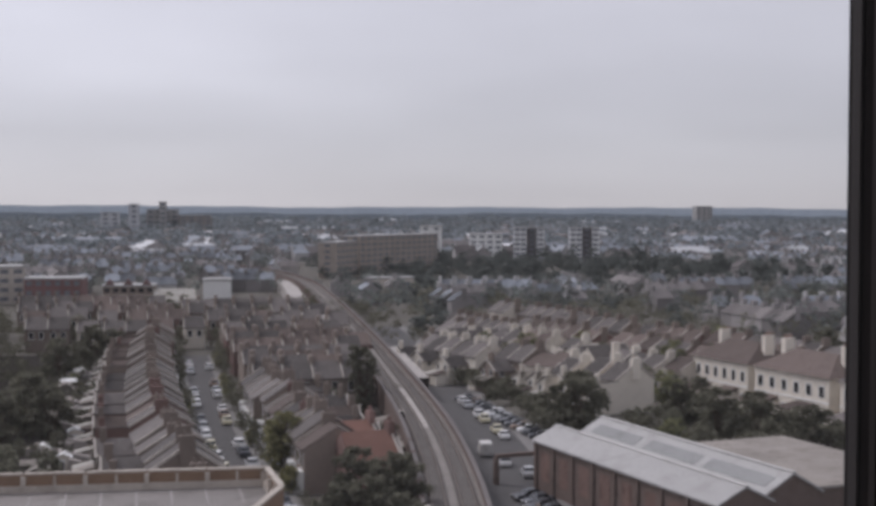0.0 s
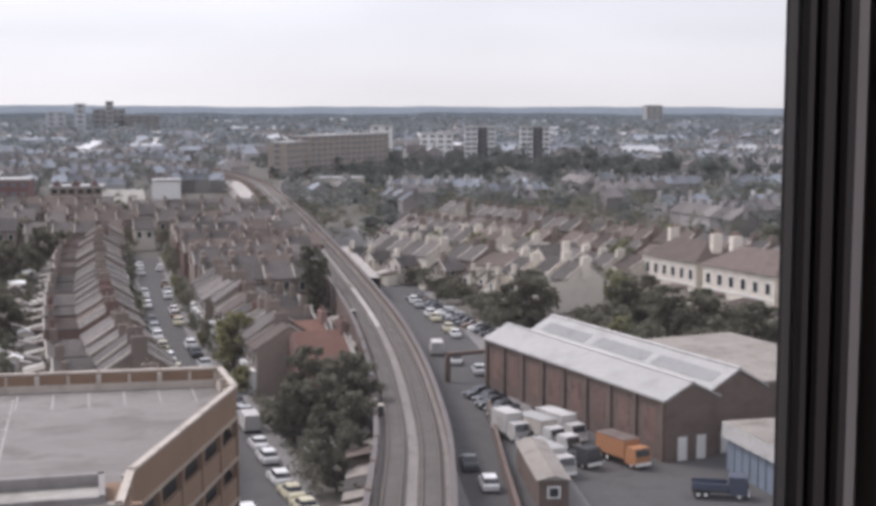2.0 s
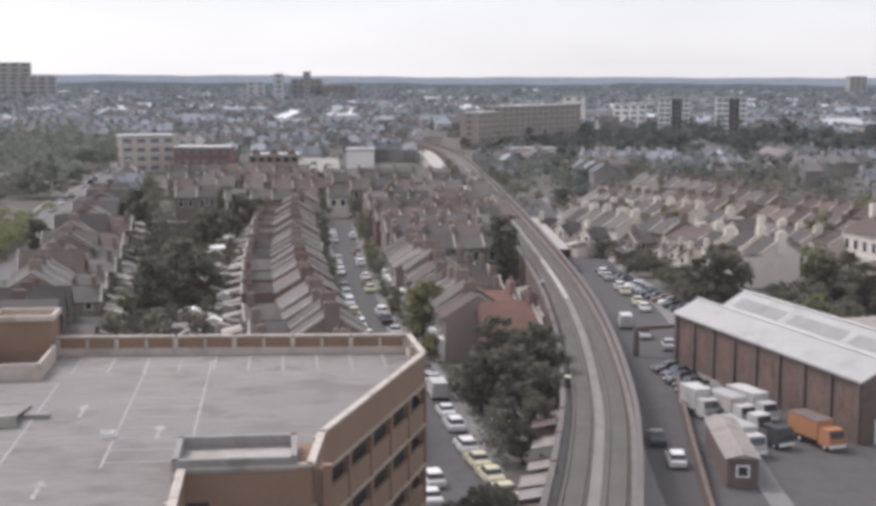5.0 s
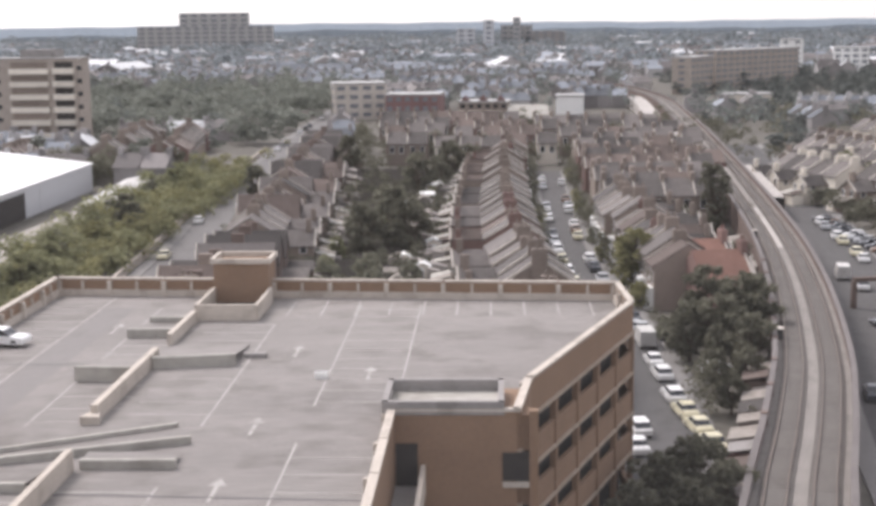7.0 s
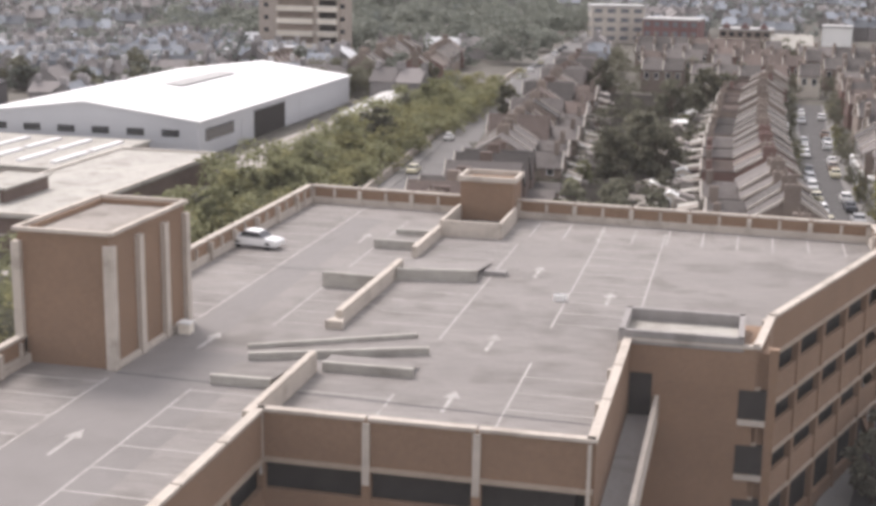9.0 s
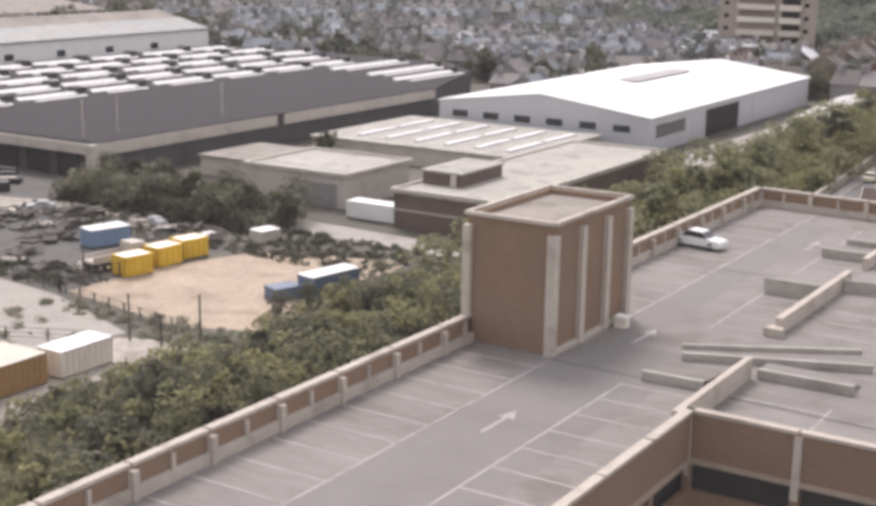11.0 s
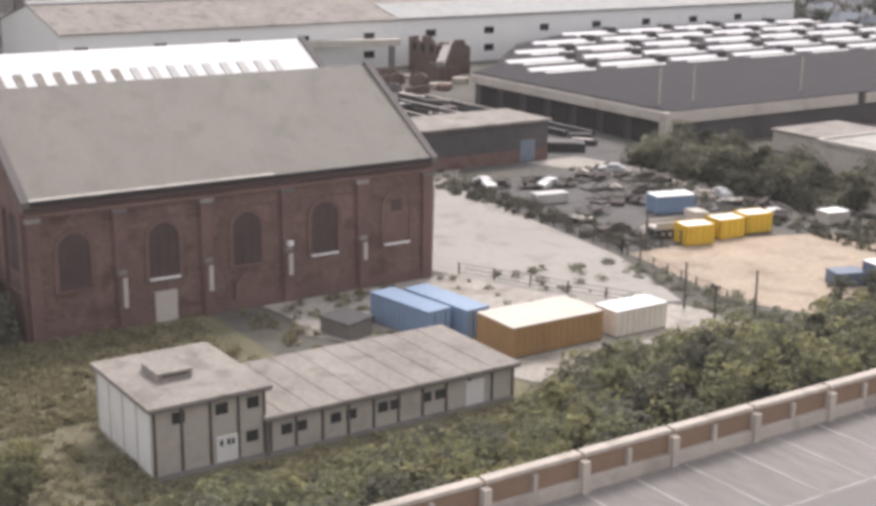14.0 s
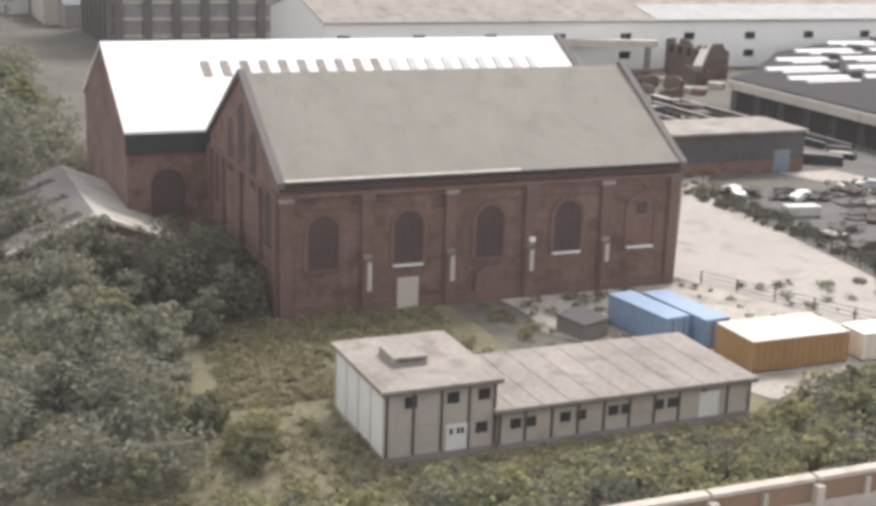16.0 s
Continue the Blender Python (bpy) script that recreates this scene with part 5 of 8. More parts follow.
flat_building("workshop", "long low workshop with a pale flat roof", -136.0, -123.0, 150.0, 164.0, 2.8, PANEL_GREY, ROOF_FELT)
for k in range(6):
    part("window", Mesh().pane((-126.5 + 6.4 * k, 209.0, 0), (1, 0), (0, -1), rect(-1.6, 3.4, 1.6, 4.6), 0.0, 0.05), STEEL_DK, white_shed, "dark strip window")
# the loading opening is a panel coloured as its inner shade
for y, w, z0, z1, mm in ((218.5, 13.0, 2.4, 4.6, GLASS), (230.0, 3.0, 0.2, 4.2, CLAD), (243.5, 17.0, 0.0, 5.0, SHADE_FILL), (264.0, 7.0, 0.3, 4.6, CLAD)):
    part("opening", Mesh().face_prism((-89.5, y, 0), (0, 1), (1, 0), rect(-w / 2, z0, w / 2, z1), 0.0, 0.06), mm, white_shed, "wide loading opening with its shade painted dark" if mm is SHADE_FILL else "")
part("ridge_light", Mesh().extrude([(-109.8, 8.84), (-106.0, 8.58), (-106.0, 8.64), (-109.8, 8.90)], "y", 240.0, 268.0), ROOF_GREY, white_shed, "grey rooflight strip")
for k in range(12):
    y = 84.0 + 15.5 * k
    for z in (2.2, 6.0):
        part("window", Mesh().pane((-245.5, y, 0), (0, 1), (1, 0), rect(-1.3, z, 1.3, z + 1.5), 0.0, 0.05), STEEL_DK, white_works, "dark window")
part("roof_band", Mesh().extrude([(-255.5, 12.42), (-245.1, 10.05), (-245.1, 10.2), (-255.5, 12.58)], "y", 153.0, 275.0), DULL_STRIP, white_works, "dark lower roof band")
part("roof_edge", Mesh().box(-264.6, 80.0, 14.2, -262.9, 152.0, 14.75), ROOF_WHITE, white_works, "white ridge capping")
block = flat_building("works_block", "tall grey-brown works block with upright piers", -330.0, -291.0, 48.0, 87.0, 32.0, CONCRETE_DK, ROOF_FELT)
for k in range(7):
    part("pier", Mesh().box(-291.0, 48.4 + 6.2 * k, 0, -290.2, 50.2 + 6.2 * k, 32.0), COPING_DK, block, "dark upright pier")
    part("pier", Mesh().box(-329.5 + 6.2 * k, 47.2, 0, -327.7 + 6.2 * k, 48.0, 32.0), COPING_DK, block, "dark upright pier")
for k in range(8):
    part("storey_band", Mesh().box(-291.0, 48.0, 3.6 * k + 2.4, -290.7, 87.0, 3.6 * k + 3.0), PANEL_GREY, block, "pale storey band")
gable_building("warehouse", "far long warehouse with a grey roof", -420.0, -340.0, 40.0, 330.0, 9.0, 13.0, "y", PANEL_GREY, ROOF_FELT)
ruin = thing("brick_ruin", "half-demolished brick building with broken walls", "ruin")
br = random.Random(8)
for x, y, w, h, turn in ((-240.0, 153.0, 10.5, 7.6, 1), (-229.6, 153.0, 7.5, 7.0, 0), (-240.0, 160.5, 10.5, 6.0, 1), (-240.0, 153.0, 7.5, 5.4, 0), (-227.0, 149.0, 6.0, 3.6, 1), (-222.0, 148.0, 4.5, 2.8, 0),
                         (-219.0, 140.0, 5.5, 2.8, 1), (-222.0, 135.0, 4.6, 2.2, 0), (-230.0, 138.0, 5.0, 2.0, 0), (-216.0, 133.0, 4.0, 1.6, 1), (-209.0, 132.0, 5.0, 1.6, 0)):
    top = [(0, 0), (w, 0), (w, h * br.uniform(0.75, 0.95)), (w * 0.83, h * br.uniform(0.85, 0.95)), (w * 0.78, h), (w * 0.5, h), (w * 0.46, h * br.uniform(0.8, 0.92)), (w * 0.3, h * 0.86), (w * 0.26, h * 0.97), (0, h * br.uniform(0.8, 0.95))]
    part("broken_wall", Mesh().face_prism((x, y, 0), (1, 0) if turn else (0, 1), (0, -1) if turn else (1, 0), top, 0.0, 0.6), SHED_BRICK if h > 3 else br.choice([SHED_BRICK, COPING_DK]), ruin)
part("upper_floor", Mesh().box(-239.9, 153.1, 3.4, -229.7, 160.4, 3.7), CONCRETE_DK, ruin, "broken concrete floor")
for k in range(3):
    # dark plate on the wall as the shade of the hole
    part("window_hole", Mesh().box(-238.4 + 3.2 * k, 152.36, 4.4, -237.0 + 3.2 * k, 152.41, 6.0), SHADE_FILL, ruin, "empty window hole with its shade painted dark")
part("chute", Mesh().bar((-232.0, 157.0), (-214.0, 143.0), 1.6, 0.9, 5.6, 4.0), CONCRETE_DK, ruin, "grey sloping steel chute")
for k in range(9):
    x, y, r = br.uniform(-240, -205), br.uniform(138, 152), br.uniform(1.0, 2.4)
    part("rubble", Mesh().prism([(x + r * math.cos(0.9 * j) * br.uniform(0.7, 1.2), y + r * math.sin(0.9 * j) * br.uniform(0.7, 1.2)) for j in range(7)], 0, br.uniform(0.4, 1.3)), br.choice([RED_BRICK, CONCRETE, STOCK_BRICK]), ruin)
gantry = thing("gantry", "grey covered beam between the works and the ruin", "gantry")
part("beam", Mesh().bar((-245.4, 128.0), (-240.0, 150.0), 2.2, 1.4, 5.2), PANEL_GREY, gantry)
part("support", Mesh().box(-241.0, 148.0, 0, -240.0, 149.0, 5.2), CONCRETE_DK, gantry)
for k in range(9):
    y = 104.0 + 3.4 * k
    t = thing("rail_stack", "long row of dark stacked steel in the depot yard", "stack", (-205.0 + 2.0 * (k % 3), y, 0), 2.0, "steel rows in the depot yard")
    part("girder", Mesh().box(0, 0, 0.2, 44, 0.9, 1.0), STEEL_DK, t)
    part("bearer", Mesh().box(2, -0.3, 0, 2.4, 1.2, 0.2), RUST, t)
    part("bearer", Mesh().box(40, -0.3, 0, 40.4, 1.2, 0.2), RUST, t)
    part("top_bar", Mesh().box(3 * (k % 4), 0.1, 1.0, 24 + 5 * (k % 3), 0.4, 1.15), (PANEL_GREY, RUST)[k % 2], t)
rr = random.Random(12)
for k in range(26):
    x, y = rr.uniform(-215, -150), rr.uniform(104, 130)
    t = thing("pallet_stack", "stack of rusty steel and timber in the depot yard", "stack", (x, y, 0), rr.uniform(0, 90), "stacks in the depot yard")
    w, d, h = rr.uniform(2, 7), rr.uniform(1, 3), rr.uniform(0.4, 1.6)
    part("bale", Mesh().box(0, 0, 0, w, d, h), rr.choice([RUST, CONCRETE_DK, STEEL_DK, STEEL_DK]), t)
    part("top_board", Mesh().box(-0.2, 0.1, h, w * 0.8, d - 0.1, h + 0.12), rr.choice([RUST, COPING_DK, PANEL_GREY]), t)


def tower_block_details():
    b, o, u, n = tower_block, (-142.0, 378.0, 0.0), (1, 0), (0, -1)
    for k in range(7):
        z = 1.6 + 3.6 * k
        part("recess", Mesh().face_prism(o, u, n, rect(6.0, z + 1.5, 16.6, z + 3.4), 0.0, 0.05), STOCK_BRICK, b, "brown balcony recess")
        part("balcony", Mesh().face_prism(o, u, n, rect(5.8, z, 16.9, z + 1.5), 0.0, 1.1), RENDER_W, b, "pale balcony front")
        # dark panel painted as the shade behind the cream balconies
        part("recess", Mesh().face_prism(o, u, n, rect(18.6, z + 1.6, 23.8, z + 3.4), 0.0, 0.05), SHADE_FILL, b)
        part("balcony", Mesh().face_prism(o, u, n, rect(18.2, z, 24.2, z + 1.6), 0.0, 1.4), RENDER_W, b, "cream balcony front")
        part("window", Mesh().pane(o, u, n, rect(24.9, z + 1.0, 26.3, z + 2.2), 0.0, 0.05), STEEL_DK, b)
        part("window", Mesh().pane(o, u, n, rect(1.6, z + 1.0, 3.0, z + 2.2), 0.0, 0.05), STEEL_DK, b)
    part("roof_house", Mesh().box(-134, 381, 27.8, -124, 389, 30.0), CONCRETE_DK, b)


tower_block_details()
store = thing("low_store", "long low store with a white sheet roof behind the avenue", "store", (-72.0, 246.0, 0), 3.6)
part("wall", Mesh().box(-5.5, 0, 0, 0, 78, 2.9), CLAD, store)
part("roof", Mesh().extrude([(-5.9, 2.9), (0.4, 2.9), (0.4, 3.1), (-2.7, 3.7), (-5.9, 3.1)], "y", -0.4, 78.4), LORRY_W, store, "dull white sheet roof")
for k in range(9):
    part("door", Mesh().box(0.0, 3.0 + 8.4 * k, 0.1, 0.06, 6.4 + 8.4 * k, 2.5), BLUE_PALE, store, "grey-blue roller door")


def flats(name, label, at, rz, l, d, h, wall_m, storeys, bands=True, cat="flats", per=4.0):
    # distant blocks take panes with haze in their colour, not dark glass
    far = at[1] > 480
    b = thing(name, label, cat, at, rz)
    part("wall", Mesh().box(0, 0, 0, l, d, h), wall_m, b)
    part("roof", Mesh().box(-0.3, -0.3, h, l + 0.3, d + 0.3, h + 0.6), ROOF_GREY, b)
    sh = h / storeys
    cols = max(1, int(l / per))
    for k in range(storeys):
        z = k * sh + sh * 0.35
        if bands:
            part("band", Mesh().box(-0.05, -0.25, k * sh, l + 0.05, 0.0, k * sh + sh * 0.3), PAINT_W if wall_m is not STOCK_BRICK else PANEL_GREY, b)
        for j in range(cols):
            x = (j + 0.5) * l / cols
            if per < 20:
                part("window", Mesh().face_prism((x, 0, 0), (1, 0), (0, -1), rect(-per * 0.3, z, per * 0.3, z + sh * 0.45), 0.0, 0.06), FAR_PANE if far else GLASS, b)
        for j in range(max(1, int(d / per))):
            y = (j + 0.5) * d / max(1, int(d / per))
            if per < 20:
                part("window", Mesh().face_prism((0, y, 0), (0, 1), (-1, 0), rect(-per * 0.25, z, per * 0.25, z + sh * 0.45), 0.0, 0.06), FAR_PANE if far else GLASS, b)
    return b


flats("slab_block", "tall pale brown end block of flats", (97, 672, 0), 60.0, 30, 10, 18.0, TOWER_BR, 6, False, per=6.0)
flats("slab_block", "long brown brick block of flats", (114, 704, 0), 49.0, 86, 12, 20.5, TOWER_BR, 7, False, per=6.0)
flats("white_flats", "white rendered end block of flats", (176, 846, 0), -12.0, 14, 14, 24.0, PAINT_W, 7, False, per=5.0)
flats("white_flats", "white rendered block of flats with window bands", (218.7, 886, 0), -13.0, 22, 14, 18.0, PAINT_W, 5, True, per=5.5)
flats("white_flats", "grey and white block of flats", (245.5, 870, 0), -13.0, 8, 14, 22.5, CLAD, 7, True, per=4.0)
flats("dark_flats", "dark grey block of flats", (254.5, 868, 0), -13.0, 5, 14, 22.5, STORE_DK, 7, False, per=4.0)
flats("white_flats", "grey and white block of flats", (260.5, 867, 0), -13.0, 5, 14, 22.5, CLAD, 7, True, per=4.0)
flats("white_flats", "grey and white block of flats", (276, 844, 0), -14.0, 8, 14, 23.0, CLAD, 7, True, per=4.0)
flats("dark_flats", "dark grey block of flats", (284.5, 842, 0), -14.0, 5, 14, 23.0, STORE_DK, 7, False, per=4.0)
flats("white_flats", "grey and white block of flats", (290, 840.5, 0), -14.0, 5, 14, 23.0, CLAD, 7, True, per=4.0)
flats("low_hall", "low pale-walled hall beside the railway", (92, 548, 0), 3.0, 20, 10, 6.5, RENDER_W, 1, False, "hall", 6.0)
flats("office_block", "pale office block over shops", (-60.6, 515, 0), 12.0, 20, 16, 13.5, PANEL_GREY, 4, False, "offices", 5.0)
flats("office_block", "long red brick office block with dark window bands", (-40, 500, 0), -6.0, 20, 16, 10.0, OFFICE_RED, 3, False, "offices", 3.2)
mansion = flats("mansion_block", "yellow and red brick gabled mansion block", (-12.0, 468, 0), -5.0, 17, 12, 9.0, STOCK_BRICK, 3, False, "flats", 2.8)
for x in (2.4, 8.5, 14.6):
    part("gable", Mesh().face_prism((x, 0.0, 9.0), (1, 0), (0, -1), [(-2.0, 0), (2.0, 0), (0, 2.8)], -0.4, 0.2), OFFICE_RED, mansion, "red brick gable")
for z in (2.9, 5.9):
    part("string_course", Mesh().box(-0.1, -0.2, z, 17.1, 0.0, z + 0.4), RENDER_W, mansion, "cream stone band")
gable_building("hall_building", "low hall with a pale sheet roof", 5.0, 18.5, 458.0, 476.0, 4.0, 8.0, "x", STOCK_BRICK, ROOF_PALE)
flats("depository", "plain white-walled tall store", (20.8, 452.4, 0), -5.0, 9.0, 10, 11.5, PAINT_W, 1, False, "store", 30.0)
flats("hospital_block", "large pale hospital block far off", (-428, 1850, 0), 8.0, 94, 40, 54.0, ROOF_GREY, 8, False, "hospital", 12.0)
flats("hospital_block", "long grey hospital wing far off", (-484, 1840, 0), 8.0, 184, 40, 36.0, ROOF_GREY, 6, False, "hospital", 12.0)
for x, y, w, h, mm in ((-48, 1800, 24, 29, CLAD), (-13, 1800, 14, 40, CLAD), (10, 1815, 42, 33, ROOF_GREY), (26, 1800, 10, 43, ROOF_GREY), (52, 1790, 42, 25, CONCRETE_DK), (1080, 2500, 34, 40, ROOF_GREY), (-326, 720, 32, 60, TOWER_BR)):
    flats("tall_block", "tall block of flats far off", (x, y, 0), 0.0, w, 20, h, mm, max(5, h // 6), y < 900, "tower", 10.0)


# ---------------------------------------------------------------- terraced houses
def house(wall_m, roof_m, w=5.2, d=8.4, eave=5.7, ridge=8.3, wing=True, bay=True, label="", plain=False, flip=False):
    """A terraced house: front along local x, facing -y, ridge along x."""
    h = thing("terraced_house", label, "house", group="terraced houses")
    c = d / 2
    part("wall", Mesh().extrude([(0, 0), (d, 0), (d, eave), (c, ridge), (0, eave)], "x", 0, w), wall_m, h)
    s = (ridge - eave) / c
    for a, b, za, zb in ((-0.35, c, eave - 0.35 * s, ridge), (c, d + 0.35, ridge, eave - 0.35 * s)):
        part("roof", Mesh().extrude([(a, za + 0.02), (b, zb + 0.02), (b, zb + 0.2), (a, za + 0.2)], "x", 0.06, w - 0.06), roof_m, h)
    part("party_wall", Mesh().extrude([(-0.3, eave - 0.1), (c, ridge + 0.1), (d + 0.3, eave - 0.1), (d + 0.3, eave + 0.3), (c, ridge + 0.42), (-0.3, eave + 0.3)][:3] + [(d + 0.3, eave + 0.25), (c, ridge + 0.42), (-0.3, eave + 0.25)], "x", -0.12, 0.1), PANEL_GREY, h)
    if plain:
        part("chimney", Mesh().box(-0.35, c - 0.9, eave, 0.45, c + 0.9, ridge + 1.3), STOCK_BRICK, h)
        for x in (w * 0.27, w * 0.73):
            m = Mesh().face_prism((x, 0, 3.4), (1, 0), (0, -1), rect(-0.6, -0.12, 0.6, 1.7), 0.0, 0.06)
            part("window", m.pane((x, 0, 3.4), (1, 0), (0, -1), rect(-0.5, 0, 0.5, 1.6), 0.06, 0.075), PAINT_W, h)
        return h
    stack = Mesh().box(-0.35, c - 0.9, eave, 0.45, c + 0.9, ridge + 1.3)
    for k in range(2):
        stack.tube((0.05, c - 0.4 + 0.8 * k, ridge + 1.3), (0.05, c - 0.4 + 0.8 * k, ridge + 1.9), 0.16, 0.12, 6)
    part("chimney", stack, wall_m, h)

    def window(x, y, z, ww, hh, n):
        o = (x, y, z)
        m = Mesh().face_prism(o, (1, 0), n, rect(-ww / 2 - 0.1, -0.12, ww / 2 + 0.1, hh + 0.1), 0.0, 0.06)
        m.pane(o, (1, 0), n, rect(-ww / 2, 0, ww / 2, hh), 0.06, 0.075)
        part("window", m, PAINT_W, h)

    window(w * 0.27, 0, 3.4, 1.0, 1.6, (0, -1)), window(w * 0.73, 0, 3.4, 1.0, 1.6, (0, -1))
    if bay:
        m = Mesh().prism([(w * 0.4, 0), (w * 0.5, -0.9), (w * 0.82, -0.9), (w * 0.92, 0)], 0, 2.9)
        part("bay_window", m.pane((w * 0.66, -0.9, 0.9), (1, 0), (0, -1), rect(-0.7, 0, 0.7, 1.6), 0.0, 0.03), PAINT_W, h, "pale bay window")
    part("front_door", Mesh().face_prism((w * 0.2, 0, 0), (1, 0), (0, -1), rect(-0.45, 0.1, 0.45, 2.2), 0.0, 0.06), BLUE_DK, h)
    window(w * 0.75, d, 3.4, 0.9, 1.4, (0, 1))
    if wing:
        x1, wd, we = w * 0.52, 4.8, 4.3

        def fx(pts):
            return [(w - u, z_) for u, z_ in pts] if flip else pts

        x_in = w - x1 if flip else x1
        side = (-1, 0) if flip else (1, 0)
        part("rear_wing", Mesh().extrude(fx([(0.0, 0), (x1, 0), (x1, we - 0.4), (0.0, we + 1.3)]), "y", d, d + wd), wall_m, h)
        part("wing_roof", Mesh().extrude(fx([(0.0, we + 1.32), (x1 + 0.3, we - 0.6), (x1 + 0.3, we - 0.44), (0.0, we + 1.5)]), "y", d - 0.6, d + wd + 0.15), roof_m, h)
        part("wing_coping", Mesh().extrude(fx([(0.0, we + 1.5), (x1 + 0.35, we - 0.44), (x1 + 0.35, we - 0.3), (0.0, we + 1.66)]), "y", d + wd + 0.0, d + wd + 0.3), PANEL_GREY, h, "pale wing coping")
        part("wing_chimney", Mesh().box(w - 0.55 if flip else 0.0, d + wd - 1.3, we, w if flip else 0.55, d + wd - 0.5, we + 3.0), wall_m, h)
        for yy, zz in ((d + 3.2, 2.9),):
            m = Mesh().face_prism((x_in, yy, zz), (0, 1), side, rect(-0.55, -0.1, 0.55, 1.1), 0.0, 0.05)
            part("window", m.pane((x_in, yy, zz), (0, 1), side, rect(-0.42, 0, 0.42, 1.0), 0.05, 0.06), PAINT_W, h)
        pale = roof_m is SLATE and not flip
        part("extension", Mesh().box(w - x1 * 0.95 if flip else 0.2, d + wd + 0.3, 0, w - 0.2 if flip else x1 * 0.95, d + wd + 2.8, 2.1), RENDER_W if pale else wall_m, h, "single-storey extension")
        part("extension_roof", Mesh().extrude([(d + wd + 0.3, 2.7), (d + wd + 3.0, 2.1), (d + wd + 3.0, 2.22), (d + wd + 0.3, 2.82)], "x", w - x1 if flip else 0.1, w - 0.1 if flip else x1), (ROOF_PALE if pale else ROOF_FELT if wall_m is STOCK_BRICK else TILE_BR), h, "sheet roof")
        window((x_in + (w if flip else 0)) * 0.5, d + wd, 3.0, 0.8, 1.0, (0, 1))
    return h


KINDS = [house(STOCK_BRICK, SLATE, label="stock brick terraced house with a slate roof"),
         house(STOCK_BRICK, TILE_BR, label="stock brick terraced house with a brown tiled roof"),
         house(RED_BRICK, SLATE, label="red brick terraced house with a slate roof"),
         house(RENDER_W, SLATE, label="cream rendered terraced house with a slate roof"),
         house(RENDER_W, TILE_BR, 5.6, 8.6, 6.4, 8.8, True, True, "cream rendered terraced house with a brown tiled roof"),
         house(RED_BRICK, TILE_RED, 6.5, 8.0, 5.0, 7.8, False, True, "red brick house with a red tiled roof"),
         house(STOCK_BRICK, SLATE, label="distant stock brick terraced house with a slate roof", plain=True),
         house(RED_BRICK, TILE_BR, label="distant red brick terraced house with a tiled roof", plain=True),
         house(RENDER_W, SLATE, label="distant cream terraced house with a slate roof", plain=True)]


def gabled_house(wall_m, roof_m, label, w=6.4, d=9.5, eave=5.4, ridge=8.6):
    """A house with its gable to the street: front along local x, facing -y, ridge along y."""
    h = thing("gabled_house", label, "house", group="gabled houses")
    c = w / 2
    part("wall", Mesh().extrude([(0, 0), (w, 0), (w, eave), (c, ridge), (0, eave)], "y", 0, d), wall_m, h)
    s = (ridge - eave) / c
    for a, b, za, zb in ((-0.35, c, eave - 0.35 * s, ridge), (c, w + 0.35, ridge, eave - 0.35 * s)):
        part("roof", Mesh().extrude([(a, za + 0.02), (b, zb + 0.02), (b, zb + 0.2), (a, za + 0.2)], "y", -0.25, d + 0.2), roof_m, h)
    for a, b, za, zb in ((-0.4, c, eave - 0.4 * s, ridge), (c, w + 0.4, ridge, eave - 0.4 * s)):
        part("barge_board", Mesh().extrude([(a, za - 0.1), (b, zb - 0.1), (b, zb + 0.26), (a, za + 0.26)], "y", -0.36, -0.25), RENDER_W, h, "pale barge board")
    part("chimney", Mesh().box(-0.1, d * 0.4, eave - 1, 0.7, d * 0.4 + 1.6, ridge + 1.0), wall_m, h)
    for x, z in ((w * 0.27, 0.9), (w * 0.27, 3.6), (w * 0.73, 3.6)):
        m = Mesh().face_prism((x, 0, z), (1, 0), (0, -1), rect(-0.7, -0.12, 0.7, 1.7), 0.0, 0.06)
        part("window", m.pane((x, 0, z), (1, 0), (0, -1), rect(-0.6, 0, 0.6, 1.6), 0.06, 0.075), PAINT_W, h)
    part("front_door", Mesh().face_prism((w * 0.73, 0, 0), (1, 0), (0, -1), rect(-0.45, 0.1, 0.45, 2.2), 0.0, 0.06), BLUE_DK, h)
    part("rear_wing", Mesh().extrude([(0.4, 0), (w * 0.55, 0), (w * 0.55, 2.6), (0.4, 3.4)], "y", d, d + 3.5), wall_m, h)
    part("wing_roof", Mesh().extrude([(0.3, 3.45), (w * 0.55 + 0.2, 2.55), (w * 0.55 + 0.2, 2.7), (0.3, 3.6)], "y", d, d + 3.7), roof_m, h)
    return h


KINDS += [gabled_house(SHED_BRICK, SLATE, "dark brick gabled house with pale barge boards"),
          gabled_house(STOCK_BRICK, TILE_BR, "stock brick gabled house with a brown tiled roof"),
          gabled_house(RENDER_W, SLATE, "cream rendered gabled house with a slate roof")]
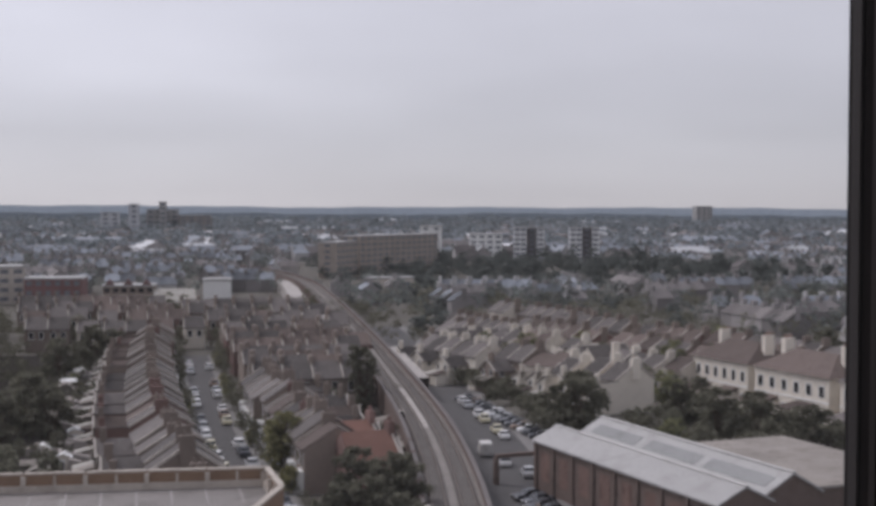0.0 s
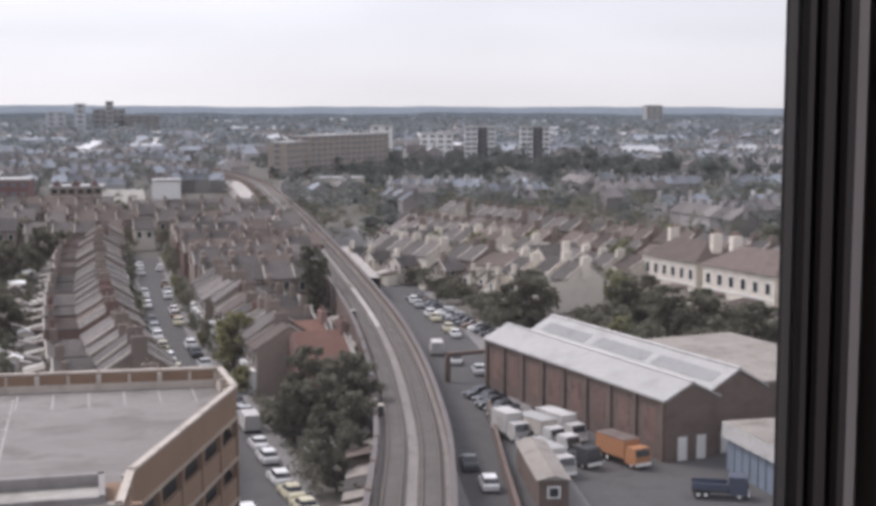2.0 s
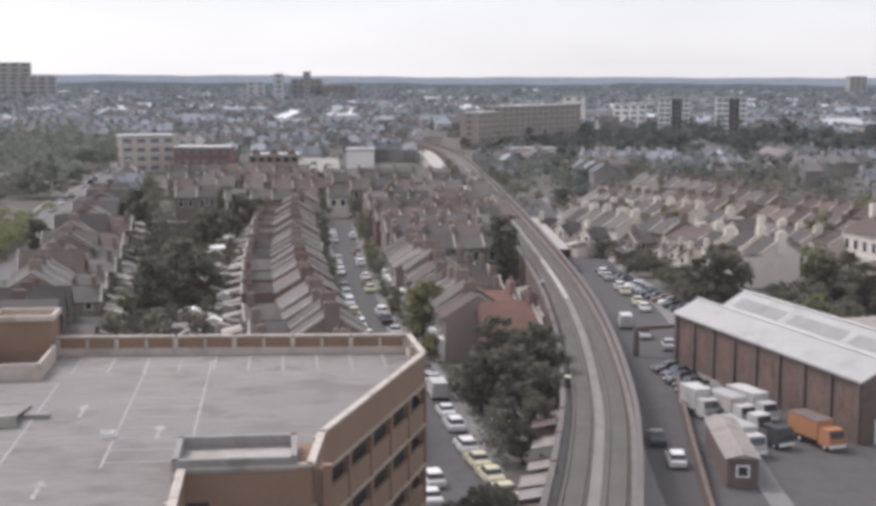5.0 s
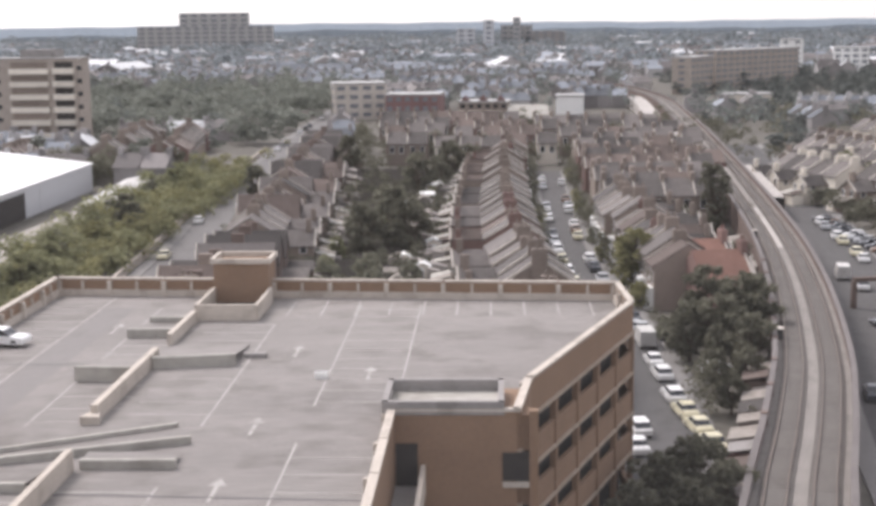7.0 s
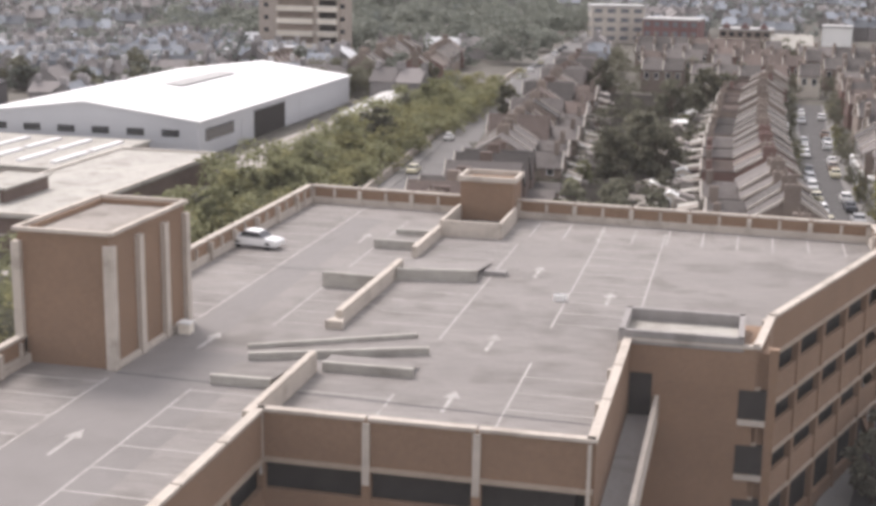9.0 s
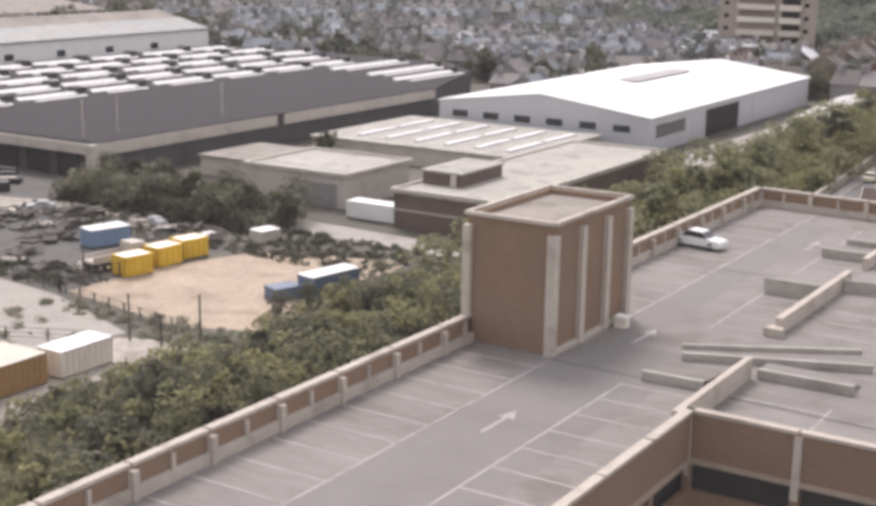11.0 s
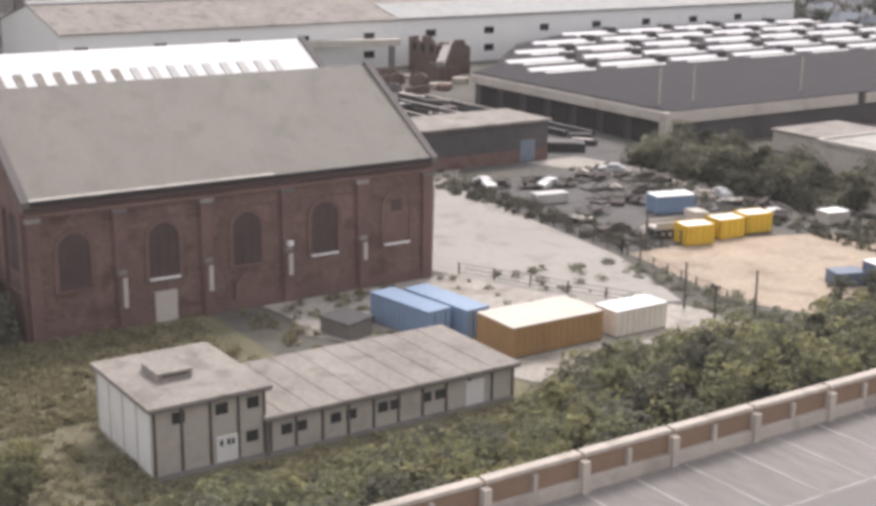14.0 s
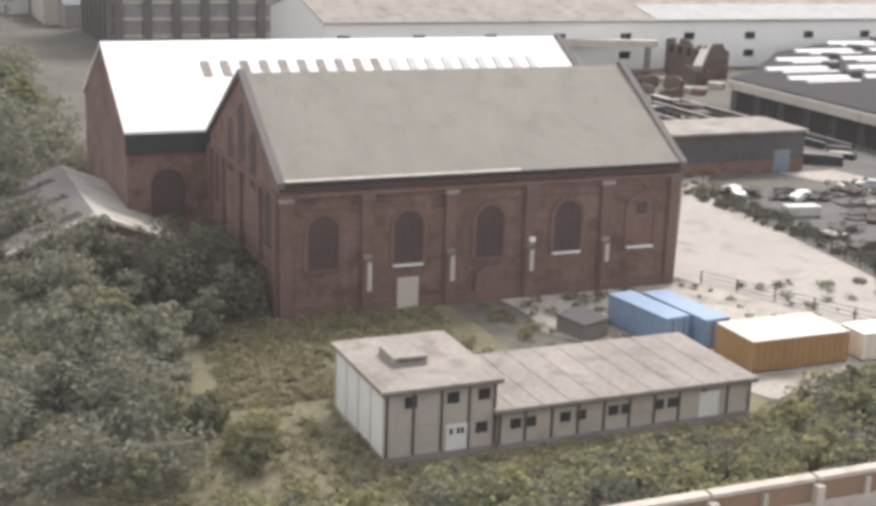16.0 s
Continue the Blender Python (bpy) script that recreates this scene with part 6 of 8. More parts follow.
KINDS += [house(STOCK_BRICK, SLATE, label="stock brick terraced house with a slate roof", flip=True),
          house(STOCK_BRICK, TILE_BR, label="stock brick terraced house with a brown tiled roof", flip=True),
          house(RED_BRICK, SLATE, label="red brick terraced house with a slate roof", flip=True),
          house(RENDER_W, SLATE, label="cream rendered terraced house with a slate roof", flip=True)]
TWIN = {0: 12, 1: 13, 2: 14, 3: 15}
WIDTH = {5: 7.2, 9: 6.9, 10: 6.9, 11: 6.9}
placed = set()


def put_house(k, x, y, rz, tall=1.0):
    m = pose(x, y, 0, 0, 0, rz) @ Matrix.Diagonal((1, 1, tall, 1))
    if k in placed:
        return copy_thing(KINDS[k], m)
    placed.add(k)
    KINDS[k].matrix_basis = m
    return KINDS[k]


hr = random.Random(21)


def row_on(line, s0, s1, side, off, kinds, gap=(3.5, 7.5), runs=(2, 3, 4, 5, 6)):
    """Terraces along a road curve with passages between them, fronts towards it. side: 1 right of it, -1 left."""
    s = s0
    while s < s1:
        kind, n = hr.choice(kinds), hr.choice(runs)
        back, tall, turn = hr.uniform(-0.5, 0.9), hr.uniform(0.9, 1.04), hr.uniform(-1.5, 1.5)
        for j in range(n):
            k = kind if hr.random() < 0.65 else hr.choice(kinds)
            if WIDTH.get(k, 5.3) != WIDTH.get(kind, 5.3):
                k = kind
            if j % 2:
                k = TWIN.get(k, k)
            p, d = along(line, s)
            a, up = math.degrees(math.atan2(d.y, d.x)) + turn, tall * hr.uniform(0.95, 1.05)
            if side > 0:
                put_house(k, p.x + d.y * (off + back), p.y - d.x * (off + back), a + 180, up)
            else:
                put_house(k, p.x - d.y * (off + back), p.y + d.x * (off + back), a, up)
            s += WIDTH.get(k, 5.3)
        s += hr.uniform(*gap)


def straight_row(x, y, rz, n, kinds):
    a = radians(rz)
    u, back, tall, k = 0.0, 0.0, 1.0, hr.choice(kinds)
    for j in range(n):
        if hr.random() < 0.4:
            u, back, tall, k = u + hr.uniform(0.0, 3.0), hr.uniform(-2.0, 2.0), hr.uniform(0.86, 1.06), hr.choice(kinds)
        put_house(TWIN.get(k, k) if j % 2 else k, x + math.cos(a) * u - math.sin(a) * back, y + math.sin(a) * u + math.cos(a) * back, rz, tall)
        u += WIDTH.get(k, 5.3)


row_on(MAIN_ROAD, 68, 300, 1, 8.6, [9, 1, 2, 0, 9, 10, 9], (1.5, 5.0), (1, 2, 2, 3, 4))
row_on(STREET, 66, 262, -1, 5.6, [0, 1, 2, 0, 1])
row_on(STREET, 112, 170, 1, 5.6, [0, 1, 2, 0, 1], (1.0, 2.0))
put_house(5, 30.0, 170.0, 190), put_house(5, 29.0, 178.5, 190)
F = [6, 6, 7, 6, 7, 6, 8]
for k in range(8):
    straight_row(19.5, 236 + 12.6 * k, 1.5 + 0.6 * (k % 3), 4 + k // 4, [6, 7, 7, 6, 6, 8])
straight_row(-28, 345, 0, 7, F), straight_row(22, 342, 2, 5, F)
straight_row(-30, 374, 2, 7, F), straight_row(18, 366, 3, 6, F)
straight_row(-34, 402, 2, 8, F), straight_row(14, 392, 3, 7, F), straight_row(10, 420, 3, 7, F), straight_row(-36, 430, 2, 8, F)
straight_row(89, 224, 107.6, 12, [3, 4, 3, 0, 11]), straight_row(108, 236, 107.6, 15, [4, 3, 3, 0, 11])
straight_row(128, 238, 107.6, 16, F), straight_row(146, 236, 107.6, 18, F)
straight_row(92, 312, 100, 7, F), straight_row(120, 340, 104, 8, F)
straight_row(-78, 330, 96, 12, F), straight_row(-92, 330, 96, 12, F), straight_row(-112, 318, 96, 5, F)


def villa(x, y, rz, roof_m, label):
    v = thing("villa", label, "house", (x, y, 0), rz, "cream villas")
    l, d, e, r = 20.0, 11.0, 8.2, 11.6
    part("wall", Mesh().box(0, 0, 0, l, d, e), RENDER_W, v)
    roof = Mesh()
    a, b = [(-0.5, -0.5, e), (l + 0.5, -0.5, e), (l + 0.5, d + 0.5, e), (-0.5, d + 0.5, e)], [(4.5, d / 2, r), (l - 4.5, d / 2, r)]
    roof.poly([a[0], a[1], b[1], b[0]]), roof.poly([a[1], a[2], b[1]]), roof.poly([a[2], a[3], b[0], b[1]]), roof.poly([a[3], a[0], b[0]]), roof.poly(a[::-1])
    part("roof", roof, roof_m, v)
    for x_ in (2.0, l - 2.0):
        c = part("chimney", Mesh().box(x_ - 0.6, d / 2 - 1.0, 7.5, x_ + 0.6, d / 2 + 1.0, r + 1.5), RENDER_W, v, "tall cream chimney")
        for k in range(3):
            pot = Mesh().tube((x_, d / 2 - 0.65 + 0.65 * k, r + 1.5), (x_, d / 2 - 0.65 + 0.65 * k, r + 2.0), 0.16, 0.12, 6)
            part("chimney_pot", pot, TILE_RED, c)
    for k in range(6):
        for z in (1.0, 5.0):
            xx = 1.7 + 3.3 * k
            m = Mesh().face_prism((xx, 0, z), (1, 0), (0, -1), rect(-0.75, -0.1, 0.75, 1.9), 0.0, 0.06)
            part("window", m.pane((xx, 0, z), (1, 0), (0, -1), rect(-0.6, 0, 0.6, 1.75), 0.06, 0.08), PAINT_W, v)
    part("string_course", Mesh().box(-0.1, -0.12, 4.0, l + 0.1, 0.0, 4.25), PAINT_W, v)
    part("rear_wing", Mesh().box(2.0, -4.5, 0, 6.5, 0, 2.9), RENDER_W, v)
    part("rear_wing", Mesh().box(12.0, -4.5, 0, 16.5, 0, 2.9), RENDER_W, v)
    for x_ in (2.0, 12.0):
        part("wing_roof", Mesh().extrude([(-4.8, 2.8), (0.0, 3.5), (0.0, 3.7), (-4.8, 3.0)], "x", x_ - 0.2, x_ + 4.7), roof_m, v)
        part("window", Mesh().pane((x_ + 2.2, -4.5, 0), (1, 0), (0, -1), rect(-0.6, 1.0, 0.6, 2.3), 0.0, 0.05), PAINT_W, v)
    return v


villa(102.3, 237.0, -80.0, TILE_BR, "large cream rendered villa with a brown hipped roof").matrix_basis = pose(102.3, 237.0, 0, 0, 0, -80) @ Matrix.Diagonal((0.84, 1, 1, 1))
villa(105.7, 218.6, -80.0, TILE_BR, "large cream rendered villa with a brown tiled hipped roof")
villa(109.6, 196.0, -80.0, SLATE, "large cream rendered villa with a slate hipped roof")

# ---------------------------------------------------------------- railway
VZ = 4.0
BALLAST_PALE = mat("pale_platform_stone", (0.40, 0.375, 0.35), var=0.2, scale=1.0, bump=0.3, stain=0.5)
viaduct = thing("railway_embankment", "walled railway embankment with two tracks", "railway")
part("retaining_wall", ribbon(Mesh(), VIADUCT, [(-3.65, 0), (-3.65, VZ + 0.9), (-3.3, VZ + 0.9), (-3.3, VZ - 0.05)]), SHED_BRICK, viaduct, "brown brick retaining wall")
part("retaining_wall", ribbon(Mesh(), VIADUCT, [(3.3, VZ - 0.05), (3.3, VZ + 0.9), (3.65, VZ + 0.9), (3.65, 0)]), SHED_BRICK, viaduct, "brown brick retaining wall")
part("coping", ribbon(Mesh(), VIADUCT, [(-3.75, VZ + 0.9), (-3.75, VZ + 1.05), (-3.22, VZ + 1.05), (-3.22, VZ + 0.9)]), COPING_DK, viaduct, "dark weathered coping")
part("coping", ribbon(Mesh(), VIADUCT, [(3.22, VZ + 0.9), (3.22, VZ + 1.05), (3.75, VZ + 1.05), (3.75, VZ + 0.9)]), COPING_DK, viaduct, "dark weathered coping")
part("cess", ribbon(Mesh(), VIADUCT, [(-3.3, VZ), (3.3, VZ)]), BALLAST_LT, viaduct, "pale cess between the tracks")
for c in (-1.62, 1.62):
    part("ballast", ribbon(Mesh(), VIADUCT, [(c - 1.14, VZ + 0.004), (c - 1.0, VZ + 0.16), (c + 1.0, VZ + 0.16), (c + 1.14, VZ + 0.004)]), BALLAST, viaduct, "brown-grey ballast bed")
    for g in (-0.74, 0.74):
        part("rail", ribbon(Mesh(), VIADUCT, [(c + g - 0.04, VZ + 0.2), (c + g - 0.04, VZ + 0.36), (c + g + 0.04, VZ + 0.36), (c + g + 0.04, VZ + 0.2)]), RAIL, viaduct, "worn steel rail")
timber = Mesh().box(-1.12, -0.13, 0.0, 1.12, 0.13, 0.03).data("sleeper", SLEEPER)
rest = Mesh()
for k in range(420):
    p, d = along(VIADUCT, 150.0 + 0.75 * k)
    for c in (-1.62, 1.62):
        q = (p.x + d.y * c, p.y - d.x * c)
        if k < 110:
            ob = part("sleeper", timber, SLEEPER, viaduct)
            ob.matrix_basis = pose(q[0], q[1], VZ + 0.15, 0, 0, math.degrees(math.atan2(d.y, d.x)) - 90)
        else:
            rest.bar((q[0] - d.y * 1.12, q[1] + d.x * 1.12), (q[0] + d.y * 1.12, q[1] - d.x * 1.12), 0.26, 0.03, VZ + 0.15)
tagged(part("far_sleeper", rest, SLEEPER, viaduct, "dark timber sleepers further off"), kind="stuff")
for k in range(9):
    p, d = along(VIADUCT, 165 + 9.0 * k)
    q = (p.x - d.y * 3.48, p.y + d.x * 3.48)
    part("wall_pier", Mesh().bar((q[0] - d.x * 0.4, q[1] - d.y * 0.4), (q[0] + d.x * 0.4, q[1] + d.y * 0.4), 0.6, VZ + 1.15, 0.0), SHED_BRICK, viaduct)
for s_, c in ((196, -2.98), (262, -2.98)):
    p, d = along(VIADUCT, s_)
    b = thing("relay_box", "dark metal trackside relay box", "box", (p.x + d.y * c, p.y - d.x * c, VZ), math.degrees(math.atan2(d.y, d.x)))
    part("case", Mesh().box(-0.5, -0.35, 0, 0.5, 0.35, 1.1), STEEL_DK, b)
    part("lid", Mesh().box(-0.55, -0.4, 1.1, 0.55, 0.4, 1.18), PANEL_GREY, b)
for y0, y1, a, b in ((455, 590, -12.0, -6.5), (362, 428, -9.5, -5.0), (266, 310, -6.6, -4.45), (243, 306, 4.45, 6.4)):
    plat = Mesh()
    line = [q for q in VIADUCT if y0 < q[1] < y1]
    ribbon(plat, line, [(a, 0), (a, VZ + 0.3), (b, VZ + 0.3), (b, 0)])
    structure("platform", plat, BALLAST_PALE, "pale concrete railway platform edge")
part("six_foot", ribbon(Mesh(), [q for q in VIADUCT if 185 < q[1] < 232], [(-0.42, VZ + 0.01), (-0.25, VZ + 0.14), (0.25, VZ + 0.14), (0.42, VZ + 0.01)]), BALLAST_PALE, viaduct, "pale strip between the tracks")
# garden sheds under the embankment
gs = random.Random(3)
for k in range(34):
    p, d = along(VIADUCT, 152 + 3.7 * k)
    off = -5.75 - gs.uniform(0, 0.6)
    b = thing("lean_to", "small lean-to shed against the railway wall", "shed", (p.x + d.y * off, p.y - d.x * off, 0), math.degrees(math.atan2(d.y, d.x)) - 90, "lean-to sheds")
    h, l = gs.uniform(1.5, 2.4), gs.uniform(2.2, 3.4)
    part("wall", Mesh().box(0, 0, 0, 2.0, l, h), gs.choice([STOCK_BRICK, SHED_BRICK, RED_BRICK]), b)
    part("roof", Mesh().extrude([(-0.2, h), (2.2, h + 0.5), (2.2, h + 0.62), (-0.2, h + 0.12)], "y", -0.15, l + 0.15), gs.choice([ROOF_FELT, CONCRETE_DK, ROOF_FELT, SLATE, TILE_BR]), b)
# wall between road and yard on the east side
rw = Mesh()
ribbon(rw, [q for q in MAIN_ROAD if 150 < q[1] < 400], [(-6.4, 0.0), (-6.4, 1.3), (-6.0, 1.3), (-6.0, 0.0)])
structure("wall_roadside", rw, CONCRETE, "low pale wall along the main road")
tagged(new("yard_wall", Mesh().bar((33.6, 100), (39.5, 126), 0.4, 1.4, 0.0).bar((39.5, 126), (45.3, 150), 0.4, 1.4, 0.0).data("yard_wall", SHED_BRICK)), "brown brick yard wall along the road", kind="structure")
bridge = thing("road_bridge", "low dark beam over the road beside the railway", "bridge")
part("beam", Mesh().bar((45.0, 168.0), (56.5, 170.5), 0.7, 0.5, 3.4), SHED_BRICK, bridge)
part("support", Mesh().box(44.8, 167.6, 0, 45.4, 168.4, 3.4), SHED_BRICK, bridge)
part("support", Mesh().box(56.0, 170.1, 0, 56.7, 170.9, 3.4), SHED_BRICK, bridge)


# ---------------------------------------------------------------- trees
def leaf_cloud(seed, centres, n, size, squash=0.85, inner=0.35):
    """Many small bent leaf clumps spread through lobes (x, y, z, r)."""
    g = np.random.default_rng(seed)
    c = np.array(centres)
    w = c[:, 3] ** 2
    k = g.choice(len(c), n, p=w / w.sum())
    d = g.normal(size=(n, 3))
    d /= np.linalg.norm(d, axis=1)[:, None]
    d[:, 2] = np.where(d[:, 2] < -0.5, -d[:, 2], d[:, 2])
    rad = c[k, 3] * (inner + (1.12 - inner) * g.random(n) ** 0.7)
    pos = c[k, :3] + d * rad[:, None] * [1, 1, squash]
    nor = d * 0.8 + g.normal(size=(n, 3)) * 0.5 + [0, 0, 1.1]
    nor /= np.linalg.norm(nor, axis=1)[:, None]
    ref = g.normal(size=(n, 3))
    a = np.cross(nor, ref)
    a /= np.linalg.norm(a, axis=1)[:, None] + 1e-9
    b = np.cross(nor, a)
    s = size * (0.45 + 0.9 * g.random(n) ** 1.5)[:, None]
    bend = nor * s * 0.3
    quad = np.stack([pos - a * s * 0.6, pos - b * s * 0.35 + bend, pos + a * s * 0.6, pos + b * s * 0.35 + bend], 1).reshape(-1, 3)
    f = np.arange(4 * n).reshape(n, 4)
    return quad.tolist(), f.tolist()


def tree(seed, h, r, n, size, leaf, name="tree", label="", low=0.25, tall=1.0):
    g = random.Random(seed)
    t = thing(name, label, "tree" if name != "bush" else "bush")
    base = h * low
    m = Mesh()
    m.tube((0, 0, -0.1), (0.1 * g.uniform(-1, 1), 0.1, base + h * 0.2), h * 0.028 + 0.05, h * 0.016 + 0.03, 7)
    lobes = []
    for k in range(g.randint(38, 48)):
        a, q = g.uniform(0, 6.28), g.random() ** 0.5
        z = base + (h - base) * g.uniform(0.0, 0.92)
        wide = math.sin(math.pi * min(1, max(0.12, (z - base) / (h - base) * 0.85 + 0.15))) ** (0.6 * tall)
        x, y = math.cos(a) * r * 0.8 * q * wide, math.sin(a) * r * 0.8 * q * wide
        lr = r * g.uniform(0.10, 0.30) * (0.55 + 0.45 * wide)
        lobes.append((x, y, min(z, h - lr * g.uniform(0.4, 1.0)), lr))
        if k % 2:
            m.tube((0, 0, base + 0.2 * k / 48 * h), (x * 0.85, y * 0.85, min(z, h - lr)), h * 0.008 + 0.02, 0.02, 5)
    part("trunk", m, BARK, t)
    v, f = leaf_cloud(seed, lobes, n, size)
    part("crown", raw("crown", v, f, leaf), leaf, t)
    return t


BELT = [tree(31, 6.5, 3.4, 1400, 0.52, LEAF_A, label="leafy green tree in the belt beside the car park", low=0.1),
        tree(32, 7.5, 3.6, 1500, 0.52, LEAF_C, label="grey-green tree in the belt beside the car park", low=0.1),
        tree(33, 5.0, 3.2, 1300, 0.48, LEAF_D, label="bushy yellow-green sapling beside the car park", low=0.1),
        tree(34, 7.0, 3.0, 1350, 0.51, LEAF_B, label="dark green tree in the belt beside the car park", low=0.1),
        tree(35, 3.2, 2.4, 1100, 0.39, LEAF_D, "bush", "low bushy scrub in rough grass", low=0.02)]
TOWN = [tree(41, 10.0, 4.6, 1200, 0.9, LEAF_B, label="dark green bushy garden tree", low=0.08),
        tree(42, 9.0, 4.0, 1100, 0.86, LEAF_A, label="mid-green leafy garden tree", low=0.1),
        tree(43, 7.0, 3.2, 1100, 0.75, LEAF_C, label="small grey-green garden tree", low=0.08),
        tree(44, 12.5, 3.0, 1250, 0.8, LEAF_B, label="tall dark pointed conifer tree", low=0.06, tall=0.35),
        tree(45, 8.0, 3.8, 1100, 0.8, LEAF_D, label="rounded olive street tree", low=0.12),
        tree(46, 13.0, 6.5, 1500, 1.15, LEAF_A, label="large spreading mid-green tree", low=0.1)]
shown = set()


def plant(src, x, y, s=1.0, rz=0.0, z=0.0):
    m = pose(x, y, z, 0, 0, rz) @ Matrix.Diagonal((s, s, s * 1.0, 1))
    if src.name in shown:
        return copy_thing(src, m)
    shown.add(src.name)
    src.matrix_basis = m
    return src


tr = random.Random(77)
# belt between the car park and the works; the trees stand lower towards the yards
BELT_EDGE = ((8, 73.0), (52, 73.8), (60, 79.0), (67, 82.0), (74, 82.0), (84, 78.5), (92, 80.0), (104, 82.0), (112, 79.5), (124, 78.0))


def headroom(x, y):
    """Height of the belt at a place, falling to nothing at its western edge."""
    for (ya, ea), (yb, eb) in zip(BELT_EDGE, BELT_EDGE[1:]):
        if y <= yb:
            return 35.8 * (1 - abs(x) / (ea + (eb - ea) * max(0.0, y - ya) / (yb - ya)))
    return 3.0


def belt_tree(x, y, kinds):
    k = tr.choice(kinds)
    s = min(tr.uniform(0.75, 1.1), headroom(x, y) / (6.5, 7.5, 5.0, 7.0, 3.2)[k] * tr.uniform(0.75, 1.02))
    if s > 0.2:
        plant(BELT[k], x, y, s, tr.uniform(0, 360))


for k in range(76):
    belt_tree(tr.uniform(-76, -57), 57 + k * 0.85 + tr.uniform(-1, 1), [0, 1, 2, 3, 0, 3, 1])
for k in range(46):
    belt_tree(tr.uniform(-69, -56.5), 10 + k * 1.05 + tr.uniform(-1, 1), [0, 1, 2, 4, 0, 2])
for x, y, k, s in ((-66, 112, 0, 0.9), (-74, 116, 0, 0.6), (-62, 117, 3, 1.0), (-68, 119, 1, 0.8)):
    plant(BELT[k], x, y, s, tr.uniform(0, 360))
for x, y, s in ((-76.5, 99.0, 0.55), (-76.0, 104.0, 0.5), (-77.5, 96.0, 0.5), (-75.5, 110.0, 0.6)):
    plant(BELT[1], x, y, s, tr.uniform(0, 360))
# big trees south of the hall
for k in range(24):
    x = tr.uniform(-128, -84)
    plant(BELT[tr.choice([1, 1, 3, 1, 0])], x, tr.uniform(3, 19) - (x + 84) * 0.05, tr.uniform(0.8, 1.25), tr.uniform(0, 360))
for k in range(18):
    plant(BELT[tr.choice([0, 2, 4, 1])], tr.uniform(-86, -72), tr.uniform(4, 23), tr.uniform(0.5, 0.85), tr.uniform(0, 360))
for x, y, k, s in ((-107, 26.5, 1, 0.8), (-110, 27, 3, 0.85), (-113, 26.0, 3, 0.8), (-103, 24, 1, 0.65), (-100, 23, 3, 0.55)):
    plant(BELT[k], x, y, s, tr.uniform(0, 360))
for k in range(16):
    plant(TOWN[tr.choice([0, 1, 2])], tr.uniform(-240, -165), tr.uniform(2, 20), tr.uniform(0.8, 1.1), tr.uniform(0, 360))
# trees round the scrap yard and the depot
for x, y, k, s in ((-116, 127, 3, 1.0), (-112, 129, 0, 1.0), (-108, 128, 3, 0.9), (-120, 131, 1, 0.9), (-124, 130, 3, 1.0), (-128, 131, 1, 0.9), (-105, 131, 0, 0.95), (-132, 133, 3, 0.9), (-102, 128, 3, 0.8), (-136, 133, 1, 0.7),
                   (-128, 170, 3, 0.9), (-131, 176, 1, 0.7), (-137, 190, 3, 0.7)):
    plant(BELT[k], x, y, s, tr.uniform(0, 360))
# avenue beside the main road
for k in range(22):
    y = 118 + 7.6 * k
    plant(TOWN[tr.choice([1, 4, 1, 2])], -59.5 - 0.02 * (y - 118) - tr.uniform(0, 7), y + tr.uniform(-2, 2), tr.uniform(0.6, 0.85), tr.uniform(0, 360))
# small street trees
for k in range(11):
    p, d = along(STREET, 74 + 17 * k)
    o = 4.0 if k % 3 else -4.0
    plant(TOWN[(4, 2, 4, 1)[k % 4]], p.x + d.y * o, p.y - d.x * o, (0.5, 0.42, 0.6, 0.38)[k % 4], 40 * k)
